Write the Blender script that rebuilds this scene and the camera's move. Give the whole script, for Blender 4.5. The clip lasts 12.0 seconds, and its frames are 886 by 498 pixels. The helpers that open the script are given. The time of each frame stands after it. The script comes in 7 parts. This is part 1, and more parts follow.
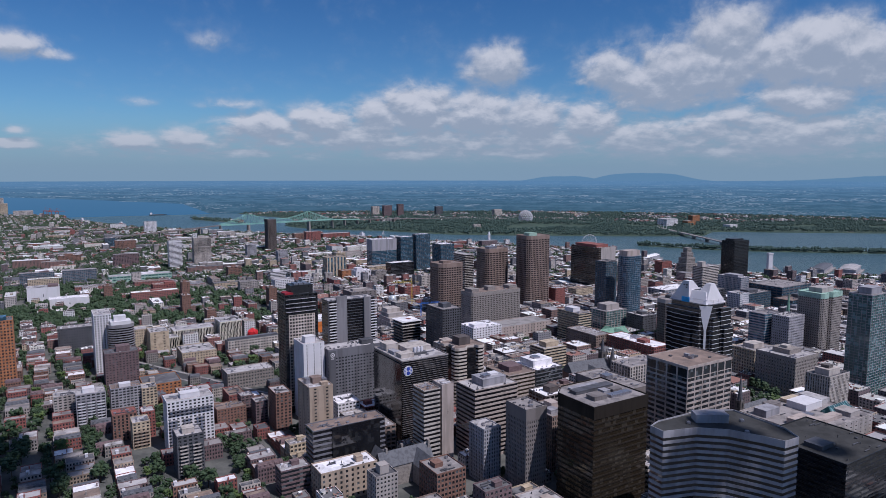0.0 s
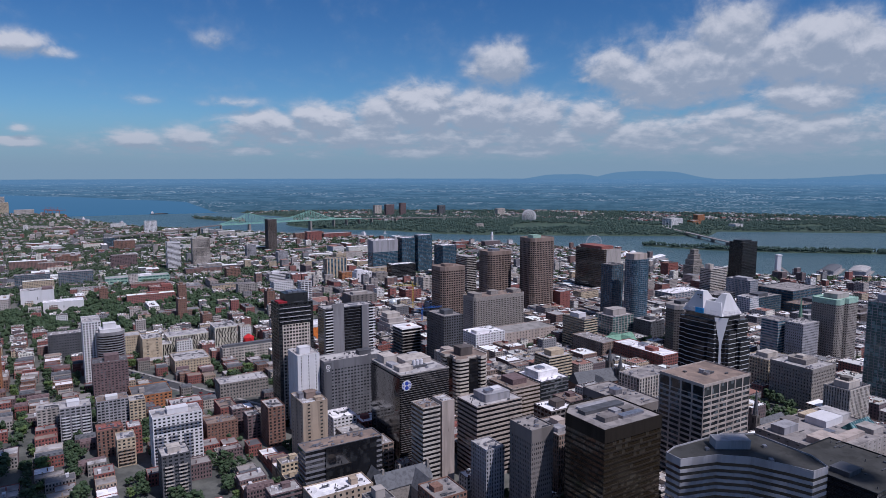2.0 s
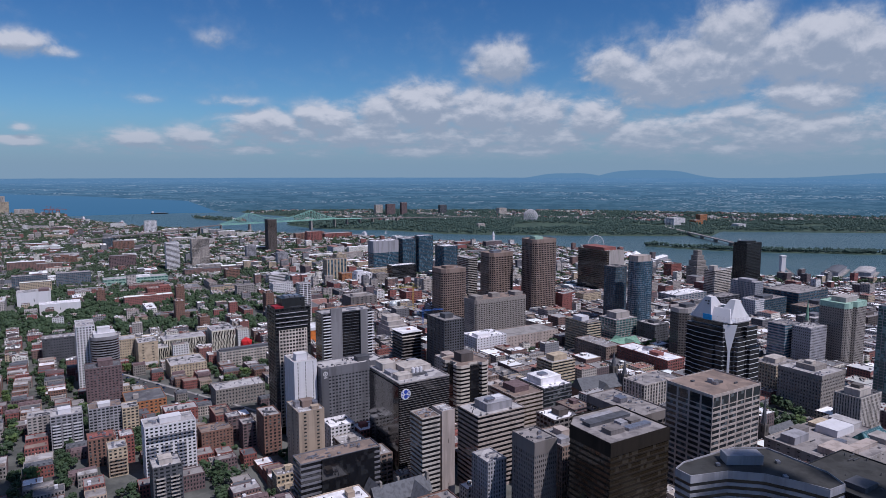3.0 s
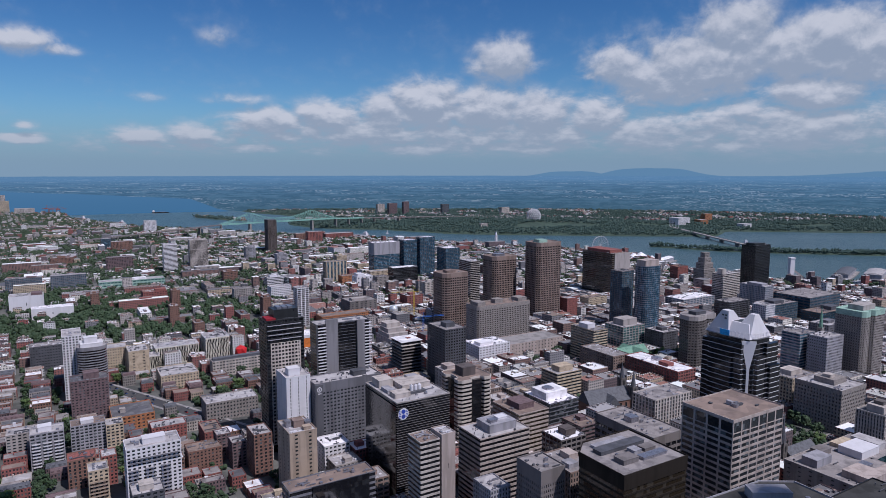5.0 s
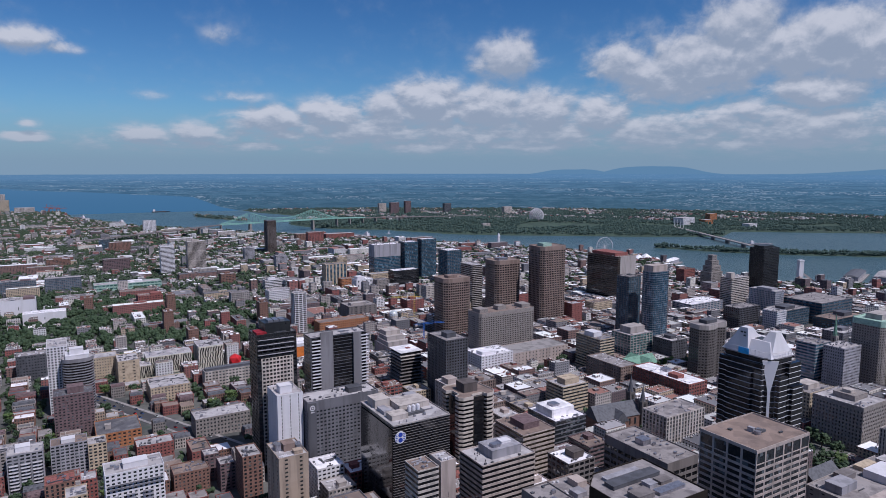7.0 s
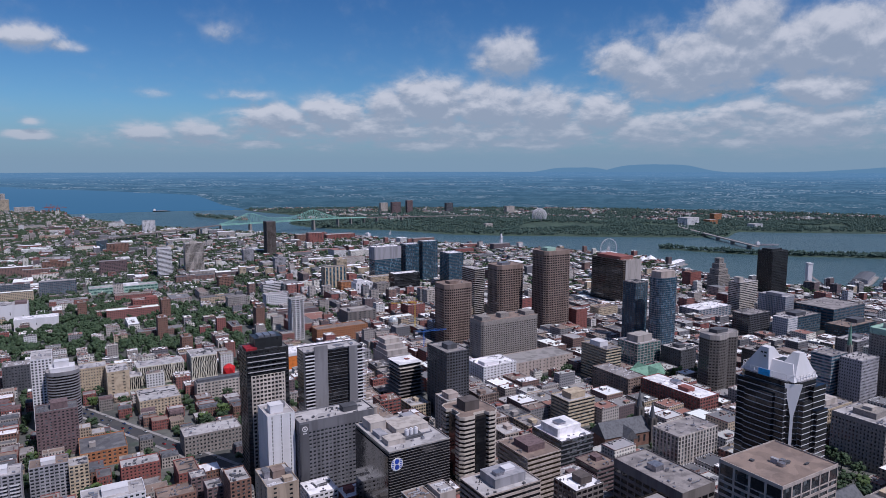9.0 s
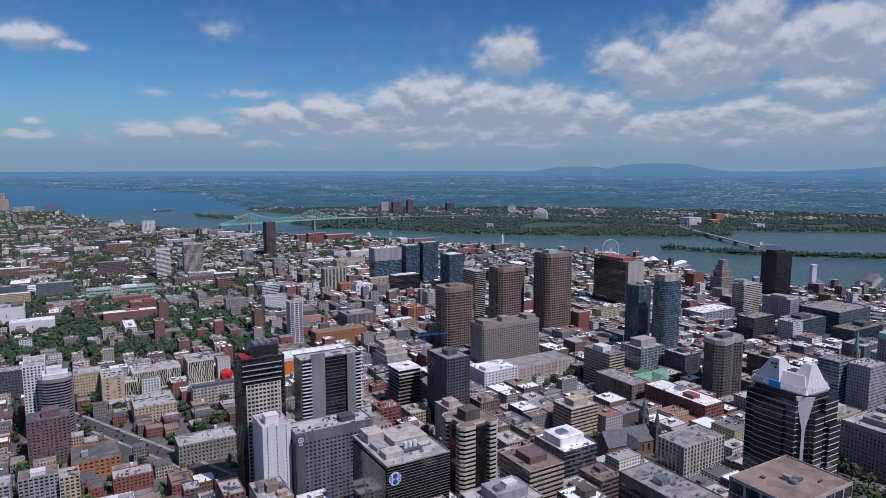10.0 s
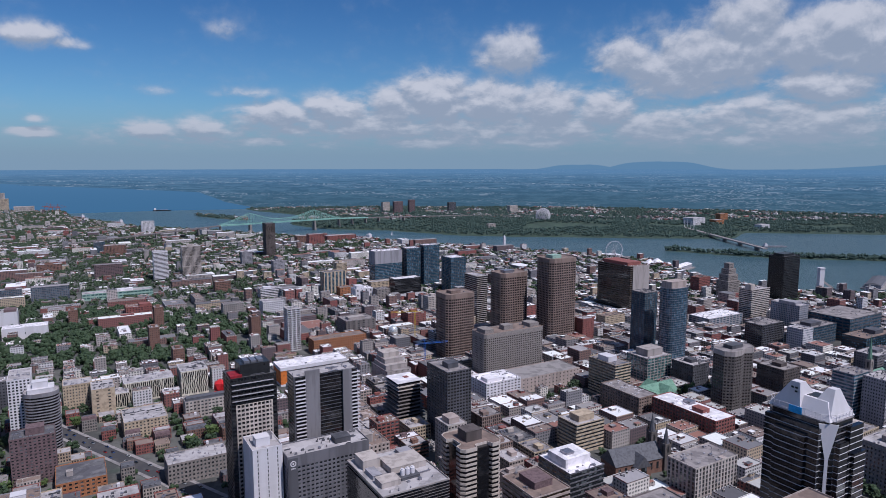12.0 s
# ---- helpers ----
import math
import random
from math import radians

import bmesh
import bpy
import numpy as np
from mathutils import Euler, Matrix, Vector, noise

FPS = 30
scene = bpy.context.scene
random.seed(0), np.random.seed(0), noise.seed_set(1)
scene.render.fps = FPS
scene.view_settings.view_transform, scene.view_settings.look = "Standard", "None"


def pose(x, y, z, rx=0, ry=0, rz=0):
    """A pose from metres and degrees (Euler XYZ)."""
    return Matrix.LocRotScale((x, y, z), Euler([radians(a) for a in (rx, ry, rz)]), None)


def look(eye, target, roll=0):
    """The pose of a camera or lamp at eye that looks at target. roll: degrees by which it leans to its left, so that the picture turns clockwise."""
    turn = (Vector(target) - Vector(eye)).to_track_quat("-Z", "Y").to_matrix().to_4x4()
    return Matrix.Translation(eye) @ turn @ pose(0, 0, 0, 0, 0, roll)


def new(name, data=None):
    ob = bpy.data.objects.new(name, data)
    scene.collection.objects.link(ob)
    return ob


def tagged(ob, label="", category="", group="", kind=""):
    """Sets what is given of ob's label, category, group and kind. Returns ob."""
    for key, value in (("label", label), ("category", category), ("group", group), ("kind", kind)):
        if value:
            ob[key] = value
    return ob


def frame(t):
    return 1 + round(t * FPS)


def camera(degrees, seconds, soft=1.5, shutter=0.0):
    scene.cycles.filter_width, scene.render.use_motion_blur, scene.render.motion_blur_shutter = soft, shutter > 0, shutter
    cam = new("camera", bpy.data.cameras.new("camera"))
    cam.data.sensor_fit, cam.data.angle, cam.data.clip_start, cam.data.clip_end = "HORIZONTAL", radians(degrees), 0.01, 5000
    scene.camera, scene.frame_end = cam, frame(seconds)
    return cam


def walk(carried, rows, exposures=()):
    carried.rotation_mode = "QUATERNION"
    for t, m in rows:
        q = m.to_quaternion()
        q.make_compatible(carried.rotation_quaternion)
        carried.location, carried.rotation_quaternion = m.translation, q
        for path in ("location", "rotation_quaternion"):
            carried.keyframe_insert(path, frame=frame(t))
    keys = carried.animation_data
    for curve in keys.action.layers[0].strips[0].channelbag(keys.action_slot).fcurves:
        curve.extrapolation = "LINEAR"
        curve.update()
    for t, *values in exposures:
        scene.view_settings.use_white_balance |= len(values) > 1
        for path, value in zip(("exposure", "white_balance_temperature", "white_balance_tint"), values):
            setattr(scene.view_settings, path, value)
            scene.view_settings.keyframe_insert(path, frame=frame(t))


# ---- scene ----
cam = camera(68.25, 12.0, soft=0.65)
# seconds, metres east, ahead and up, degrees of yaw and pitch of the flight
ROWS = [
    (0, 0.00, 0.00, 273.16, 0.476, -6.452),
    (0.5, 0.43, 7.19, 274.32, 0.541, -6.495),
    (1, 0.86, 14.55, 275.52, 0.605, -6.538),
    (1.5, 1.27, 22.05, 276.75, 0.668, -6.581),
    (2, 1.68, 29.68, 278.02, 0.730, -6.624),
    (2.5, 2.07, 37.42, 279.33, 0.791, -6.667),
    (3, 2.45, 45.25, 280.67, 0.850, -6.709),
    (4, 3.18, 61.10, 283.46, 0.967, -6.794),
    (5, 3.88, 77.06, 286.39, 1.079, -6.877),
    (5.5, 4.21, 85.03, 287.91, 1.133, -6.919),
    (6, 4.53, 92.98, 289.46, 1.186, -6.961),
    (6.5, 4.84, 100.88, 291.05, 1.239, -7.002),
    (7, 5.13, 108.70, 292.68, 1.290, -7.043),
    (8, 5.70, 124.07, 296.04, 1.389, -7.125),
    (9, 6.22, 138.93, 299.54, 1.484, -7.206),
    (9.5, 6.47, 146.12, 301.34, 1.530, -7.246),
    (10, 6.71, 153.11, 303.18, 1.575, -7.287),
    (10.5, 6.93, 159.91, 305.06, 1.619, -7.327),
    (11, 7.15, 166.47, 306.97, 1.662, -7.366),
    (11.5, 7.35, 172.79, 308.92, 1.703, -7.406),
    (12, 7.54, 178.85, 310.90, 1.744, -7.446),
]
walk(cam, [(t, pose(x, y, z, 90 + pitch, 0, yaw)) for t, x, y, z, yaw, pitch in ROWS], [(0.0, -0.30, 5780, 11.5), (12.0, -0.30, 5780, 11.5)])

# ---- world: sky, clouds, far plain ----
SUN_AZ, SUN_EL = 128.0, 57.0        # clockwise from straight ahead, above the horizon
world = bpy.data.worlds.new("sky")
scene.world = world
world.use_nodes = True
wt = world.node_tree
wt.nodes.clear()


class Net:
    """Short hand for node trees."""

    def __init__(self, tree):
        self.t = tree

    def node(self, kind, **inputs):
        n = self.t.nodes.new(kind)
        for k, v in inputs.items():
            self.put(n.inputs[k.replace("_", " ")], v)
        return n

    def put(self, socket, v):
        if hasattr(v, "is_output"):
            self.t.links.new(v, socket)
        else:
            socket.default_value = v

    def math(self, op, a, b=0.0, c=0.0, clamp=False):
        n = self.t.nodes.new("ShaderNodeMath")
        n.operation, n.use_clamp = op, clamp
        for s, v in zip(n.inputs, (a, b, c)):
            self.put(s, v)
        return n.outputs[0]

    def ramp(self, x, lo, hi, a=0.0, b=1.0, smooth=True):
        n = self.t.nodes.new("ShaderNodeMapRange")
        n.interpolation_type = "SMOOTHSTEP" if smooth else "LINEAR"
        for s, v in zip(n.inputs, (x, lo, hi, a, b)):
            self.put(s, v)
        return n.outputs[0]

    def mix(self, f, a, b, blend="MIX"):
        n = self.t.nodes.new("ShaderNodeMix")
        n.data_type, n.blend_type = "RGBA", blend
        self.put(n.inputs[0], f)
        self.put(n.inputs[6], a if hasattr(a, "is_output") else (*a, 1))
        self.put(n.inputs[7], b if hasattr(b, "is_output") else (*b, 1))
        return n.outputs[2]

    def noise(self, vec, scale, detail=4.0, rough=0.55, dist=0.0):
        n = self.t.nodes.new("ShaderNodeTexNoise")
        self.put(n.inputs["Vector"], vec)
        self.put(n.inputs["Scale"], scale)
        n.inputs["Detail"].default_value, n.inputs["Roughness"].default_value = detail, rough
        n.inputs["Distortion"].default_value = dist
        return n.outputs["Fac"]

    def xyz(self, x, y, z):
        n = self.t.nodes.new("ShaderNodeCombineXYZ")
        for s, v in zip(n.inputs, (x, y, z)):
            self.put(s, v)
        return n.outputs[0]


W = Net(wt)
coord = wt.nodes.new("ShaderNodeTexCoord").outputs["Generated"]
sep = wt.nodes.new("ShaderNodeSeparateXYZ")
wt.links.new(coord, sep.inputs[0])
DX, DY, DZ = sep.outputs
flat = W.math("SQRT", W.math("ADD", W.math("MULTIPLY", DX, DX), W.math("MULTIPLY", DY, DY)))
az = W.math("ARCTAN2", DX, DY)                     # 0 ahead, positive to the right
U = W.math("TANGENT", W.math("MULTIPLY", az, 0.5))  # smooth all round but straight behind
U = W.math("MULTIPLY", U, 2.0)
V = W.math("DIVIDE", DZ, W.math("MAXIMUM", flat, 0.02))  # rise over run
sky = wt.nodes.new("ShaderNodeTexSky")
sky.sky_type, sky.sun_disc = "NISHITA", False
sky.sun_elevation, sky.sun_rotation = radians(SUN_EL), radians(SUN_AZ)
sky.altitude, sky.air_density, sky.dust_density, sky.ozone_density = 200, 1.0, 0.6, 3.0
wt.links.new(W.xyz(DX, DY, W.math("MAXIMUM", DZ, 0.012)), sky.inputs["Vector"])
deep = W.mix(W.ramp(V, 0.0, 0.30, 0.0, 1.0), (0.56, 0.80, 0.96), (0.31, 0.55, 0.80))
sky_col = W.mix(1.0, sky.outputs["Color"], deep, "MULTIPLY")

# cumulus: soft ellipses in (U, V), roughened by noise whose grain shrinks towards the horizon
BANK = [(-0.275, 0.069, 0.070, 0.023, 0.90), (-0.185, 0.079, 0.062, 0.025, 1.00), (-0.109, 0.084, 0.047, 0.031, 1.00), (-0.041, 0.097, 0.062, 0.037, 1.15), (0.044, 0.088, 0.062, 0.034, 1.10),
        (0.128, 0.083, 0.062, 0.033, 1.05), (0.210, 0.078, 0.051, 0.030, 1.05), (-0.160, 0.054, 0.190, 0.030, 0.78), (0.078, 0.052, 0.200, 0.034, 0.82), (0.307, 0.056, 0.150, 0.036, 0.80),
        (0.472, 0.055, 0.200, 0.040, 0.82), (-0.463, 0.047, 0.045, 0.013, 0.90), (-0.385, 0.050, 0.040, 0.015, 0.88), (-0.400, 0.038, 0.190, 0.018, 0.55), (-0.300, 0.032, 0.060, 0.009, 0.75), (-0.060, 0.030, 0.090, 0.010, 0.75), (0.130, 0.030, 0.050, 0.009, 0.80), (0.400, 0.033, 0.090, 0.012, 0.80)]
HEAP = [(0.240, 0.150, 0.055, 0.038, 0.85), (0.304, 0.127, 0.085, 0.045, 0.92), (0.392, 0.190, 0.054, 0.045, 1.05), (0.364, 0.147, 0.105, 0.058, 0.97), (0.465, 0.155, 0.070, 0.041, 1.00),
        (0.518, 0.172, 0.070, 0.033, 1.15), (0.565, 0.147, 0.062, 0.049, 1.15), (0.503, 0.099, 0.086, 0.026, 1.05), (0.419, 0.076, 0.093, 0.025, 0.85),
        (1.2, 0.2, 0.4, 0.09, 0.9), (-1.5, 0.15, 0.4, 0.05, 0.9)]
PUFF = [(0.077, 0.162, 0.043, 0.031, 1.10), (0.031, 0.154, 0.022, 0.015, 0.70), (-0.591, 0.164, 0.043, 0.016, 1.00), (-0.555, 0.155, 0.027, 0.010, 0.85), (-0.347, 0.187, 0.032, 0.015, 0.38),
        (-0.445, 0.100, 0.027, 0.008, 0.40), (-0.604, 0.041, 0.039, 0.008, 1.00), (-0.599, 0.057, 0.016, 0.007, 0.90), (-0.323, 0.100, 0.054, 0.011, 0.45), (0.197, 0.135, 0.023, 0.008, 0.60)]


def blobs(v):
    total = None
    for u0, v0, ru, rv, s in BANK + HEAP + PUFF:
        a = W.math("DIVIDE", W.math("SUBTRACT", U, u0), ru)
        b = W.math("DIVIDE", W.math("SUBTRACT", v, v0), rv)
        r = W.math("ADD", W.math("MULTIPLY", a, a), W.math("MULTIPLY", b, b))
        g = W.math("MULTIPLY", W.math("EXPONENT", W.math("MULTIPLY", r, -0.9)), s)
        total = g if total is None else W.math("SMOOTH_MAX", total, g, 0.12)
    return total


def cloud_density(v_off):
    vv = W.math("ADD", V, v_off)
    p = W.xyz(U, W.math("MULTIPLY", W.math("LOGARITHM", W.math("ADD", W.math("MAXIMUM", vv, 0.0), 0.06), 2.718), 0.30), 0.0)
    big, lump, fine = W.noise(p, 8.0, 5.0, 0.55, 0.4), W.noise(p, 26.0, 4.0, 0.6, 0.5), W.noise(p, 80.0, 4.0, 0.6, 0.3)
    cell = wt.nodes.new("ShaderNodeTexVoronoi")
    cell.feature = "SMOOTH_F1"
    wt.links.new(p, cell.inputs["Vector"])
    cell.inputs["Scale"].default_value, cell.inputs["Detail"].default_value, cell.inputs["Smoothness"].default_value = 30.0, 1.0, 0.6
    n = W.math("ADD", W.math("MULTIPLY", W.math("SUBTRACT", big, 0.5), 0.80), W.math("MULTIPLY", W.math("SUBTRACT", lump, 0.5), 0.65))
    n = W.math("ADD", n, W.math("MULTIPLY", W.math("SUBTRACT", fine, 0.5), 0.30))
    n = W.math("ADD", n, W.math("MULTIPLY", W.math("SUBTRACT", 0.42, cell.outputs["Distance"]), 0.30))
    g = blobs(vv)
    return W.math("ADD", g, W.math("MULTIPLY", n, W.ramp(g, 0.0, 0.5, 0.3, 1.0)))


dens = cloud_density(0.0)
above = cloud_density(0.013)
mask = W.ramp(dens, 0.02, 0.66)
mask = W.math("MULTIPLY", mask, W.ramp(V, 0.0, 0.034))
lit = W.ramp(W.math("SUBTRACT", dens, above), -0.16, 0.46)
cloud_col = W.mix(lit, (3.65, 4.05, 4.8), (6.85, 6.7, 6.95))
hazed = W.mix(W.ramp(V, -0.005, 0.10, 0.85, 0.0), sky_col, (2.55, 3.55, 4.65))
cloud_col = W.mix(W.ramp(V, 0.01, 0.09, 0.60, 0.0), cloud_col, (3.2, 3.9, 4.7))
sky_all = W.mix(W.math("MULTIPLY", mask, 0.94), hazed, cloud_col)

# the plain beyond the edge of the ground sheet, distance haze mixed into its colours, and the far hills
down = W.math("MAXIMUM", W.math("MULTIPLY", V, -1.0), 0.004)
run = W.math("DIVIDE", 292.0, down)
gx, gy = W.math("MULTIPLY", W.math("SINE", az), run), W.math("MULTIPLY", W.math("COSINE", az), run)
gpos = W.xyz(gx, gy, 0.0)
lg = W.math("LOGARITHM", run, 2.718)
woods = W.ramp(W.noise(W.xyz(W.math("MULTIPLY", U, 30.0), W.math("MULTIPLY", lg, 14.0), 0.0), 1.0, 6.0, 0.62), 0.44, 0.57)
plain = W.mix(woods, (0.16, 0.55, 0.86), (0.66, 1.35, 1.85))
town_zone = W.ramp(W.noise(W.xyz(gx, gy, 7.0), 0.0006, 4.0, 0.55), 0.49, 0.56)
for su, sl, lo, hi in ((230.0, 40.0, 0.55, 0.63), (46.0, 30.0, 0.59, 0.64)):
    towns = W.ramp(W.noise(W.xyz(W.math("MULTIPLY", U, su), W.math("MULTIPLY", lg, sl), su), 1.0, 2.0, 0.6), lo, hi)
    plain = W.mix(W.math("MULTIPLY", towns, W.math("ADD", 0.10, W.math("MULTIPLY", town_zone, 0.75))), plain, (4.6, 5.0, 5.5))
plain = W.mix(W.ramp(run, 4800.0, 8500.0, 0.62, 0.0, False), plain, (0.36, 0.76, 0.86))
# the river running away to the left
edge = W.noise(gpos, 0.0006, 3.0, 0.5)
shore_far = W.math("ADD", W.ramp(U, -0.67, -0.391, 0.0248, 0.0402, False), W.math("MULTIPLY", W.math("SUBTRACT", edge, 0.5), 0.005))
shore_far = W.math("ADD", shore_far, W.math("ADD", W.ramp(U, -0.391, -0.355, 0.0, 0.015, False), W.ramp(U, -0.355, -0.28, 0.0, 0.016, False)))
wet = W.math("MULTIPLY", W.ramp(W.math("SUBTRACT", down, shore_far), -0.0006, 0.0006), W.ramp(U, -0.70, -0.66))
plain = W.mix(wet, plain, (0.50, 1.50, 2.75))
# haze painted in: the plain's colour turns pale blue with distance
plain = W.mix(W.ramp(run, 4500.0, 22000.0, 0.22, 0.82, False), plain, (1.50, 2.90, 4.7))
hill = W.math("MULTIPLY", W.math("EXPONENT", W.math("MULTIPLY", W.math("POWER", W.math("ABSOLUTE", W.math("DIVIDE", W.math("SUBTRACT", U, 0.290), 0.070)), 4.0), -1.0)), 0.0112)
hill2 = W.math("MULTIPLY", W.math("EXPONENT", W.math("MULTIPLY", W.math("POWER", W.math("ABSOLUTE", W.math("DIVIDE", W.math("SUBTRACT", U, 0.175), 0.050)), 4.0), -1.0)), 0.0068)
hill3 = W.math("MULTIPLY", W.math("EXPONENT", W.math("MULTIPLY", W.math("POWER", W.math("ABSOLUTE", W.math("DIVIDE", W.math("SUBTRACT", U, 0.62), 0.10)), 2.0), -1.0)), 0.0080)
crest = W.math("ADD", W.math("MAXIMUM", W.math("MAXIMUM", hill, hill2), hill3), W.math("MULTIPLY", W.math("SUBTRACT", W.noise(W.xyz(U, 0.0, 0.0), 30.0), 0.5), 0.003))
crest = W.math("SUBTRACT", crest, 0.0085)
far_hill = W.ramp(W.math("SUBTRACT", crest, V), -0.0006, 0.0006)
# hills filled with one flat pale blue, their haze put into the colour
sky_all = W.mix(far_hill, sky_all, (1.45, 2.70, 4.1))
# fair-weather cumulus all over the sky above the view
up = W.math("ADD", W.math("MAXIMUM", DZ, 0.0), 0.15)
puffs = W.noise(W.xyz(W.math("DIVIDE", DX, up), W.math("DIVIDE", DY, up), 0.0), 2.2, 6.0, 0.55, 0.3)
sky_all = W.mix(W.math("MULTIPLY", W.ramp(puffs, 0.47, 0.62, 0.0, 0.9), W.ramp(V, 0.34, 0.55)), sky_all, (5.2, 5.3, 5.5))
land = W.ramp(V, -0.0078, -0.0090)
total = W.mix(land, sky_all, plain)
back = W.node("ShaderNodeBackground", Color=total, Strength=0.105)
wt.links.new(back.outputs[0], wt.nodes.new("ShaderNodeOutputWorld").inputs[0])

sun = new("sun", bpy.data.lights.new("sun", "SUN"))
sun.data.energy, sun.data.angle, sun.data.color = 5.0, radians(0.55), (1.0, 0.94, 0.87)
saz, sel = radians(SUN_AZ), radians(SUN_EL)
sun.matrix_world = look((math.sin(saz) * math.cos(sel) * 900, math.cos(saz) * math.cos(sel) * 900, math.sin(sel) * 900), (0, 0, 0))

# ---- materials ----


def mat(name, col, rough=0.8, metal=0.0, var=0.12, scale=0.5, bump=0.0, col2=None, mix=(0.45, 0.62), fine=6.0, streak=False, spec=0.4, patch=False):
    """A surface with large stains and fine grain, in metres."""
    m = bpy.data.materials.new(name)
    m.use_nodes = True
    n = Net(m.node_tree)
    b = m.node_tree.nodes["Principled BSDF"]
    geo = m.node_tree.nodes.new("ShaderNodeNewGeometry").outputs["Position"]
    vec = geo
    if streak:
        mp = m.node_tree.nodes.new("ShaderNodeMapping")
        mp.inputs["Scale"].default_value = (1, 1, 0.12)
        m.node_tree.links.new(geo, mp.inputs[0])
        vec = mp.outputs[0]
    a = n.noise(vec, scale, 4.0, 0.6)
    f = n.noise(geo, fine, 2.0, 0.6)
    rnd = m.node_tree.nodes.new("ShaderNodeObjectInfo").outputs["Random"]
    col2 = col2 or tuple(c * 0.72 for c in col)
    c = n.mix(n.ramp(a, *mix), col, col2)
    k = n.math("ADD", 1.0 - var, n.math("MULTIPLY", f, 2 * var))
    k = n.math("MULTIPLY", k, n.math("ADD", 0.97, n.math("MULTIPLY", rnd, 0.06)))
    if patch:                      # mended sheets of roofing, laid with the walls
        mp = m.node_tree.nodes.new("ShaderNodeMapping")
        mp.inputs["Rotation"].default_value = (0, 0, radians(-32))
        m.node_tree.links.new(geo, mp.inputs[0])
        v = m.node_tree.nodes.new("ShaderNodeTexVoronoi")
        v.voronoi_dimensions, v.distance = "2D", "CHEBYCHEV"
        v.inputs["Scale"].default_value = 0.14
        m.node_tree.links.new(mp.outputs[0], v.inputs["Vector"])
        q = m.node_tree.nodes.new("ShaderNodeSeparateColor")
        m.node_tree.links.new(v.outputs["Color"], q.inputs[0])
        k = n.math("MULTIPLY", k, n.ramp(q.outputs[0], 0.1, 0.9, 0.86, 1.10))
    c = n.mix(1.0, c, n.xyz(k, k, k), "MULTIPLY")
    n.put(b.inputs["Base Color"], c)
    n.put(b.inputs["Roughness"], n.ramp(a, 0.3, 0.7, max(rough - 0.08, 0.02), min(rough + 0.08, 1.0)))
    b.inputs["Metallic"].default_value = metal
    b.inputs["Specular IOR Level"].default_value = spec
    if bump:
        bn = n.node("ShaderNodeBump", Strength=bump, Height=f)
        bn.inputs["Distance"].default_value = 0.1
        m.node_tree.links.new(bn.outputs[0], b.inputs["Normal"])
    return m


def glass(name, col, rough=0.12, tint=0.6):
    """Window glass seen from far: dark rooms behind, panes of differing tone, sky in the gloss."""
    m = bpy.data.materials.new(name)
    m.use_nodes = True
    n = Net(m.node_tree)
    b = m.node_tree.nodes["Principled BSDF"]
    geo = m.node_tree.nodes.new("ShaderNodeNewGeometry").outputs["Position"]
    mp = m.node_tree.nodes.new("ShaderNodeMapping")
    mp.inputs["Rotation"].default_value, mp.inputs["Location"].default_value = (0, 0, radians(-32)), (0.77, 0.41, 0.3)
    m.node_tree.links.new(geo, mp.inputs[0])
    sn = m.node_tree.nodes.new("ShaderNodeVectorMath")
    sn.operation = "SNAP"
    sn.inputs[1].default_value = (2.7, 2.7, 3.6)
    m.node_tree.links.new(mp.outputs[0], sn.inputs[0])
    v = m.node_tree.nodes.new("ShaderNodeTexWhiteNoise")
    m.node_tree.links.new(sn.outputs[0], v.inputs["Vector"])
    s = m.node_tree.nodes.new("ShaderNodeSeparateColor")
    m.node_tree.links.new(v.outputs["Color"], s.inputs[0])
    blind = n.ramp(s.outputs[0], 0.80, 0.84)
    c = n.mix(n.math("MULTIPLY", blind, tint), col, tuple(min(1, x * 3 + 0.10) for x in col))
    n.put(b.inputs["Base Color"], c)
    n.put(b.inputs["Roughness"], n.ramp(s.outputs[1], 0, 1, rough * 0.5, rough * 1.6))
    b.inputs["Specular IOR Level"].default_value = 0.8
    wob = n.noise(geo, 0.16, 2.0)
    bn = n.node("ShaderNodeBump", Strength=0.08, Height=wob)
    bn.inputs["Distance"].default_value = 0.6
    m.node_tree.links.new(bn.outputs[0], b.inputs["Normal"])
    return m


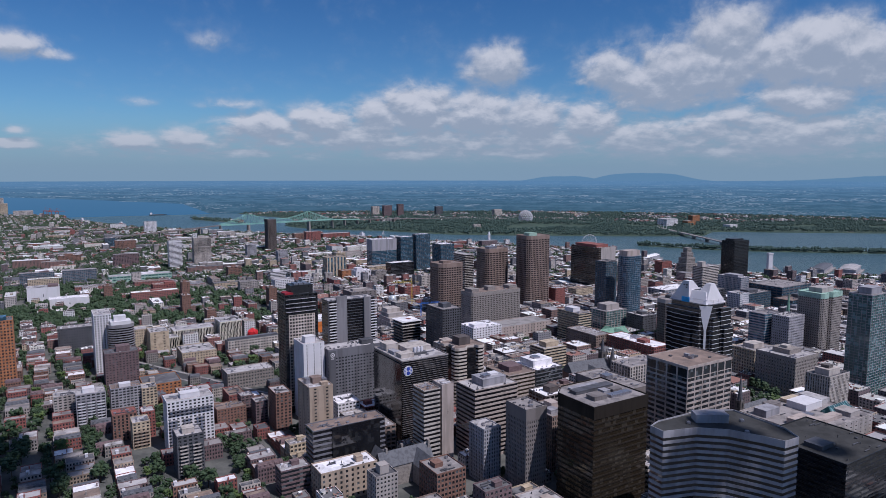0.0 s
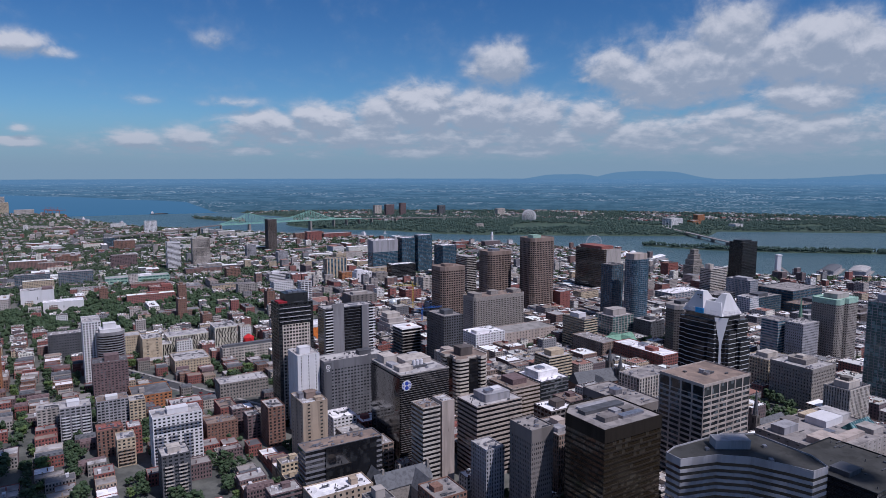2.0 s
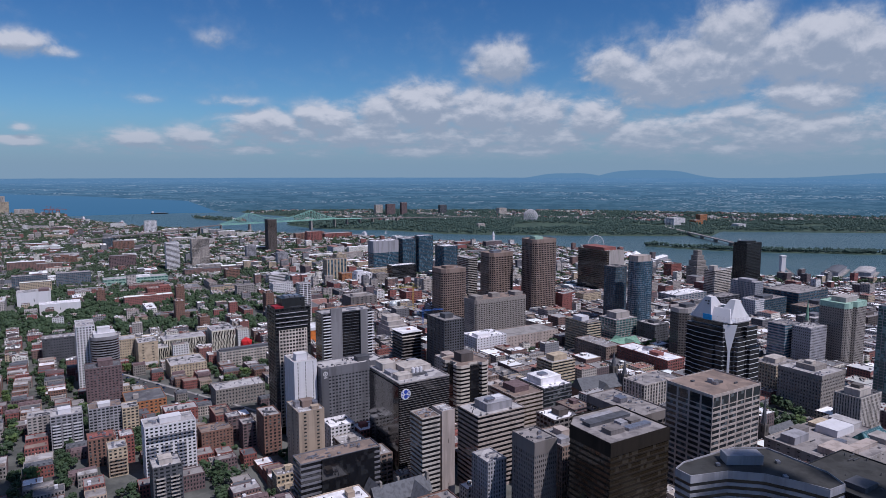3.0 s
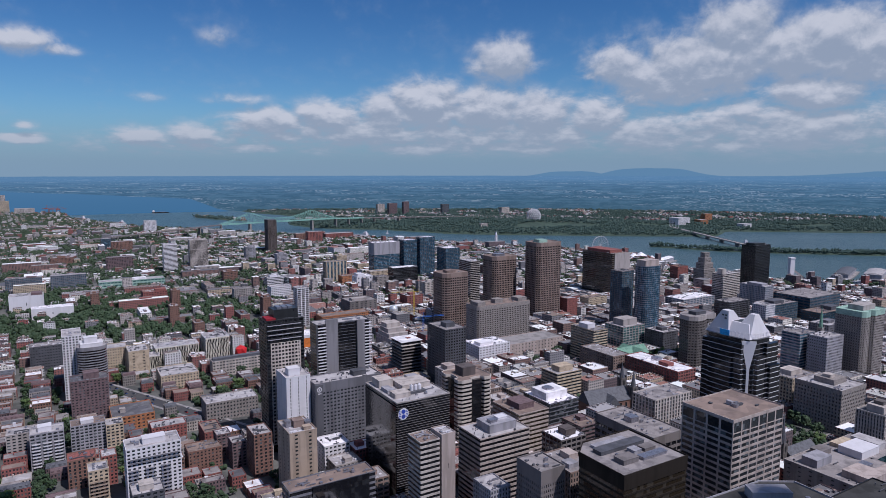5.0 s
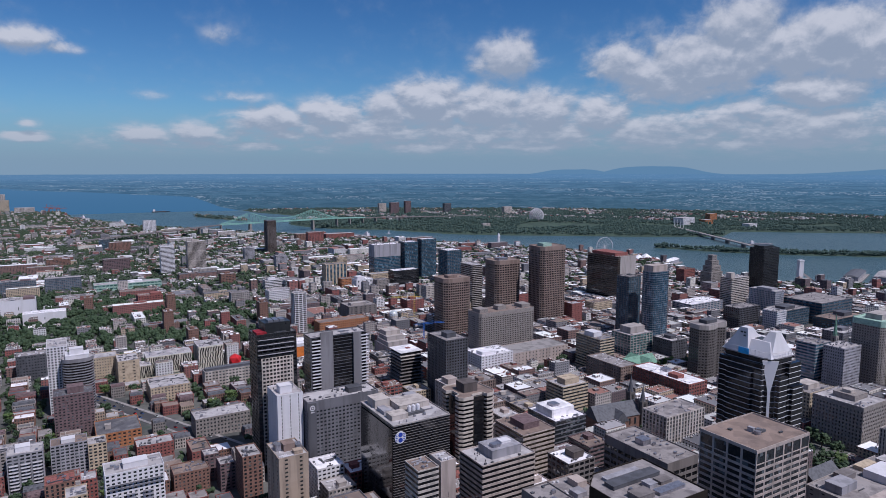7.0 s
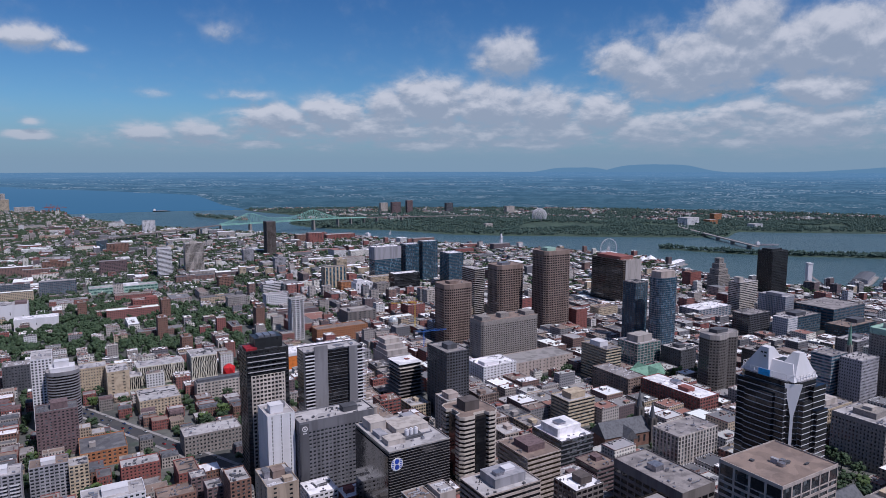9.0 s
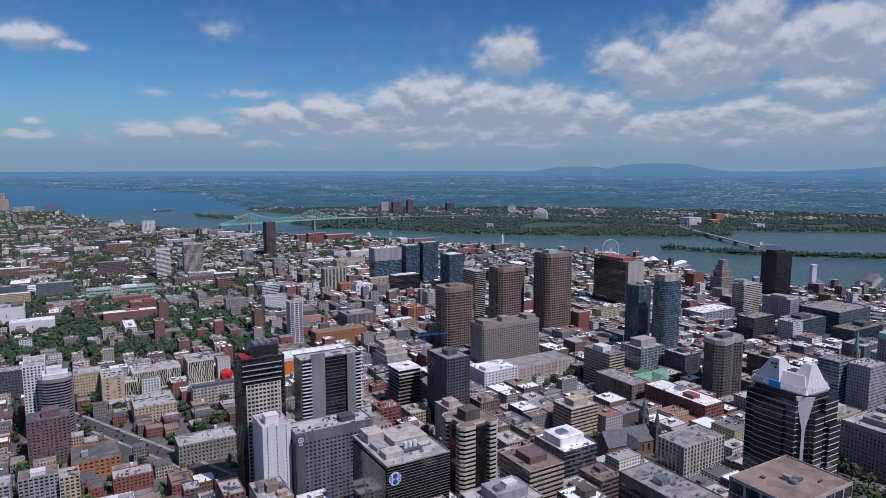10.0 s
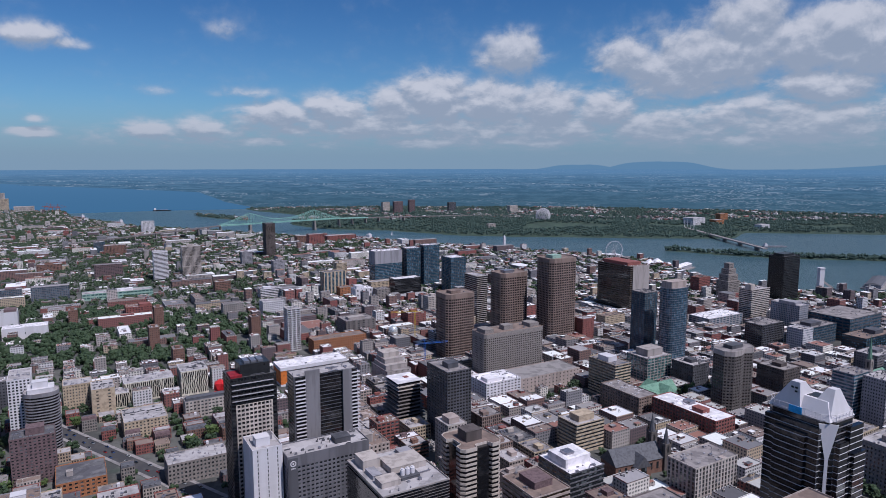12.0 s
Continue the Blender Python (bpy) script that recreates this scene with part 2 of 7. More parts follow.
M = dict(
    bronze=mat("dark_bronze_panel", (0.025, 0.019, 0.016), 0.7, scale=0.15, streak=True, spec=0.15),
    slate_roof=mat("dark_gravel_roof", (0.042, 0.039, 0.040), 0.95, scale=0.1, var=0.2, patch=True),
    pink=mat("pink_precast", (0.50, 0.42, 0.385), 0.8, scale=0.12, streak=True),
    mauve=mat("mauve_grey_panel", (0.225, 0.205, 0.225), 0.7, scale=0.12, streak=True),
    ivory=mat("ivory_panel", (0.62, 0.55, 0.47), 0.7, scale=0.12, streak=True),
    red_dull=mat("dark_red_paint", (0.28, 0.015, 0.025), 0.6, scale=0.3),
    # leaf tone for the woods across the river, bluer to stand for distance haze
    leaf_far=mat("hazed_wood_leaf", (0.046, 0.076, 0.064), 0.8, scale=0.02, col2=(0.034, 0.060, 0.054), var=0.2, fine=0.3),
    concrete=mat("concrete", (0.350, 0.301, 0.294), 0.85, scale=0.12, streak=True),
    concrete_dark=mat("dark_concrete", (0.175, 0.148, 0.149), 0.85, scale=0.12, streak=True),
    white=mat("white_panel", (0.618, 0.573, 0.613), 0.6, scale=0.1, streak=True, col2=(0.567, 0.525, 0.556)),
    pale=mat("pale_stone", (0.443, 0.377, 0.355), 0.8, scale=0.15, streak=True),
    beige=mat("beige_stone", (0.371, 0.277, 0.221), 0.85, scale=0.15, streak=True),
    tan=mat("tan_precast", (0.402, 0.320, 0.299), 0.8, scale=0.12, streak=True),
    cream=mat("cream_brick", (0.464, 0.358, 0.268), 0.85, scale=0.2),
    brown=mat("brown_precast", (0.227, 0.158, 0.139), 0.85, scale=0.12, streak=True),
    brown_d=mat("dark_brown_stone", (0.103, 0.081, 0.080), 0.8, scale=0.15, streak=True),
    grey_m=mat("slate_grey_panel", (0.154, 0.143, 0.165), 0.7, scale=0.12, streak=True),
    grey=mat("grey_panel", (0.309, 0.286, 0.319), 0.7, scale=0.12, streak=True),
    grey_d=mat("charcoal_panel", (0.088, 0.084, 0.098), 0.6, scale=0.12, streak=True),
    black=mat("black_panel", (0.022, 0.022, 0.025), 0.35, scale=0.2),
    brick=mat("red_brick", (0.255, 0.086, 0.076), 0.9, scale=0.4, col2=(0.165, 0.066, 0.062)),
    brick_b=mat("brown_brick", (0.206, 0.110, 0.088), 0.9, scale=0.4),
    brick_p=mat("plum_brick", (0.154, 0.100, 0.108), 0.9, scale=0.4),
    brick_o=mat("orange_brick", (0.371, 0.153, 0.077), 0.9, scale=0.4),
    stone=mat("grey_stone", (0.258, 0.220, 0.211), 0.9, scale=0.5),
    stone_d=mat("sooty_stone", (0.124, 0.105, 0.103), 0.9, scale=0.5),
    red=mat("red_paint", (0.55, 0.02, 0.025), 0.5, scale=0.3),
    orange=mat("orange_cladding", (0.62, 0.17, 0.035), 0.6, scale=0.3),
    copper=mat("green_copper", (0.15, 0.27, 0.205), 0.7, scale=0.3),
    green_roof=mat("pale_green_roof", (0.30, 0.42, 0.36), 0.7, scale=0.2),
    steel=mat("steel", (0.360, 0.344, 0.391), 0.35, metal=0.7, scale=0.5),
    bridge=mat("green_steel", (0.27, 0.46, 0.40), 0.6, scale=0.2),
    membrane=mat("white_membrane_roof", (0.762, 0.707, 0.752), 0.8, scale=0.12, col2=(0.597, 0.554, 0.587), patch=True),
    gravel=mat("grey_gravel_roof", (0.258, 0.224, 0.227), 0.95, scale=0.1, col2=(0.165, 0.143, 0.149), var=0.2, patch=True),
    gravel_w=mat("pale_gravel_roof", (0.391, 0.353, 0.366), 0.95, scale=0.1, col2=(0.278, 0.248, 0.258), var=0.2, patch=True),
    gravel_b=mat("brown_gravel_roof", (0.225, 0.160, 0.138), 0.95, scale=0.08, col2=(0.165, 0.120, 0.108), var=0.2, patch=True),
    tar=mat("tar_roof", (0.088, 0.081, 0.093), 0.9, scale=0.1, col2=(0.144, 0.134, 0.144), var=0.2, patch=True),
    slate=mat("slate_roof", (0.108, 0.105, 0.124), 0.75, scale=0.4),
    asphalt=mat("asphalt", (0.057, 0.053, 0.059), 0.9, scale=0.1, col2=(0.077, 0.070, 0.072)),
    paving=mat("concrete_paving", (0.278, 0.248, 0.252), 0.9, scale=0.1, col2=(0.196, 0.177, 0.180)),
    leaf=mat("leaves", (0.037, 0.060, 0.026), 0.75, scale=0.25, col2=(0.021, 0.038, 0.018), var=0.35, fine=1.2),
    leaf_b=mat("bright_leaves", (0.070, 0.100, 0.028), 0.75, scale=0.25, col2=(0.042, 0.068, 0.022), var=0.35, fine=1.2),
    bark=mat("bark", (0.09, 0.07, 0.055), 0.95, scale=2.0),
    lawn=mat("lawn", (0.085, 0.13, 0.04), 0.95, scale=0.05, col2=(0.055, 0.09, 0.03)),
    glass=glass("dark_glass", (0.020, 0.023, 0.028)),
    glass_b=glass("blue_glass", (0.022, 0.060, 0.095), 0.1),
    glass_g=glass("green_glass", (0.035, 0.085, 0.09), 0.1),
    glass_k=glass("black_glass", (0.010, 0.010, 0.013), 0.08, 0.10),
    glass_br=glass("bronze_glass", (0.026, 0.019, 0.013), 0.08, 0.16),
)

# ---- mesh helpers ----


def add_box(bm, x0, x1, y0, y1, z0, z1):
    vs = [bm.verts.new(p) for p in ((x0, y0, z0), (x1, y0, z0), (x1, y1, z0), (x0, y1, z0), (x0, y0, z1), (x1, y0, z1), (x1, y1, z1), (x0, y1, z1))]
    for f in ((3, 2, 1, 0), (4, 5, 6, 7), (0, 1, 5, 4), (1, 2, 6, 5), (2, 3, 7, 6), (3, 0, 4, 7)):
        bm.faces.new([vs[i] for i in f])


def add_prism(bm, ring, z0, z1, top=None):
    """An upright prism over a plan ring; top: another ring for the upper edge."""
    lo = [bm.verts.new((x, y, z0)) for x, y in ring]
    hi = [bm.verts.new((x, y, z1)) for x, y in (top or ring)]
    bm.faces.new(lo[::-1])
    bm.faces.new(hi)
    k = len(ring)
    for i in range(k):
        bm.faces.new([lo[i], lo[(i + 1) % k], hi[(i + 1) % k], hi[i]])


def add_bar(bm, a, b, r):
    """A square bar from a to b."""
    a, b = Vector(a), Vector(b)
    ax = (b - a).normalized()
    s = ax.orthogonal().normalized() * r
    t = ax.cross(s).normalized() * r
    va = [bm.verts.new(a + p) for p in (s, t, -s, -t)]
    vb = [bm.verts.new(b + p) for p in (s, t, -s, -t)]
    bm.faces.new(va[::-1])
    bm.faces.new(vb)
    for i in range(4):
        bm.faces.new([va[i], va[(i + 1) % 4], vb[(i + 1) % 4], vb[i]])


def mesh_of(name, bm, material):
    bmesh.ops.recalc_face_normals(bm, faces=bm.faces)
    me = bpy.data.meshes.new(name)
    bm.to_mesh(me)
    bm.free()
    me.materials.append(material)
    return me


def place(name, me, parent, x=0.0, y=0.0, z=0.0, rz=0.0, label=""):
    ob = new(name, me)
    ob.parent = parent
    ob.matrix_basis = pose(x, y, z, 0, 0, rz)
    if label:
        ob["label"] = label
    return ob


def part(name, bm, material, parent, label=""):
    return place(name, mesh_of(name, bm, material), parent, label=label)


def thing(name, x, y, z, rz, label, category, group=""):
    ob = new(name)
    ob.matrix_basis = pose(x, y, z, 0, 0, rz)
    ob.empty_display_size = 2
    return tagged(ob, label, category, group)


CACHE = {}


def boxes_mesh(key, material, boxes):
    if key not in CACHE:
        bm = bmesh.new()
        for b in boxes():
            add_box(bm, *b)
        CACHE[key] = mesh_of(str(key[0]), bm, material)
    return CACHE[key]


def ring_boxes(x0, x1, y0, y1, z0, z1, t):
    return [(x0, x1, y0, y0 + t, z0, z1), (x0, x1, y1 - t, y1, z0, z1), (x0, x0 + t, y0 + t, y1 - t, z0, z1), (x1 - t, x1, y0 + t, y1 - t, z0, z1)]


def storey_boxes(w, d, h, bay, win, sill, head, t=0.4):
    """One storey of outer wall with real openings: band below, band above, piers between."""
    out = ring_boxes(0, w, 0, d, 0, sill, t)
    if head < h - 0.02:
        out += ring_boxes(0, w, 0, d, head, h, t)
    for length, side in ((w, 0), (d, 1)):
        n = max(1, round(length / bay))
        step = length / n
        pw = step * (1 - win)
        if pw < 0.05:
            cuts = []
        else:
            cuts = [(i * step - pw / 2, i * step + pw / 2) for i in range(n + 1)]
        for a, b in cuts:
            a, b = max(a, 0.0 if side == 0 else t), min(b, length if side == 0 else length - t)
            if b - a < 0.05:
                continue
            if side == 0:
                out += [(a, b, 0, t, sill, head), (a, b, d - t, d, sill, head)]
            else:
                out += [(0, t, a, b, sill, head), (w - t, w, a, b, sill, head)]
    return out


def rooftop(b, w, d, z, roof, rng, units=3, penthouse=None, wall="grey", parapet=0.9, edge=None):
    """Roof deck, parapet, plant rooms and small machines."""
    bm = bmesh.new()
    add_box(bm, 0.3, w - 0.3, 0.3, d - 0.3, z - 0.3, z + 0.05)
    part("roof", bm, M[roof], b)
    if parapet:
        bm = bmesh.new()
        for q in ring_boxes(-0.05, w + 0.05, -0.05, d + 0.05, z + 0.02, z + parapet, 0.4):
            add_box(bm, *q)
        part("parapet", bm, M[edge or wall], b)
    for px, py, pw, pd, ph, pm in (penthouse or []):
        bm = bmesh.new()
        add_box(bm, px, px + pw, py, py + pd, z + 0.05, z + ph)
        add_box(bm, px - 0.15, px + pw + 0.15, py - 0.15, py + pd + 0.15, z + ph, z + ph + 0.3)
        part("plant_room", bm, M[pm], b)
    bm = bmesh.new()
    free_of = lambda x0, y0: not any(px - 2.2 < x0 < px + pw + 0.4 and py - 2.2 < y0 < py + pd + 0.4 for px, py, pw, pd, ph, pm in (penthouse or []))
    for k in range(int(min(26, 5 + w * d / 60)) if units else 0):
        x0, y0, kind = rng.uniform(1, max(1.2, w - 3)), rng.uniform(1, max(1.2, d - 3)), rng.random()
        if not free_of(x0, y0):
            continue
        if kind < 0.35:
            add_box(bm, x0, x0 + 0.5, y0, y0 + 0.5, z + 0.05, z + rng.uniform(0.8, 2.2))
        elif kind < 0.6:
            q = min(rng.uniform(3, 9), w - 1 - x0)
            add_box(bm, x0, x0 + q, y0, y0 + 0.6, z + 0.4, z + 1.0)
            add_box(bm, x0, x0 + 0.6, y0 + 0.1, y0 + 0.5, z + 0.05, z + 0.4)
        else:
            add_box(bm, x0, x0 + rng.uniform(0.9, 2.0), y0, y0 + rng.uniform(0.9, 2.0), z + 0.05, z + rng.uniform(0.5, 1.6))
    if len(bm.verts):
        tagged(part("ducts_and_vents", bm, M[rng.choice(("steel", "grey_d", "grey", "grey_d", "white"))], b), kind="stuff")
    for k in range(min(units, 2)):
        uw, ud, uh = rng.uniform(1.2, 3.2), rng.uniform(1.2, 2.6), rng.uniform(0.8, 1.9)
        ux, uy = rng.uniform(1.2, max(1.3, w - uw - 1)), rng.uniform(1.2, max(1.3, d - ud - 1))
        if any(px - uw - .4 < ux < px + pw + .4 and py - ud - .4 < uy < py + pd + .4 for px, py, pw, pd, ph, pm in (penthouse or [])):
            continue
        uw, ud, uh = round(uw * 2) / 2, round(ud * 2) / 2, round(uh * 2) / 2
        me = boxes_mesh(("air_unit", uw, ud, uh), M["steel"], lambda: [(0, uw, 0, ud, 0.25, uh), (0.1, 0.3, 0.1, ud - 0.1, 0, 0.25), (uw - 0.3, uw - 0.1, 0.1, ud - 0.1, 0, 0.25), (uw * 0.3, uw * 0.7, ud * 0.3, ud * 0.7, uh, uh + 0.25)])
        place("air_unit", me, b, ux, uy, z + 0.05)


def building(name, label, category, x, y, w, d, z0, top, rz=32.0, wall="grey", core="glass", storey=3.6, bay=3.5, win=0.6, sill=0.3, head=0.85,
             roof="gravel", units=3, penthouse=None, base=0.0, base_wall=None, group="", parapet=0.9, edge=None, seed=0, crown=0.0, crown_wall=None, attic=None):
    """A block of storeys round a glazed core. x, y: its corner nearest to the river's far side; sill and head as shares of a storey."""
    rng = random.Random(seed + int(x * 7 + y * 13))
    b = thing(name, x, y, z0 - 3.0, rz, label, category, group)
    h = top - z0 + 3.0
    body = h - 3.0 - base - crown - (attic[0] if attic else 0)
    n = max(1, round(body / storey))
    sh = body / n
    me = boxes_mesh(("glazing", round(w, 1), round(d, 1), round(h, 1), core), M[core], lambda: [(0.3, w - 0.3, 0.3, d - 0.3, 0.0, h - 0.35)])
    place("glazing", me, b)
    bm = bmesh.new()
    for q in ring_boxes(0, w, 0, d, 0, 3.0 + base, 0.45):
        add_box(bm, *q)
    part("ground_wall", bm, M[base_wall or wall], b)
    key = ("storey_wall", round(w, 1), round(d, 1), round(sh, 2), bay, win, sill, head, wall)
    me = boxes_mesh(key, M[wall], lambda: storey_boxes(w, d, sh, bay, win, sill * sh, head * sh))
    for i in range(n):
        place("storey_wall", me, b, 0, 0, 3.0 + base + i * sh)
    if attic:
        ah, abay, awin = attic
        bm = bmesh.new()
        for q in storey_boxes(w, d, ah, abay, awin, 0.06 * ah, 0.94 * ah, 0.5):
            add_box(bm, q[0], q[1], q[2], q[3], q[4] + h - crown - ah, q[5] + h - crown - ah)
        part("attic_wall", bm, M[wall], b)
    if crown:
        bm = bmesh.new()
        for q in ring_boxes(-0.1, w + 0.1, -0.1, d + 0.1, h - crown, h, 0.5):
            add_box(bm, *q)
        part("crown_band", bm, M[crown_wall or wall], b)
    rooftop(b, w, d, h, roof, rng, units, penthouse, wall, parapet, edge or crown_wall)
    return b

# ---- ground, river, islands ----
NEAR_X = [-6000, -2920, -2236, -1576, -1103, -658, -338, -22, 157, 388, 593, 634, 737, 876, 1500, 5000]
NEAR_Y = [5600, 4882, 3862, 3331, 3134, 2905, 2803, 2640, 2534, 2419, 2263, 1952, 1765, 1737, 1700, 1500]
FAR_X = [-6000, -2300, -1850, -1713, -1346, -1100, -960, -900, -841, -689, -511, -343, -173, -15, 234, 542, 761, 1140, 1277, 2051, 5000]
FAR_Y = [9000, 6500, 5070, 4930, 4430, 4219, 4080, 3560, 3465, 3304, 3246, 3220, 3110, 3007, 2962, 2942, 2916, 2920, 3154, 3069, 3000]
HAVRE_X = [720, 780, 900, 1060, 1240, 1440, 5000]
HAVRE_LO = [2530, 2500, 2415, 2345, 2315, 2280, 2000]
HAVRE_HI = [2531, 2590, 2490, 2410, 2380, 2350, 2100]
SLOPE_Y, SLOPE_Z = [-5000, 400, 700, 900, 1000, 1300, 1800, 2600], [44, 40, 34, 27, 25, 20, 15, 8]


def elev(x, y):
    """Height of the ground over the river."""
    s = float(np.interp(x, NEAR_X, NEAR_Y)) - y
    f = y - float(np.interp(x, FAR_X, FAR_Y))
    best = -5.0
    if s > -60:
        z = float(np.interp(y, SLOPE_Y, SLOPE_Z))
        best = max(best, min(s * 0.2, z))
    if f > -60:
        hill = 14 * math.exp(-(((x - 200) / 700) ** 2 + ((y - 3550) / 260) ** 2))
        best = max(best, min(f * 0.06, 5.0) + (hill if f > 0 else 0))
    u, v = (x + 1400) * 0.79 - (y - 3930) * 0.61, (x + 1400) * 0.61 + (y - 3930) * 0.79   # the wooded islet above the bridge
    best = max(best, min(3.0, 40 * (1 - (u / 285) ** 2 - (v / 55) ** 2)))
    if x > 720:
        lo, hi = float(np.interp(x, HAVRE_X, HAVRE_LO)), float(np.interp(x, HAVRE_X, HAVRE_HI))
        best = max(best, min(min(y - lo, hi - y) * 0.25, 4.0))
    return max(best, -5.0)


def ground_mesh():
    step, R = 34.0, 4840.0
    k = int(R / step)
    idx, verts, faces = {}, [], []
    for j in range(-k, k + 1):
        for i in range(-k, k + 1):
            x, y = i * step, j * step + 90
            if i * i + j * j <= k * k:
                idx[i, j] = len(verts)
                verts.append((x, y, elev(x, y) - 0.3))
    for i, j in idx:
        q = [idx.get(p) for p in ((i, j), (i + 1, j), (i + 1, j + 1), (i, j + 1))]
        if None not in q:
            faces.append(q)
    me = bpy.data.meshes.new("ground")
    me.from_pydata(verts, [], faces)
    me.polygons.foreach_set("use_smooth", [True] * len(faces))
    return me


def ground_material():
    m = bpy.data.materials.new("town_ground")
    m.use_nodes = True
    n = Net(m.node_tree)
    b = m.node_tree.nodes["Principled BSDF"]
    geo = m.node_tree.nodes.new("ShaderNodeNewGeometry").outputs["Position"]
    s = m.node_tree.nodes.new("ShaderNodeSeparateXYZ")
    m.node_tree.links.new(geo, s.inputs[0])
    big, mid, fine = n.noise(geo, 0.004, 4, 0.6), n.noise(geo, 0.03, 4, 0.6), n.noise(geo, 0.5, 3, 0.6)
    town = n.mix(n.ramp(mid, 0.40, 0.62), (0.060, 0.059, 0.058), (0.12, 0.115, 0.11))
    green = n.mix(n.ramp(mid, 0.38, 0.64), (0.028, 0.046, 0.034), (0.048, 0.074, 0.050))
    field = n.mix(n.ramp(big, 0.66, 0.72), green, (0.12, 0.108, 0.085))
    past = n.math("MAXIMUM", n.ramp(s.outputs[1], 2650.0, 2900.0), n.math("MULTIPLY", n.ramp(s.outputs[0], 690.0, 720.0), n.ramp(s.outputs[1], 2010.0, 2050.0)))
    c = n.mix(n.math("MAXIMUM", past, n.ramp(big, 0.62, 0.66)), town, field)
    k = n.math("ADD", 0.8, n.math("MULTIPLY", fine, 0.4))
    n.put(b.inputs["Base Color"], n.mix(1.0, c, n.xyz(k, k, k), "MULTIPLY"))
    b.inputs["Roughness"].default_value = 0.95
    return m


ground = tagged(new("ground", ground_mesh()), "city ground sloping down to the river and the islands", "ground", kind="structure")
ground.data.materials.append(ground_material())


def water_material():
    m = bpy.data.materials.new("river_water")
    m.use_nodes = True
    n = Net(m.node_tree)
    b = m.node_tree.nodes["Principled BSDF"]
    geo = m.node_tree.nodes.new("ShaderNodeNewGeometry").outputs["Position"]
    mp = m.node_tree.nodes.new("ShaderNodeMapping")
    mp.inputs["Rotation"].default_value = (0, 0, radians(-40))
    mp.inputs["Scale"].default_value = (0.25, 1.6, 1)
    m.node_tree.links.new(geo, mp.inputs[0])
    cur = n.noise(mp.outputs[0], 0.012, 4, 0.6)
    n.put(b.inputs["Base Color"], n.mix(n.ramp(cur, 0.35, 0.68), (0.044, 0.086, 0.102), (0.062, 0.106, 0.120)))
    b.inputs["Roughness"].default_value = 0.30
    b.inputs["Specular IOR Level"].default_value = 0.35
    rip = n.noise(geo, 0.35, 4, 0.65)
    bn = n.node("ShaderNodeBump", Strength=1.0, Height=rip)
    bn.inputs["Distance"].default_value = 2.5
    m.node_tree.links.new(bn.outputs[0], b.inputs["Normal"])
    return m


bm = bmesh.new()
ring = [bm.verts.new((4790 * math.cos(a), 90 + 4790 * math.sin(a), 0.0)) for a in np.linspace(0, 2 * math.pi, 97)[:-1]]
bm.faces.new(ring)
river = tagged(new("water", mesh_of("water", bm, water_material())), "wide blue river with a slight ripple", "river", kind="structure")

# ---- towers and large blocks ----
GRID = 32.0
EX, EY = Vector((math.cos(radians(GRID)), math.sin(radians(GRID)))), Vector((-math.sin(radians(GRID)), math.cos(radians(GRID))))
CELLS = {}                      # plan rectangles in street-grid coordinates: a0, a1, b0, b1, by 50 m cell


def grid_ab(x, y):
    return x * EX.x + y * EX.y, x * EY.x + y * EY.y


def claim(a0, a1, b0, b1):
    for i in range(int(a0 // 50), int(a1 // 50) + 1):
        for j in range(int(b0 // 50), int(b1 // 50) + 1):
            CELLS.setdefault((i, j), []).append((a0, a1, b0, b1))


def free(a0, a1, b0, b1):
    return all(a1 < q[0] or a0 > q[1] or b1 < q[2] or b0 > q[3] for i in range(int(a0 // 50), int(a1 // 50) + 1) for j in range(int(b0 // 50), int(b1 // 50) + 1) for q in CELLS.get((i, j), ()))


def balconies(b, x0, x1, z0, z1, step, rail="white", out=1.5):
    """A stack of balconies on the wall that faces local -y."""
    me = boxes_mesh(("balcony", round(x1 - x0, 1), out, rail), M[rail], lambda: [(0, x1 - x0, -out, 0, 0, 0.2), (0, x1 - x0, -out, -out + 0.1, 0.2, 1.15), (0, 0.1, -out + 0.1, 0, 0.2, 1.15), (x1 - x0 - 0.1, x1 - x0, -out + 0.1, 0, 0.2, 1.15)])
    z = z0
    while z < z1 - 1:
        place("balcony", me, b, x0, 0, z)
        z += step


def take(x, y, w, d, margin=2.0):
    a, b = grid_ab(x, y)
    claim(a - margin, a + w + margin, b - margin, b + d + margin)


def tower(name, label, category, x, y, w, d, top, **kw):
    take(x, y, w, d)
    z0 = elev(x, y)
    return building(name, label, category, x, y, w, d, z0, top, GRID, **kw)


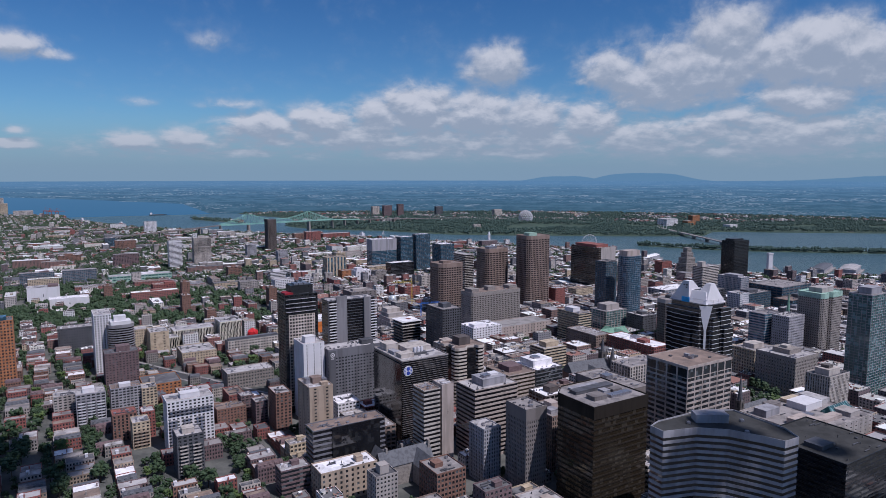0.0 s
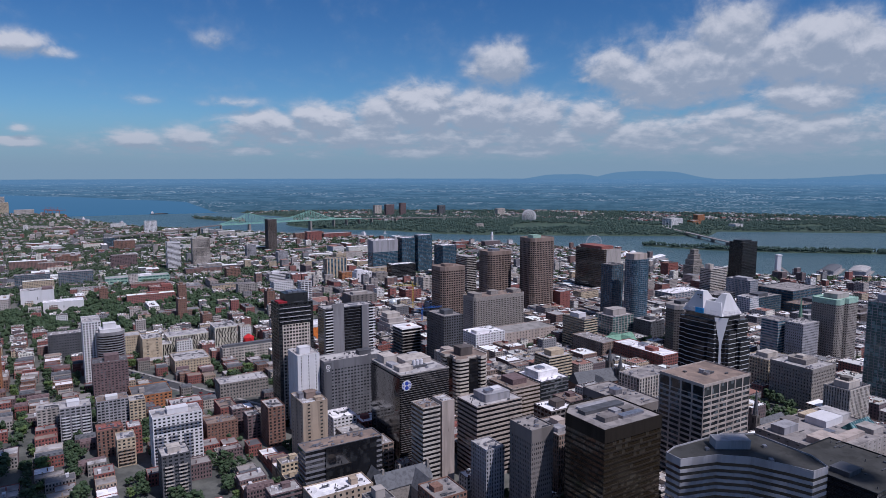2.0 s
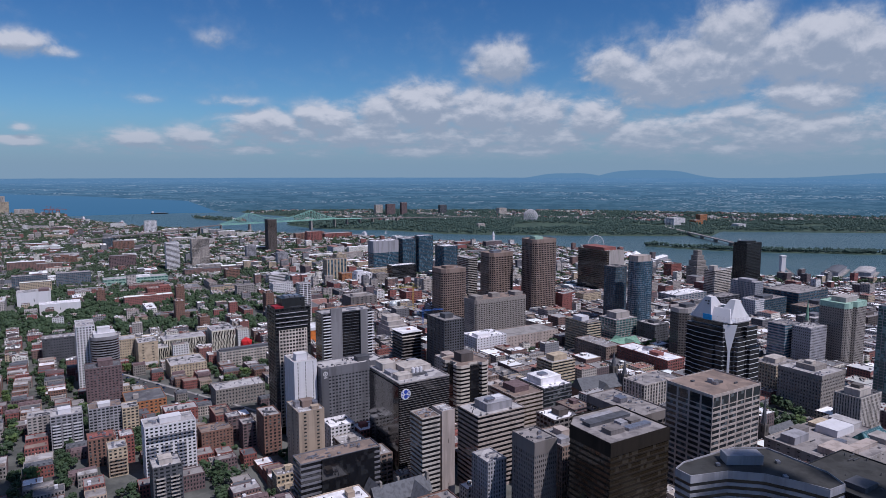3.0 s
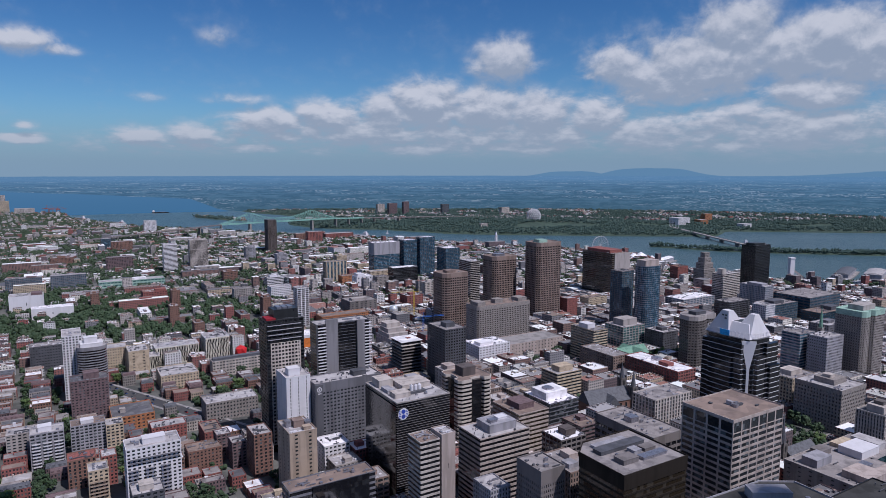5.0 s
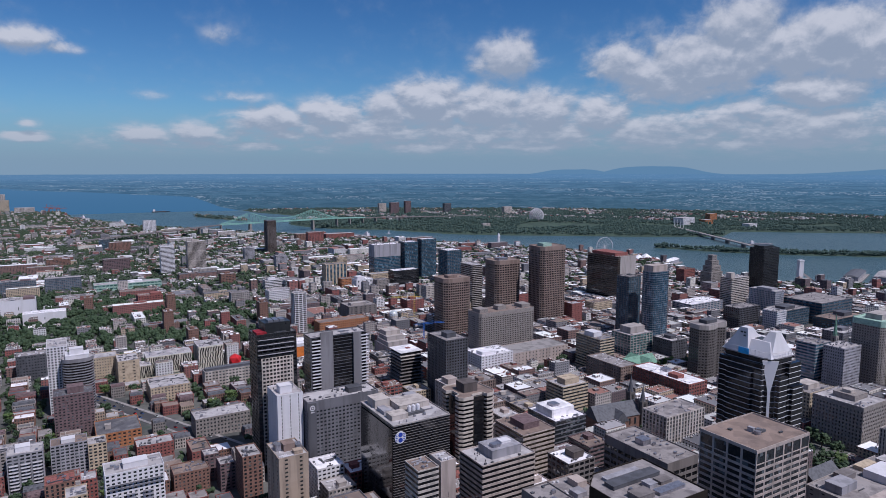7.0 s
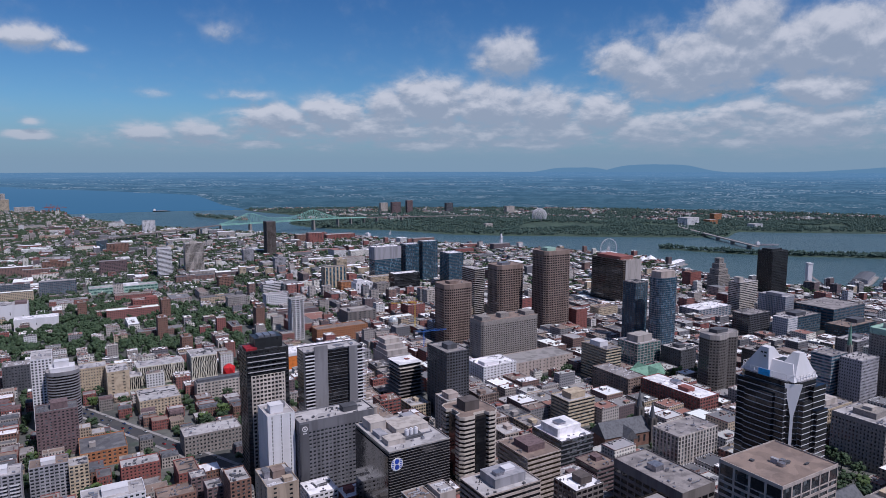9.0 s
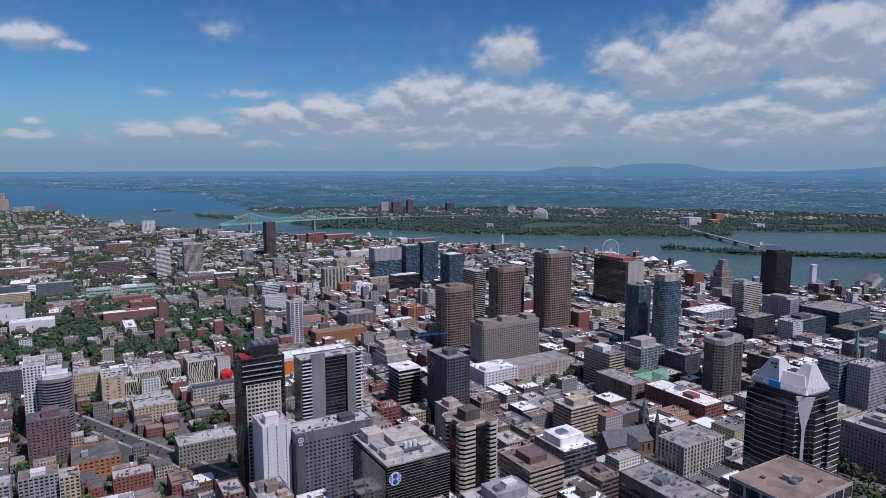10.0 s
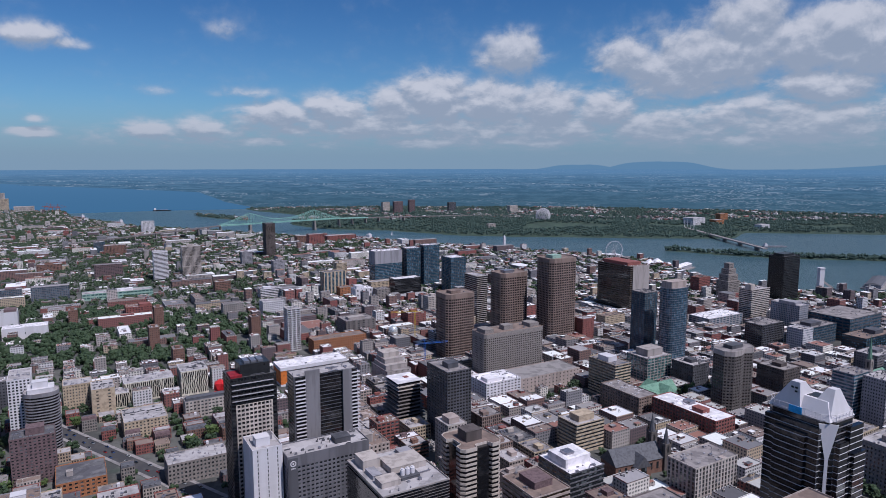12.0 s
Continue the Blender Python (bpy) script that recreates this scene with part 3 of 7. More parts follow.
OFFICE, FLATS = "office tower", "apartment block"
tower("office_tower", "square brown precast office tower with a flat brown gravel roof", OFFICE, 175, 466, 52, 38, 133, wall="tan", storey=3.9, bay=9.0, win=0.88, sill=0.36, head=0.98,
      roof="gravel_b", units=0, penthouse=[(22, 14, 3, 3, 1.8, "steel"), (26, 15, 5, 1.6, 1.3, "grey_d"), (23, 18, 2, 4, 2.6, "grey"), (28, 18, 3, 2, 1.0, "steel"), (36, 9, 3, 0.8, 0.8, "grey_d"), (14, 27, 2, 2, 0.7, "grey_d")], crown=0.8, attic=(7.5, 9.0, 0.86))
logo = tower("office_tower", "black glass office tower with a white roof and plant rooms", OFFICE, -39, 541, 46, 56, 115, wall="concrete_dark", core="glass_k", storey=1.9, bay=60, win=1.0, sill=0.13, head=1.0,
      roof="gravel_w", edge="concrete", penthouse=[(4, 38, 12, 14, 6, "pale"), (4, 10, 13, 10, 3.4, "pale"), (17, 24, 25, 18, 4, "pale"), (19, 13, 13, 8, 1.6, "grey_d"), (4, 23, 6, 12, 2.6, "grey"), (34, 44, 9, 9, 2.2, "grey")], units=8)
bm = bmesh.new()
add_box(bm, -0.5, -0.05, 1.0, 55.0, 0, 115 - elev(-39, 541) + 0.5)
part("mirror_front", bm, M["glass_k"], logo, "smooth black mirror-glass wall")
for tx in (21.5, 25.0, 28.5):
    bm = bmesh.new()
    for rr, q0, q1 in ((1.5, 1.9, 5.6), (0.8, 5.6, 6.3)):
        add_prism(bm, [(tx + rr * math.cos(k * 0.5236), 17 + rr * math.sin(k * 0.5236)) for k in range(12)], 115 - elev(-39, 541) + 3 + q0, 115 - elev(-39, 541) + 3 + q1)
    part("cooling_tower", bm, M["white"], logo)
tower("office_tower", "tan and black striped office block with pale plant room", OFFICE, 22, 519, 44, 29, 97, wall="tan", core="glass_k", storey=3.7, bay=80, win=1.0, sill=0.48, head=1.0,
      roof="gravel_w", penthouse=[(12, 6, 24, 17, 6, "grey"), (15, 9, 6, 5, 8.2, "steel"), (24, 12, 8, 6, 7.6, "white")], units=6)
tower("office_tower", "narrow striped office block of pale concrete and dark glass", OFFICE, -19, 494, 15, 18, 105, wall="pale", core="glass_k", storey=3.6, bay=80, win=1.0, sill=0.46, head=1.0, roof="gravel_b", units=4)
tower("hotel", "grey slab hotel with dark grid of windows", "hotel", -115, 612, 62, 24, 105, wall="grey_m", storey=3.1, bay=3.3, win=0.62, sill=0.32, head=0.80, roof="gravel_w", crown=7, penthouse=[(38, 6, 12, 9, 4, "grey_d")], units=3)
tower("hotel", "tall pale hotel wing with blank end walls", "hotel", -138, 607, 21, 28, 112, wall="white", storey=3.1, bay=7, win=0.10, sill=0.2, head=0.9, roof="gravel_w", penthouse=[(4, 6, 10, 9, 6, "white"), (13, 15, 5, 6, 4, "steel")], units=5)
tower("office_tower", "dark glazed office tower with a plain flat roof", OFFICE, -7, 804, 28, 42, 105, wall="grey_d", core="glass_k", storey=3.3, bay=3.3, win=0.6, sill=0.35, head=0.9, roof="gravel", penthouse=[(8, 12, 12, 12, 5, "grey_d")])
tower("hospital", "dark glass hospital block with a white screen wall", "hospital", -200, 1703, 72, 34, 104, wall="grey_m", core="glass_b", bay=80, win=1.0, sill=0.2, head=1.0, roof="membrane", crown=30, crown_wall="grey")
tower("hospital", "dark blue glass hospital tower", "hospital", -127, 1733, 38, 31, 108, wall="grey_d", core="glass_b", bay=6, win=0.9, sill=0.2, head=1.0, roof="membrane")
tower("hospital", "dark blue glass hospital tower", "hospital", -86, 1747, 43, 24, 114, wall="grey_d", core="glass_b", bay=6, win=0.9, sill=0.2, head=1.0, roof="membrane")
tower("hospital", "blue glass hospital wing", "hospital", -19, 1645, 40, 43, 98, wall="grey_d", core="glass_b", bay=6, win=0.9, sill=0.25, head=1.0, roof="membrane")
court = tower("courthouse", "brown glass courthouse slab with a concrete end", "courthouse", 335, 1448, 50, 90, 111, wall="brown_d", core="glass_br", storey=4.2, bay=100, win=1.0, sill=0.35, head=1.0, roof="gravel_b", penthouse=[(6, 14, 36, 68, 6, "brick")])
bm = bmesh.new()
add_box(bm, 6, 50.5, -1.2, -0.1, 0, 111 - elev(335, 1448) + 4)
part("end_wall", bm, M["concrete"], court)
tower("condo_tower", "dark glass condominium tower", FLATS, 272, 1118, 26, 26, 124, wall="grey_d", core="glass_b", storey=3.1, bay=5, win=0.85, sill=0.3, head=1.0, roof="gravel")
tower("office_tower", "black slab office tower", OFFICE, 691, 1574, 56, 36, 114, wall="black", core="glass_k", bay=4, win=0.6, sill=0.4, head=1.0, roof="tar", penthouse=[(6, 6, 36, 24, 5, "black")])
tower("office_block", "blue-grey office slab with a blank end wall", "office block", 425, 864, 32, 24, 87, wall="grey", core="glass_b", bay=60, win=1, sill=0.4, head=1, roof="gravel")
tower("office_block", "grey office slab with small square windows", "office block", 447, 845, 36, 24, 87, wall="grey", bay=2.6, win=0.5, sill=0.35, head=0.85, roof="gravel_w")
tower("office_block", "beige stone office block with tall piers", "office block", 357, 746, 42, 30, 69, wall="cream", bay=3.2, win=0.55, sill=0.25, head=0.85, roof="gravel", penthouse=[(10, 8, 20, 14, 5, "pale")])
tower("office_block", "heavy grey stone block with a deep cornice", "office block", 372, 685, 44, 46, 77, wall="stone", bay=3.0, win=0.42, sill=0.3, head=0.82, roof="gravel_w", crown=3, penthouse=[(12, 14, 22, 20, 5, "stone"), (16, 20, 8, 8, 8, "pale")])
tower("office_block", "broad grey concrete block with deep window bands", "office block", 150, 540, 32, 60, 90, wall="concrete_dark", core="glass_k", storey=5.0, bay=7, win=0.85, sill=0.4, head=0.95, roof="gravel", crown=6, penthouse=[(9, 30, 8, 8, 4, "steel")], units=4)
tower("warehouse", "long brick warehouse with a white membrane roof", "warehouse", 260, 809, 30, 82, 56, wall="brick", bay=4.2, win=0.6, sill=0.25, head=0.85, roof="membrane", penthouse=[(6, 20, 10, 14, 4, "brick"), (16, 44, 8, 10, 3, "steel")], units=6)
tower("office_block", "low pale office block with a tan blank wall", "office block", 193, 676, 52, 28, 70, wall="pale", bay=4, win=0.55, sill=0.1, head=0.9, roof="gravel", units=8, penthouse=[(34, 0.5, 5, 5, 0.8, "tan")])
tower("office_block", "dark grey-green glass block with a white roof box", "office block", 92, 664, 36, 40, 70, wall="grey_m", core="glass", storey=3.8, bay=60, win=1.0, sill=0.28, head=1, roof="membrane", penthouse=[(4, 10, 26, 22, 7, "membrane"), (10, 16, 8, 8, 9, "steel")], units=4)
tower("office_block", "pink-beige striped office block", "office block", 57, 600, 32, 38, 84, wall="tan", core="glass_br", storey=3.7, bay=60, win=1, sill=0.5, head=1, roof="gravel_b", penthouse=[(8, 10, 16, 18, 5, "brick_p")])
tower("office_block", "low beige stone office block with stepped roof", "office block", 118, 785, 36, 28, 60, wall="cream", bay=99, win=1.0, sill=0.5, head=1.0, roof="gravel_w", penthouse=[(8, 6, 20, 14, 6, "cream")])
tower("apartment_tower", "white balcony slab of flats", FLATS, -425, 765, 19, 40, 105, wall="white", storey=2.9, bay=3.2, win=0.55, sill=0.35, head=0.95, roof="gravel_w")
tower("apartment_tower", "plum brick apartment block", FLATS, -377, 696, 34, 24, 77, wall="brick_p", storey=2.9, bay=3.4, win=0.5, sill=0.35, head=0.8, roof="tar", penthouse=[(12, 6, 14, 12, 6, "brick_p")])
b = tower("apartment_tower", "grey apartment block with white balconies", FLATS, -349, 590, 25, 20, 67, wall="grey", storey=2.8, bay=4.0, win=0.7, sill=0.4, head=0.95, roof="gravel_w", penthouse=[(6, 6, 10, 9, 4, "white")])
for x0 in (1.5, 9.5, 17.5):
    balconies(b, x0, x0 + 6, 6, 27, 2.8, "white")
b = tower("apartment_tower", "white apartment block with rows of balconies", FLATS, -237, 530, 38, 22, 82, wall="white", storey=2.8, bay=3.6, win=0.55, sill=0.35, head=0.9, roof="gravel_w", penthouse=[(12, 6, 16, 9, 4, "white")], units=5)
for x0 in (1.5, 12.5, 23.5):
    balconies(b, x0, x0 + 6.5, 6, 34, 2.8, "grey")
balconies(b, 1.5, 36.5, 36.5, 42, 2.8, "grey_m", 1.2)
tower("apartment_tower", "narrow brown brick apartment tower", FLATS, -159, 582, 15, 24, 72, wall="brick_b", storey=2.9, bay=4, win=0.5, sill=0.35, head=0.95, roof="gravel_w")
tower("apartment_tower", "beige brick block with a blank end wall", FLATS, -117, 533, 21, 30, 94, wall="beige", storey=3.0, bay=10, win=0.2, sill=0.35, head=0.8, roof="gravel_w", penthouse=[(7, 11, 8, 8, 5, "brown"), (2, 14, 4, 6, 4.2, "steel"), (15.5, 10, 4, 6, 3.4, "steel"), (12, 3, 6, 5, 2.4, "beige")])
dark = tower("office_block", "long dark office block with a black glass front", "office block", -101, 469, 60, 17, 82, wall="grey_m", core="glass_k", storey=4, bay=80, win=1, sill=0.4, head=1, roof="gravel_b")
bm = bmesh.new()
add_box(bm, 15, 55, -0.8, -0.05, 0, 82 - elev(-101, 469) + 3.6)
part("glass_front", bm, M["glass_k"], dark, "smooth black glass front")
tower("lift_core", "blank tan stair tower beside the striped block", "stair tower", -5, 503, 11, 15, 107, wall="tan", storey=30, bay=30, win=0.02, sill=0.3, head=0.4, roof="gravel_w", units=1)
tower("office_block", "slim dark concrete block with a ribbed top", "office block", 56, 453, 19, 24, 105, wall="concrete_dark", core="glass", storey=3.5, bay=1.8, win=0.4, sill=0.3, head=0.85, roof="gravel", crown=8)
tower("apartment_tower", "pale grey apartment block with ribbed walls", FLATS, 27, 476, 16, 20, 81, wall="grey", storey=3.1, bay=2.2, win=0.45, sill=0.25, head=0.9, roof="gravel_w")
b = tower("apartment_tower", "cream brick apartment block with balconies", FLATS, -272, 540, 14, 18, 60, wall="cream", storey=2.8, bay=4, win=0.5, sill=0.35, head=0.9, roof="gravel_w")
balconies(b, 1, 13, 6, 20, 2.8, "beige")
b = tower("apartment_tower", "dark brick and white apartment block", FLATS, -209, 482, 20, 20, 72, wall="grey_d", storey=2.8, bay=4, win=0.6, sill=0.35, head=0.9, roof="gravel_w", penthouse=[(5, 5, 9, 9, 4, "pale")])
for x0 in (2, 11.5):
    balconies(b, x0, x0 + 6, 6, 30, 2.8, "pale")

# ---- towers on free plans ----


def chamfer(w, d, c):
    return [(c, 0), (w - c, 0), (w, c), (w, d - c), (w - c, d), (c, d), (0, d - c), (0, c)]


def rounded(w, d, r, n=5):
    out = []
    for cx, cy, a0 in ((w - r, r, -90), (w - r, d - r, 0), (r, d - r, 90), (r, r, 180)):
        out += [(cx + r * math.cos(radians(a0 + 90 * k / n)), cy + r * math.sin(radians(a0 + 90 * k / n))) for k in range(n + 1)]
    return out


def inset(ring, t):
    """The ring moved inwards by t (counter-clockwise ring)."""
    out, k = [], len(ring)
    for i in range(k):
        p, a, b = Vector(ring[i]), Vector(ring[i - 1]), Vector(ring[(i + 1) % k])
        n1, n2 = (p - a).normalized(), (b - p).normalized()
        m1, m2 = Vector((-n1.y, n1.x)), Vector((-n2.y, n2.x))
        q = (m1 + m2) / max(0.3, 1 + m1.dot(m2))
        out.append(tuple(p + q * t))
    return out


def add_band(bm, ring, z0, z1, t):
    inn, k = inset(ring, t), len(ring)
    for i in range(k):
        j = (i + 1) % k
        add_prism(bm, [ring[i], ring[j], inn[j], inn[i]], z0, z1)


def poly_storey(ring, h, bay, win, sill, head, t=0.4):
    bm = bmesh.new()
    add_band(bm, ring, 0, sill * h, t)
    if head < 0.99:
        add_band(bm, ring, head * h, h, t)
    k = len(ring)
    if win < 0.99:
        for i in range(k):
            p, q = Vector(ring[i]), Vector(ring[(i + 1) % k])
            length = (q - p).length
            u = (q - p) / length
            v = Vector((-u.y, u.x)) * t
            n = max(1, round(length / bay))
            step = length / n
            pw = step * (1 - win)
            for m in range(n + 1):
                a, b = max(0.02, m * step - pw / 2), min(length - 0.02, m * step + pw / 2)
                if b - a > 0.05:
                    e, f = p + u * a, p + u * b
                    add_prism(bm, [tuple(e), tuple(f), tuple(f + v), tuple(e + v)], sill * h, head * h)
    return bm


def poly_tower(name, label, category, x, y, ring, top, wall="grey", core="glass", storey=3.6, bay=3.5, win=0.6, sill=0.3, head=0.85, roof="gravel",
               crown=0.0, crown_wall=None, base=0.0, penthouse=(), units=4, rz=GRID, parapet=0.9):
    xs, ys = [p[0] for p in ring], [p[1] for p in ring]
    if rz == GRID:
        take(x + EX.x * min(xs) + EY.x * min(ys), y + EX.y * min(xs) + EY.y * min(ys), max(xs) - min(xs), max(ys) - min(ys))
    z0 = elev(x, y)
    b = thing(name, x, y, z0 - 3, rz, label, category)
    h = top - z0 + 3
    n = max(1, round((h - 3 - base - crown) / storey))
    sh = (h - 3 - base - crown) / n
    bm = bmesh.new()
    add_prism(bm, inset(ring, 0.3), 0, h - 0.35)
    part("glazing", bm, M[core], b)
    bm = bmesh.new()
    add_band(bm, ring, 0, 3 + base, 0.45)
    part("ground_wall", bm, M[wall], b)
    me = mesh_of("storey_wall", poly_storey(ring, sh, bay, win, sill, head), M[wall])
    for i in range(n):
        place("storey_wall", me, b, 0, 0, 3 + base + i * sh)
    if crown:
        bm = bmesh.new()
        add_band(bm, inset(ring, -0.1), h - crown, h, 0.5)
        part("crown_band", bm, M[crown_wall or wall], b)
    bm = bmesh.new()
    add_prism(bm, inset(ring, 0.35), h - 0.3, h + 0.05)
    part("roof", bm, M[roof], b)
    if parapet:
        bm = bmesh.new()
        add_band(bm, inset(ring, -0.04), h + 0.02, h + parapet, 0.4)
        part("parapet", bm, M[crown_wall or wall], b)
    for px, py, pw, pd, ph, pm in penthouse:
        bm = bmesh.new()
        add_box(bm, px, px + pw, py, py + pd, h + 0.05, h + ph)
        add_box(bm, px - 0.15, px + pw + 0.15, py - 0.15, py + pd + 0.15, h + ph, h + ph + 0.3)
        part("plant_room", bm, M[pm], b)
    rg = random.Random(int(x * 3 + y))
    for k in range(units):
        ux, uy = (min(xs) + max(xs)) / 2 + rg.uniform(-0.3, 0.3) * (max(xs) - min(xs)), (min(ys) + max(ys)) / 2 + rg.uniform(-0.3, 0.3) * (max(ys) - min(ys))
        if not any(px - 3 < ux < px + pw + 1 and py - 3 < uy < py + pd + 1 for px, py, pw, pd, ph, pm in penthouse):
            me = boxes_mesh(("air_unit", 2.0, 2.5, 1.5), M["steel"], lambda: [(0, 2.0, 0, 2.5, 0.25, 1.5), (0.1, 0.3, 0.1, 2.4, 0, 0.25), (1.7, 1.9, 0.1, 2.4, 0, 0.25), (0.6, 1.4, 0.75, 1.75, 1.5, 1.75)])
            place("air_unit", me, b, ux, uy, h + 0.05)
    return b


# brown egg-crate towers of the big complex, with cut corners
EGG = dict(wall="brown", core="glass_k", storey=3.9, bay=3.6, win=0.72, sill=0.27, head=0.90, roof="gravel_b", crown=6, units=5)
poly_tower("office_tower", "brown concrete egg-crate office tower with cut corners", OFFICE, -14, 1112, chamfer(50, 40, 6), 120, penthouse=[(12, 10, 16, 14, 4, "brown")], **EGG)
poly_tower("office_tower", "brown concrete egg-crate office tower with cut corners", OFFICE, 72, 1215, chamfer(54, 40, 6), 134, penthouse=[(12, 10, 18, 14, 4, "steel")], **EGG)
poly_tower("office_tower", "tallest brown egg-crate office tower with cut corners", OFFICE, 148, 1204, chamfer(56, 42, 6), 160, penthouse=[(10, 10, 18, 16, 5, "green_roof")], **EGG)
poly_tower("hotel", "broad tan hotel slab with rows of small dark windows", "hotel", 37, 1012, chamfer(98, 34, 3), 88, wall="stone", core="glass_k", storey=3.1, bay=3.1, win=0.56, sill=0.25, head=0.80, roof="gravel_b", crown=5,
           penthouse=[(38, 10, 14, 12, 6, "stone"), (4, 6, 14, 20, 5, "stone"), (78, 6, 16, 18, 5, "stone")])
tower("podium", "long low concrete podium with a planted terrace", "podium", 62, 955, 118, 42, 44, wall="tan", core="glass", storey=5, bay=6, win=0.3, sill=0.4, head=0.75, roof="paving", units=0)
# tan striped tower with rounded ends and dark recesses
stripe = poly_tower("office_tower", "pink-beige striped tower with rounded ends", OFFICE, 8, 640, [(3, 0), (13, 0), (14.5, 5), (25, 5), (27, 0), (33, 0), (37, 4), (38, 10), (36, 30), (30, 36), (5, 36), (1, 33), (0, 28), (0, 24), (5, 22), (5, 11), (0, 9), (0, 3)], 99, wall="pink", core="glass_k", storey=3.6, bay=99, win=1.0, sill=0.5, head=1.0, roof="gravel_b", crown=2,
           penthouse=[(11, 12, 14, 13, 8, "brown_d")])
bm = bmesh.new()
add_box(bm, 14.8, 24.8, 1.5, 6, 0, 99 - elev(8, 640) + 2)
add_box(bm, 1.5, 6, 11.3, 21.7, 0, 99 - elev(8, 640) + 1.98)
part("glass_recess", bm, M["glass_k"], stripe)
poly_tower("apartment_tower", "round-fronted apartment tower with grey balcony bands", FLATS, -402, 752, rounded(30, 26, 11, 7), 95, wall="mauve", core="glass_k", storey=2.9, bay=99, win=1.0, sill=0.42, head=1.0, roof="gravel_w", crown=3,
           penthouse=[(8, 8, 13, 10, 10, "white"), (4, 4, 22, 18, 4, "white")])
poly_tower("office_tower", "dark brown tower with many cut corners and square windows", OFFICE, 312, 908, [(8, 0), (20, 0), (30, 4), (40, 0), (48, 4), (54, 12), (50, 24), (42, 32), (12, 32), (2, 24), (0, 8)], 97, wall="stone_d", core="glass_k", storey=3.6, bay=3.4, win=0.6, sill=0.35, head=0.85,
           roof="gravel", crown=5, crown_wall="concrete", penthouse=[(16, 10, 20, 12, 4, "grey_d")])
poly_tower("condo_tower", "rounded blue glass tower with a pale crown", FLATS, 295, 1071, rounded(40, 26, 10, 5), 139, wall="steel", core="glass_b", storey=3.3, bay=5, win=0.94, sill=0.16, head=1.0, roof="gravel_w",
           penthouse=[(4, 4, 30, 18, 9, "tan")])
poly_tower("apartment_tower", "brown tower with stacked bay windows and a green roof band", FLATS, 495, 855, [(0, 3), (4, 0), (14, 0), (17, 4), (22, 4), (25, 0), (48, 0), (52, 4), (52, 32), (48, 36), (4, 36), (0, 32)], 116, wall="stone", core="glass_k", storey=3.2, bay=3.0, win=0.55, sill=0.4, head=0.95,
           roof="green_roof", crown=6, crown_wall="green_roof", penthouse=[(12, 8, 28, 18, 6, "concrete")])
poly_tower("office_tower", "dark bronze mirror-glass office tower with cut corners", OFFICE, 97, 420, [(0, 0), (52, 0), (52, 46), (12, 46), (0, 36)], 119, wall="bronze", core="glass_br", storey=3.8, bay=99, win=1.0, sill=0.3, head=1.0, roof="gravel", crown=8, crown_wall="bronze",
           penthouse=[(8, 26, 36, 7, 2.2, "grey_d"), (10, 10, 12, 8, 2.8, "concrete_dark"), (25, 9, 20, 5, 1.6, "steel"), (26, 17, 6, 6, 2.4, "grey"), (35, 17, 9, 6, 1.8, "concrete_dark"), (12, 35, 26, 4, 1.4, "grey")], units=16)
poly_tower("office_tower", "blue-white banded office tower with a folded front", OFFICE, 123, 384, [(0, 0), (5, -9), (27, -3), (45, -6), (61, -16), (70, -23), (81, -17), (80, -3), (62, 28), (43, 28), (7, 8)], 121, wall="grey", core="glass_k", storey=3.8, bay=99, win=1.0, sill=0.50, head=1.0,
           roof="slate_roof", crown=3.5, penthouse=[(30, 6, 20, 9, 5, "grey")], units=3, rz=0)
za, zb = grid_ab(165, 390)
claim(za - 45, za + 45, zb - 35, zb + 35)

# more large blocks
tower("office_block", "black glass block with a dark flat roof", "office block", 250, 394, 60, 60, 92, wall="black", core="glass_k", bay=99, win=1, sill=0.3, head=1, roof="slate_roof", units=8, penthouse=[(8, 20, 14, 12, 3, "grey_d")])
tower("condo_tower", "teal glass condominium tower with balconies", FLATS, 448, 684, 46, 24, 146, wall="grey", core="glass_g", storey=3.0, bay=4.6, win=0.92, sill=0.12, head=1.0, roof="gravel", penthouse=[(8, 5, 22, 14, 7, "grey")])
tower("office_block", "white ribbed stone block with setbacks", "office block", 371, 620, 36, 24, 77, wall="pale", bay=2.4, win=0.45, sill=0.1, head=0.95, roof="tar", penthouse=[(5, 4, 20, 14, 6, "pale"), (10, 7, 8, 8, 9, "stone_d")])
tower("shopping_centre", "low shopping centre with pale flat roofs", "shopping centre", 296, 513, 96, 66, 62, wall="concrete", bay=8, win=0.3, sill=0.4, head=0.7, roof="gravel", units=16, penthouse=[(10, 8, 22, 20, 5, "tan"), (50, 34, 26, 18, 6, "white"), (70, 6, 16, 18, 4, "concrete"), (6, 44, 20, 12, 6, "grey"), (34, 10, 30, 8, 3, "tan"), (30, 54, 14, 9, 4, "concrete_dark"), (80, 36, 13, 22, 5, "gravel_w"), (36, 24, 10, 7, 2.4, "steel"), (58, 56, 20, 7, 3, "cream")])
tower("exhibition_hall", "long hall with an orange wall and a white roof", "hall", -226, 985, 92, 34, 49, wall="white", core="orange", storey=27, bay=99, win=1.0, sill=0.1, head=0.86, roof="membrane", units=2)
take(-214, 955, 92, 28)
tower("broadcast_tower_block", "dark brown office tower standing alone", OFFICE, -622, 2241, 30, 40, 120, wall="brown_d", core="glass_br", bay=3.4, win=0.5, sill=0.35, head=1, roof="tar")
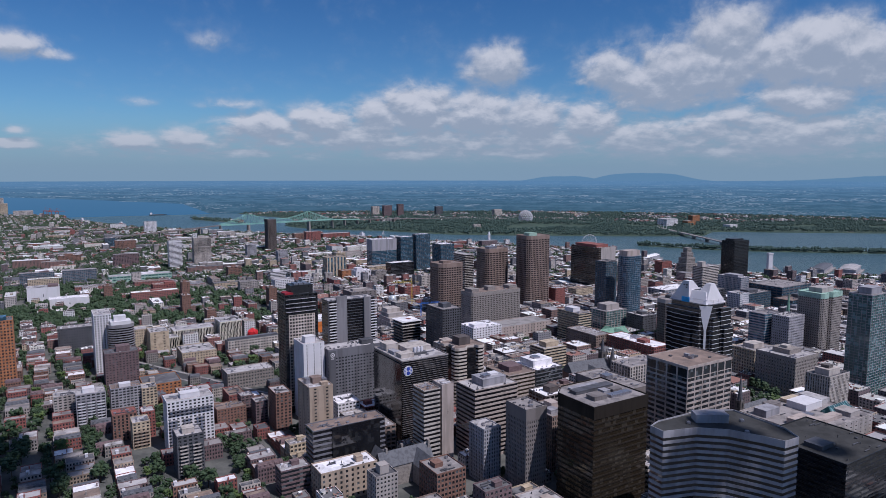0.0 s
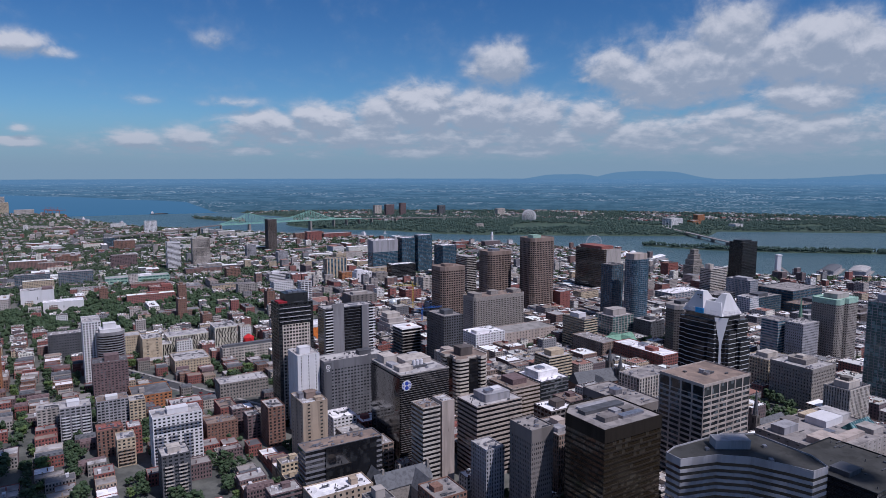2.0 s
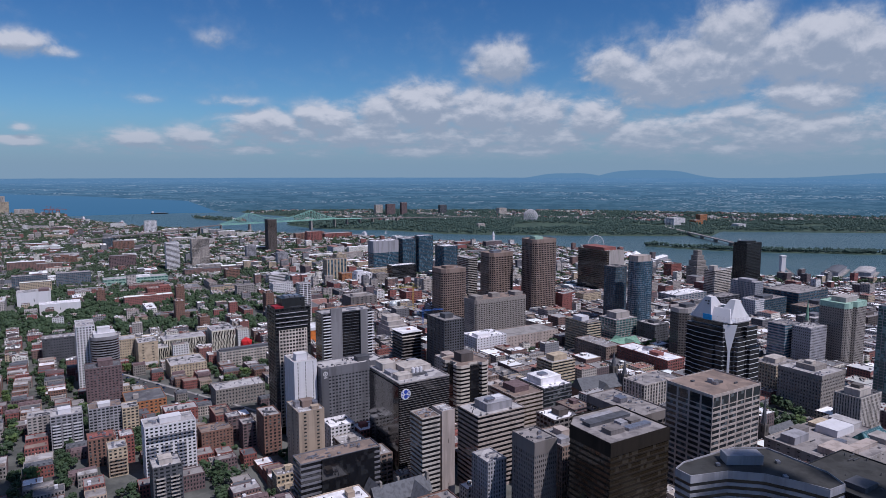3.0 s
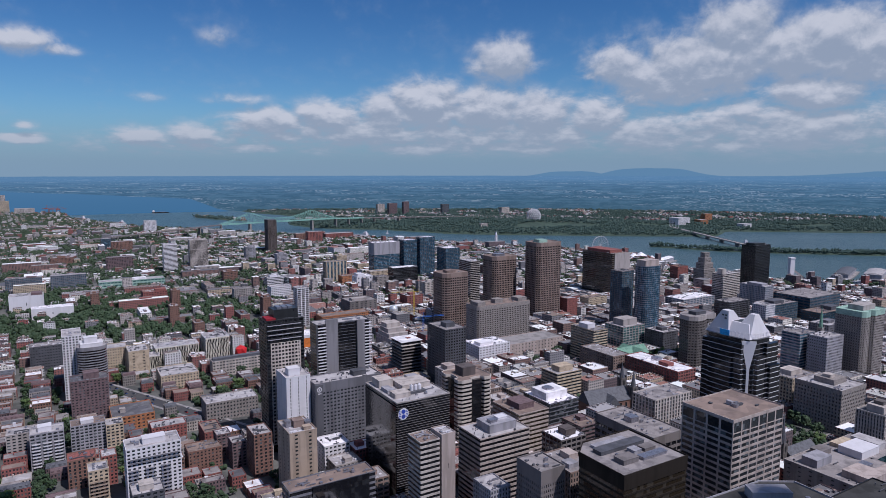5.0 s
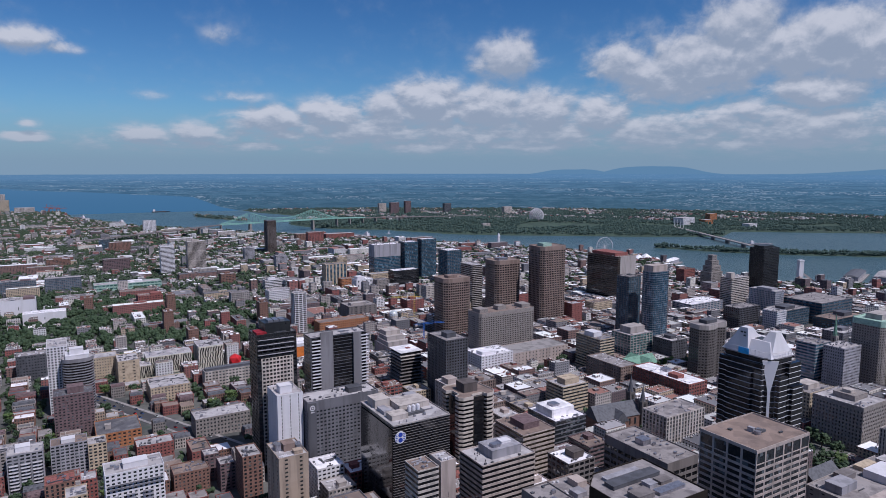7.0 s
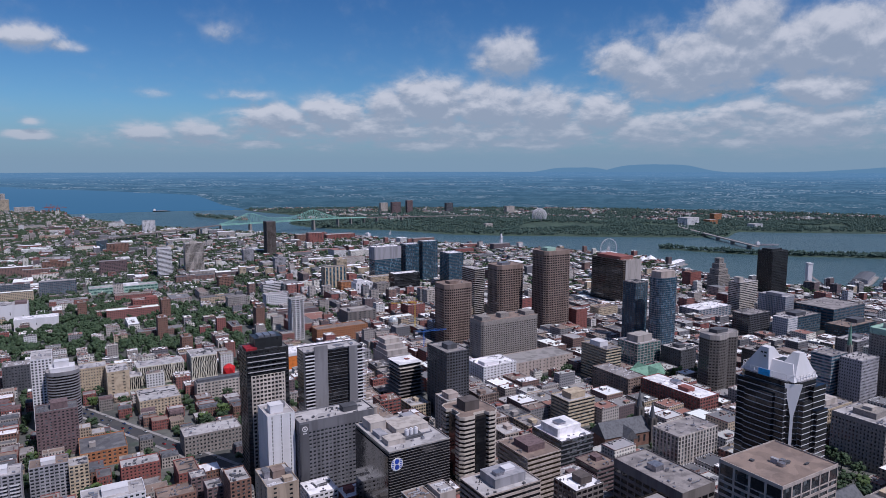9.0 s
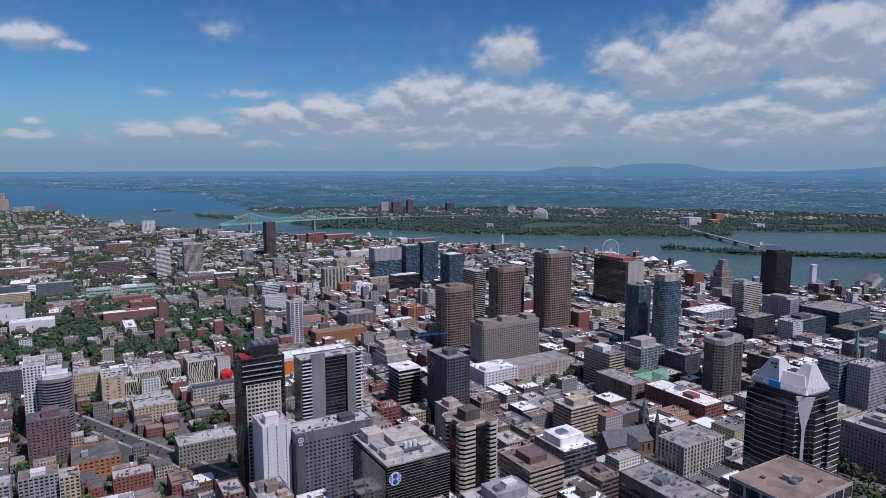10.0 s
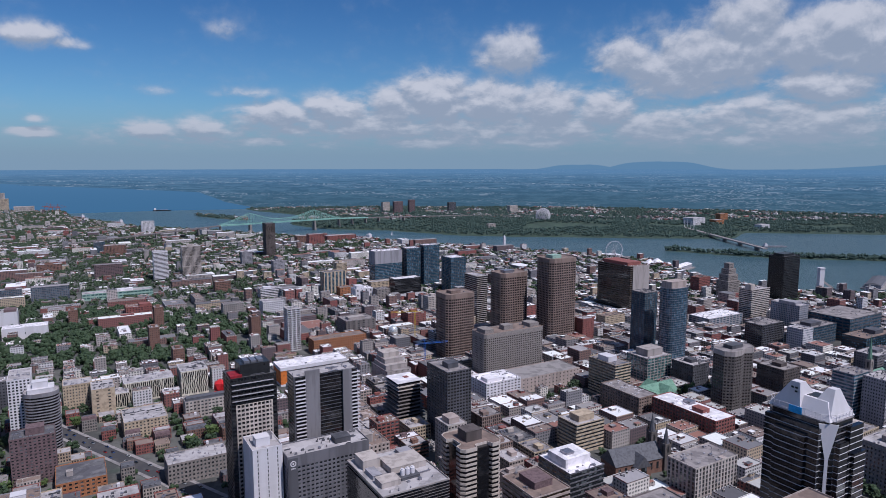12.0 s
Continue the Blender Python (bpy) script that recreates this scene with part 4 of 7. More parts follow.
tower("office_tower", "slab with a pale end wall among the brown towers", OFFICE, 34, 1339, 22, 44, 109, wall="pale", core="glass_k", bay=99, win=1, sill=0.3, head=1, roof="gravel_w")
tower("theatre", "white low block with pale blue blank wall", "theatre", 36, 919, 50, 36, 54, wall="white", bay=5, win=0.5, sill=0.35, head=0.8, roof="membrane", units=6, penthouse=[(4, 4, 20, 14, 4, "membrane")])
tower("office_block", "yellow-beige office slab with striped windows", "office block", 191, 943, 26, 46, 70, wall="cream", core="glass", bay=99, win=1, sill=0.45, head=1, roof="gravel", penthouse=[(4, 16, 14, 18, 6, "white")])
tower("office_block", "stepped stone block with a green glass front", "office block", 245, 998, 44, 36, 62, wall="concrete", core="glass_g", bay=6, win=0.85, sill=0.25, head=1, roof="gravel_w", penthouse=[(8, 8, 28, 20, 9, "concrete")])
tower("department_store", "long brown brick department store with a grey roof", "store", 203, 880, 28, 60, 53, wall="brown", bay=4, win=0.5, sill=0.3, head=0.8, roof="gravel", units=8)
tower("gallery", "stepped concrete gallery building", "gallery", -88, 984, 34, 50, 46, wall="concrete", bay=9, win=0.3, sill=0.5, head=0.8, roof="gravel", penthouse=[(2, 8, 30, 38, 6, "concrete"), (4, 16, 26, 28, 12, "concrete"), (6, 24, 22, 20, 18, "pale")], units=0)
tower("office_block", "charcoal office block with small windows", "office block", -541, 882, 44, 24, 60, wall="grey_d", bay=3.2, win=0.5, sill=0.35, head=0.8, roof="gravel")
tower("apartment_tower", "orange brick tower with bay windows", FLATS, -505, 700, 22, 24, 112, wall="brick_o", bay=3, win=0.5, sill=0.35, head=0.9, roof="tar", penthouse=[(4, 4, 12, 12, 4, "glass_b")])
tower("school", "stone school with a flat grey roof beside a street", "school", -338, 808, 42, 44, 47, wall="cream", bay=3.4, win=0.45, sill=0.3, head=0.8, roof="gravel_w", units=2)
tower("corner_building", "ochre brick building with a dark flat roof", "shop building", -326, 676, 38, 40, 48, wall="brick_o", bay=4.2, win=0.5, sill=0.3, head=0.8, roof="tar", penthouse=[(8, 14, 5, 5, 4, "concrete")], units=0)
tower("apartment_house", "grey stone corner building with bay windows", FLATS, -246, 706, 52, 26, 52, wall="stone", bay=3.2, win=0.5, sill=0.3, head=0.8, roof="gravel_w", units=8)
tower("college", "cream brick college block", "college", -452, 890, 30, 26, 56, wall="cream", bay=3.0, win=0.4, sill=0.3, head=0.75, roof="gravel_w")
tower("college", "cream block with one strip of windows", "college", -408, 872, 24, 36, 58, wall="cream", bay=12, win=0.2, sill=0.3, head=0.7, roof="gravel_w")
tower("college_hall", "long low hall with a grey ridge roof", "college", -300, 868, 72, 18, 47, wall="pale", bay=4, win=0.6, sill=0.4, head=0.85, roof="slate", units=0, penthouse=[(2, 5, 68, 8, 2.5, "slate")])
tower("apartment_block", "pale grey balcony apartment block of eight storeys", FLATS, -327, 611, 27, 18, 66, wall="grey", storey=2.8, bay=3.6, win=0.7, sill=0.4, head=0.95, roof="gravel_b", penthouse=[(8, 4, 10, 8, 3, "white")])
tower("apartment_block", "pale brick apartment block with balconies", FLATS, -301, 620, 14, 18, 64, wall="cream", storey=2.8, bay=4, win=0.6, sill=0.4, head=0.95, roof="gravel_w")
tower("apartment_block", "dark brick block with tall white window frames", FLATS, -298, 557, 20, 18, 60, wall="brick_b", storey=3.0, bay=3.2, win=0.45, sill=0.15, head=0.9, roof="brick")
tower("apartment_block", "narrow white and red brick block", FLATS, -276, 566, 11, 16, 60, wall="brick", storey=2.8, bay=3, win=0.5, sill=0.35, head=0.9, roof="gravel_w")
tower("apartment_block", "red brick low block with a pale roof", FLATS, -272, 643, 30, 18, 52, wall="brick", storey=3.0, bay=3, win=0.45, sill=0.3, head=0.8, roof="gravel_w", units=6)
tower("apartment_block", "red brick walk-up with a brown roof", FLATS, -220, 634, 16, 30, 52, wall="brick", storey=3.0, bay=3, win=0.45, sill=0.3, head=0.8, roof="gravel_b")
tower("apartment_block", "dark brick block with white balconies", FLATS, -202, 615, 12, 14, 58, wall="brick_p", storey=2.9, bay=4, win=0.6, sill=0.4, head=0.95, roof="gravel_w")
tower("apartment_block", "dark brick block with white balconies", FLATS, -183, 599, 12, 16, 58, wall="brick_p", storey=2.9, bay=4, win=0.6, sill=0.4, head=0.95, roof="gravel_w")
tower("terrace", "long pink-brown brick terrace", "terrace", -217, 591, 27, 20, 53, wall="brick_b", storey=3.0, bay=3, win=0.45, sill=0.3, head=0.8, roof="gravel_b", units=6)
tower("apartment_block", "grey concrete apartment block", FLATS, -380, 605, 24, 18, 60, wall="concrete", storey=2.8, bay=4, win=0.6, sill=0.4, head=0.9, roof="gravel_w")
tower("office_block", "low white office block with a roof terrace", "office block", -102, 584, 22, 22, 62, wall="white", storey=3.4, bay=4, win=0.6, sill=0.35, head=0.85, roof="membrane", units=5)
tower("hall", "long beige stone hall with a white roof", "hall", -90, 441, 44, 20, 62, wall="beige", storey=4, bay=4.4, win=0.4, sill=0.25, head=0.8, roof="membrane", units=3, penthouse=[(30, 6, 5, 6, 4, "beige")])
tower("apartment_block", "brown concrete block with square windows", FLATS, -50, 432, 17, 15, 64, wall="concrete", storey=3.0, bay=3, win=0.5, sill=0.3, head=0.8, roof="tar", penthouse=[(5, 4, 7, 7, 6, "concrete")])
tower("office_block", "low stone block with a white gravel roof and plant", "office block", 88, 572, 26, 24, 74, wall="concrete_dark", core="glass_k", storey=4, bay=5, win=0.8, sill=0.3, head=0.9, roof="membrane", penthouse=[(10, 6, 10, 10, 5, "brown_d")])
tower("office_block", "ribbed brown block with grey roof plant", "office block", 82, 498, 24, 34, 83, wall="brown", storey=3.6, bay=2.4, win=0.5, sill=0.2, head=0.9, roof="gravel", penthouse=[(4, 6, 8, 8, 3, "grey"), (13, 16, 8, 10, 4, "tan")], units=6)
tower("office_block", "low brown office block behind the hotel", "office block", -80, 696, 30, 32, 74, wall="tan", storey=3.6, bay=4, win=0.5, sill=0.3, head=0.8, roof="gravel_b", units=5, penthouse=[(6, 8, 12, 12, 7, "concrete")])
tower("office_block", "square stone block with a flat pale roof", "office block", -5, 743, 20, 24, 75, wall="pale", storey=3.6, bay=3.4, win=0.5, sill=0.3, head=0.8, roof="gravel_w", penthouse=[(4, 5, 11, 13, 5, "tan")])
for x, y, top in ((-532, 1284, 60), (-479, 1155, 57), (-701, 1308, 48), (-340, 1221, 59), (-400, 1062, 50)):
    tower("housing_tower", "brown brick housing tower standing among trees", FLATS, x, y, 15, 22, top, wall="brick_b", bay=3.2, win=0.4, sill=0.4, head=0.8, roof="gravel", units=2, penthouse=[(4, 7, 6, 7, 3, "brick_b")], group="housing towers")
tower("college", "long building with a pale green roof and glass front", "college", -808, 1532, 140, 36, 31, wall="green_roof", core="glass_g", storey=6, bay=8, win=0.8, sill=0.45, head=0.9, roof="gravel_w", penthouse=[(60, 8, 40, 16, 4, "membrane")])
tower("office_tower", "white striped office slab on a dark podium", OFFICE, -768, 1779, 34, 26, 91, wall="white", core="glass_k", storey=3.4, bay=99, win=1, sill=0.55, head=1, roof="gravel_w", base=6, base_wall="black", crown=3)
tower("office_tower", "pale office slab with upright ribs", OFFICE, -733, 1865, 48, 26, 93, wall="pale", core="glass_k", storey=26, bay=2.8, win=0.5, sill=0.02, head=0.98, roof="gravel_w", penthouse=[(14, 6, 18, 10, 5, "pale")])
tower("office_block", "long grey-blue office block with pink panels", "office block", -985, 1475, 70, 24, 47, wall="grey_m", core="glass_b", bay=4, win=0.6, sill=0.3, head=0.9, roof="gravel_w", penthouse=[(40, 2, 20, 14, 2.5, "brick_p")])
tower("office_block", "long grey-blue office block", "office block", -913, 1522, 72, 24, 47, wall="grey_m", core="glass_b", bay=4, win=0.6, sill=0.3, head=0.9, roof="gravel_w", units=8)
tower("apartment_block", "long plum brick apartment block", FLATS, -944, 1820, 66, 26, 49, wall="brick_p", bay=4, win=0.55, sill=0.35, head=0.85, roof="gravel")
tower("apartment_block", "pink brick apartment block", FLATS, -1166, 2266, 66, 30, 43, wall="brick_b", bay=4, win=0.5, sill=0.35, head=0.85, roof="gravel_w")
tower("office_block", "low dark blue glass office block", "office block", -1234, 2325, 34, 30, 47, wall="grey_d", core="glass_b", bay=5, win=0.85, sill=0.3, head=0.95, roof="gravel")
tower("apartment_tower", "white apartment slab near the bridge", FLATS, -1392, 2975, 52, 30, 60, wall="white", bay=5, win=0.6, sill=0.4, head=0.9, roof="gravel_w")
tower("school", "red and pink school block beside the park", "school", -633, 1379, 46, 36, 38, wall="brick", bay=5, win=0.5, sill=0.35, head=0.8, roof="brick_b", penthouse=[(24, 4, 20, 18, 4, "brick")])
tower("cinema", "large white windowless block", "warehouse", -826, 1256, 56, 34, 51, wall="white", storey=40, bay=60, win=0.02, sill=0.4, head=0.6, roof="gravel_w", penthouse=[(36, 4, 18, 24, 4, "brick_p")])
tower("warehouse", "low white flat-roofed warehouse", "warehouse", -748, 1201, 66, 30, 40, wall="white", storey=40, bay=80, win=0.02, sill=0.4, head=0.6, roof="membrane")
tower("apartment_block", "grey concrete apartment block with balconies", FLATS, -447, 1384, 38, 22, 44, wall="concrete", bay=4, win=0.55, sill=0.35, head=0.9, roof="gravel")
tower("office_block", "white office block with striped windows", "office block", -431, 1562, 46, 24, 39, wall="white", bay=99, win=1, sill=0.5, head=1, roof="gravel_w", penthouse=[(8, 6, 18, 10, 4, "white")])
tower("office_block", "blue-green glass office block", "office block", -384, 1564, 40, 22, 38, wall="grey", core="glass_g", bay=99, win=1, sill=0.3, head=1, roof="gravel")
tower("office_block", "white block with a grid of windows", "office block", -378, 1407, 42, 28, 44, wall="white", bay=4, win=0.55, sill=0.35, head=0.85, roof="gravel_w")
tower("apartment_tower", "blue and cream apartment tower", FLATS, -303, 1615, 52, 26, 68, wall="cream", core="glass_b", storey=3, bay=9, win=0.55, sill=0.05, head=0.97, roof="gravel")
tower("apartment_block", "orange brick apartment block", FLATS, -262, 1590, 34, 24, 38, wall="brick_o", bay=3.4, win=0.5, sill=0.35, head=0.85, roof="gravel_b")
tower("theatre", "white sculpted theatre block", "theatre", -219, 1535, 40, 28, 46, wall="white", storey=9, bay=10, win=0.3, sill=0.4, head=0.8, roof="membrane", penthouse=[(4, 4, 16, 20, 6, "white")])
tower("apartment_block", "tan brick apartment block", FLATS, -173, 1537, 30, 26, 45, wall="stone", bay=3.4, win=0.5, sill=0.35, head=0.85, roof="gravel")
tower("office_block", "low yellow-beige brick office block", "office block", -204, 1660, 68, 24, 38, wall="cream", bay=3.4, win=0.5, sill=0.35, head=0.85, roof="gravel_w")
tower("research_block", "black cube with a white roof", "office block", -142, 1600, 66, 30, 56, wall="black", core="glass_k", bay=99, win=1, sill=0.3, head=1, roof="membrane", units=4)
tower("museum", "low grey museum with a flat roof", "museum", -188, 1250, 54, 44, 46, wall="concrete_dark", bay=9, win=0.4, sill=0.4, head=0.8, roof="gravel", penthouse=[(8, 10, 30, 14, 4, "concrete")])
tower("apartment_tower", "unfinished round-cornered apartment tower with pale edges", FLATS, -261, 1154, 20, 22, 88, wall="white", core="glass_k", storey=3.2, bay=7, win=0.8, sill=0.35, head=1, roof="concrete")
tower("warehouse", "long orange brick warehouse", "warehouse", -217, 1135, 86, 26, 44, wall="brick_o", bay=3.6, win=0.5, sill=0.3, head=0.8, roof="gravel_b", units=6)
tower("apartment_tower", "round-cornered red brick block", FLATS, 204, 1228, 24, 20, 58, wall="brick", bay=3.4, win=0.3, sill=0.35, head=0.8, roof="gravel")
tower("warehouse", "long cream brick warehouse", "warehouse", 262, 1325, 48, 24, 40, wall="cream", bay=3.2, win=0.5, sill=0.3, head=0.8, roof="gravel_b")
tower("convention_hall", "broad hall with a long white roof", "hall", 440, 1312, 92, 44, 40, wall="grey", core="glass_b", bay=9, win=0.7, sill=0.3, head=0.8, roof="membrane", units=4)
tower("office_block", "dark office block with a pale frame", "office block", 471, 1179, 56, 30, 62, wall="grey_d", core="glass_k", bay=4, win=0.75, sill=0.25, head=0.9, roof="gravel", units=8)
tower("office_block", "white framed office block", "office block", 525, 1163, 26, 26, 60, wall="white", core="glass_b", bay=3.2, win=0.6, sill=0.3, head=0.9, roof="gravel_w")
tower("office_block", "large dark blue glass block with a flat roof", "office block", 560, 1205, 70, 40, 52, wall="grey_d", core="glass_b", storey=4.2, bay=6, win=0.9, sill=0.3, head=0.95, roof="gravel", units=3, penthouse=[(10, 8, 30, 18, 5, "grey_d")])
tower("office_block", "large black glass block with a dark roof", "office block", 612, 1150, 84, 36, 50, wall="black", core="glass_b", storey=4.2, bay=6, win=0.9, sill=0.3, head=0.95, roof="gravel_b", units=3, penthouse=[(40, 8, 24, 18, 6, "grey_d")])
tower("office_block", "broad dark stepped office block", "office block", 640, 1241, 98, 70, 58, wall="grey_d", core="glass_b", storey=5, bay=12, win=0.9, sill=0.4, head=0.9, roof="gravel", units=8)
tower("office_tower", "pale stone office block with a tall stair tower", OFFICE, 540, 1378, 54, 26, 79, wall="pale", core="glass", bay=99, win=1, sill=0.5, head=1, roof="gravel_w", penthouse=[(2, 4, 12, 12, 10, "pale")])
tower("office_block", "grey office slab with a white ribbed end", "office block", 578, 1281, 26, 52, 71, wall="grey", core="glass_b", bay=3, win=0.6, sill=0.3, head=0.9, roof="gravel_w", penthouse=[(4, 10, 18, 30, 4, "grey")])
tower("apartment_block", "small red brick block by the harbour", FLATS, 551, 1676, 38, 24, 50, wall="brick", bay=3.4, win=0.5, sill=0.35, head=0.85, roof="brick_b")
for x, y, w, d, top, wl in ((397, 956, 34, 36, 62, "brown_d"), (298, 984, 30, 34, 58, "grey_d"), (345, 810, 30, 26, 54, "stone"), (560, 1040, 50, 30, 56, "grey_m"), (670, 1085, 60, 34, 48, "brown_d"), (760, 1120, 60, 30, 60, "grey_d"),
                          (700, 980, 40, 36, 70, "brown_d"), (-60, 1450, 30, 22, 48, "pale"), (-500, 1900, 30, 24, 50, "grey"), (-330, 1900, 30, 24, 46, "cream"), (-90, 1330, 36, 30, 42, "brick"), (20, 1480, 40, 24, 40, "stone"), (130, 1560, 40, 30, 40, "pale"), (-560, 1640, 34, 24, 40, "brick_b"), (-1150, 1900, 60, 26, 36, "brick_b"), (-640, 2060, 30, 24, 52, "grey")):
    tower("mid_block", f"mid-height {M[wl].name.replace('_', ' ')} building with rows of windows", "city building", x, y, w, d, top, wall=wl, bay=3.4, win=0.55, sill=0.32, head=0.85, roof=("gravel_w" if (x + y) % 3 else "gravel"), penthouse=[(w * .3, d * .3, w * .35, d * .35, 4, wl)], group="mid-height blocks")

# glazed ridge over the shopping centre
sk = thing("skylight", 340, 560, 62.2, GRID, "long glazed ridge skylight on the shopping centre roof", "skylight")
bm = bmesh.new()
v = [bm.verts.new(p) for p in ((0, 0, 0), (34, 0, 0), (34, 12, 0), (0, 12, 0), (2, 6, 6), (32, 6, 6))]
for f in ((0, 1, 5, 4), (2, 3, 4, 5), (3, 0, 4), (1, 2, 5), (3, 2, 1, 0)):
    bm.faces.new([v[i] for i in f])
ridge = part("glazing", bm, M["glass_g"], sk)
for k in range(9):
    bm = bmesh.new()
    add_bar(bm, (3.5 + 3.4 * k, 0, 0.05), (3.5 + 3.4 * k, 6, 6.1), 0.14)
    add_bar(bm, (3.5 + 3.4 * k, 12, 0.05), (3.5 + 3.4 * k, 6, 6.1), 0.14)
    part("glazing_bar", bm, M["white"], ridge)

# ---- black tower with a pale punched front and a red top ----
b = tower("apartment_tower", "black apartment tower with a pale punched front and red top", FLATS, -161, 632, 34, 24, 155, wall="black", core="glass_k", storey=3.2, bay=5, win=0.8, sill=0.3, head=0.9, roof="tar", parapet=0.6)
h = 155 - elev(-161, 632) + 3
key = ("front", 26)
me = boxes_mesh(key, M["pink"], lambda: [(3.5, 30.5, -0.6, 0.0, 0, 0.85), (3.5, 30.5, -0.6, 0.0, 2.85, 3.2)] + [(3.5 + 3.0 * k, 3.5 + 3.0 * k + 0.9, -0.6, 0.0, 0.85, 2.85) for k in range(9)] + [(29.4, 30.5, -0.6, 0.0, 1.1, 2.8)])
for i in range(29):
    place("front_wall", me, b, 0, 0, h - 20 - (i + 1) * 3.2)
for i in range(4):
    bm = bmesh.new()
    add_box(bm, 1.0, 31.5, -1.4, 0.0, h - 4.4 - i * 4.2, h - 4.0 - i * 4.2)
    part("balcony_slab", bm, M["grey"], b)
bm = bmesh.new()
add_box(bm, 0.6, 9, 0.6, 14, h + 0.1, h + 2.2)
part("rooftop_screen", bm, M["red_dull"], b, "dark red rooftop screen")
bm = bmesh.new()
add_box(bm, 8, 30, 3, 20, h + 0.1, h + 9)
part("plant_room", bm, M["black"], b)
for k in range(3):
    bm = bmesh.new()
    add_box(bm, 12 + 5 * k, 16 + 5 * k, 6, 16, h + 9, h + 10.5)
    part("cooling_unit", bm, M["steel"], b)

# ---- grey twin-slab tower ----
b = tower("apartment_tower", "grey twin-slab apartment tower with stacked white balconies", FLATS, -128, 684, 55, 20, 139, wall="grey_d", core="glass_k", storey=3.1, bay=99, win=1.0, sill=0.15, head=1.0, roof="gravel_w")
h = 139 - elev(-128, 684) + 3
for nm, x0, x1, y0, z1, mt in (("blank_pier", 9, 21, -1.6, h + 5, "mauve"), ("blank_pier", 41, 49, -2.0, h + 1.2, "mauve"), ("end_wall", -0.6, 0.8, -0.6, h + 1, "grey_d")):
    bm = bmesh.new()
    add_box(bm, x0, x1, y0, 0.4, 0, z1)
    part(nm, bm, M[mt], b)
me1 = boxes_mesh(("balcony_a",), M["white"], lambda: [(0.8, 9, -1.8, 0, 0, 0.25), (0.8, 9, -1.8, -1.7, 0.25, 1.2)])
me2 = boxes_mesh(("balcony_b",), M["white"], lambda: [(49, 56.5, -1.8, 6, 0, 0.25), (49, 56.5, -1.8, -1.7, 0.25, 1.2)])
for i in range(30):
    place("balcony", me1, b, 0, 0, h - 3 - 3.1 * i)
    place("balcony", me2, b, 0, 0, h - 3 - 3.1 * i)

# ---- glass tower with the white peaked roof ----
KZ = elev(215, 537)
b = poly_tower("office_tower", "dark glass office tower with a white twin-peaked roof", OFFICE, 215, 537, chamfer(29, 41, 6), 165, wall="mauve", core="glass_k", storey=3.75, bay=99, win=1.0, sill=0.11, head=1.0, roof="gravel_w", units=0, parapet=0.5)
h = 165 - KZ + 3


def peak(name, x0, x1, y0, y1, z0, px0, px1, py0, py1, z1):
    bm = bmesh.new()
    add_prism(bm, [(x0, y0), (x1, y0), (x1, y1), (x0, y1)], z0, z1, [(px0, py0), (px1, py0), (px1, py1), (px0, py1)])
    return part(name, bm, M["white"], b)


peak("roof_base", 1.6, 27.4, 1.6, 39.4, h + 0.1, 7, 22, 6.5, 33, h + 10)
peak("roof_peak", 2.2, 26.8, 2.2, 18.0, h + 0.2, 11.5, 16.5, 5.2, 9.8, h + 16.8)
far_peak = peak("roof_peak", 2.2, 26.8, 19.5, 38.8, h + 0.2, 4.0, 9.5, 21.5, 27, h + 17.6)
bm = bmesh.new()
add_box(bm, 9, 18, 13.5, 20, h + 9.6, h + 10.15)
part("roof_slot", bm, M["black"], b)
for x0, x1, y0, y1, zt in ((-2.6, 0.5, 5, 38, h - 4), (-4.2, -2.5, 12, 31, h - 9), (6, 15, -2.6, 0.5, h - 12), (16.5, 30, -2.4, 0.5, h - 4), (19, 31, -4.2, -2.3, h - 20)):
    bm = bmesh.new()
    add_box(bm, x0, x1, y0, y1, 0, zt)
    part("glass_bay", bm, M["glass_k"], b)
    me = boxes_mesh(("floor_band", x0, y0), M["white"], lambda: [(x0 - 0.15, x1 + 0.15, y0 - 0.15, y1 + 0.15, 0, 0.36)])
    for k in range(3, int(zt / 3.75) + 1):
        place("floor_band", me, b, 0, 0, min(k * 3.75, zt - 0.5))
bm = bmesh.new()
for q in ((3.4, 4.4, 22.5, 24.0, h + 13.6, h + 14.7), (3.4, 4.4, 25, 26.5, h + 13.6, h + 14.7), (3.1, 4.1, 22.5, 24, h + 11.4, h + 12.5)):
    add_box(bm, *q)
part("roof_vent", bm, M["black"], far_peak)
bm = bmesh.new()
ring = inset(chamfer(29, 41, 6), 0.6)
for i in range(len(ring)):
    p, q = Vector((*ring[i], 0)), Vector((*ring[(i + 1) % len(ring)], 0))
    n = max(1, round((q - p).length / 3.2))
    for z in (h + 1.2, h + 4.2):
        add_bar(bm, p + Vector((0, 0, z)), q + Vector((0, 0, z)), 0.16)
    for k in range(n):
        u, v = p.lerp(q, k / n), p.lerp(q, (k + 1) / n)
        add_bar(bm, u + Vector((0, 0, h + 0.5)), u + Vector((0, 0, h + 4.2)), 0.14)
        add_bar(bm, u + Vector((0, 0, h + 1.2)), v + Vector((0, 0, h + 4.2)), 0.1)
part("roof_truss", bm, M["white"], b)
bm = bmesh.new()
add_box(bm, -0.35, -0.1, 17, 25, h + 0.2, h + 4.5)
part("banner", bm, mat("blue_banner", (0.04, 0.36, 0.75), 0.6), b, "bright blue banner")
bm = bmesh.new()
c = Vector((2.7, 2.7))
s = Vector((0.707, -0.707))
o = Vector((-0.707, -0.707)) * 0.35
vs = []
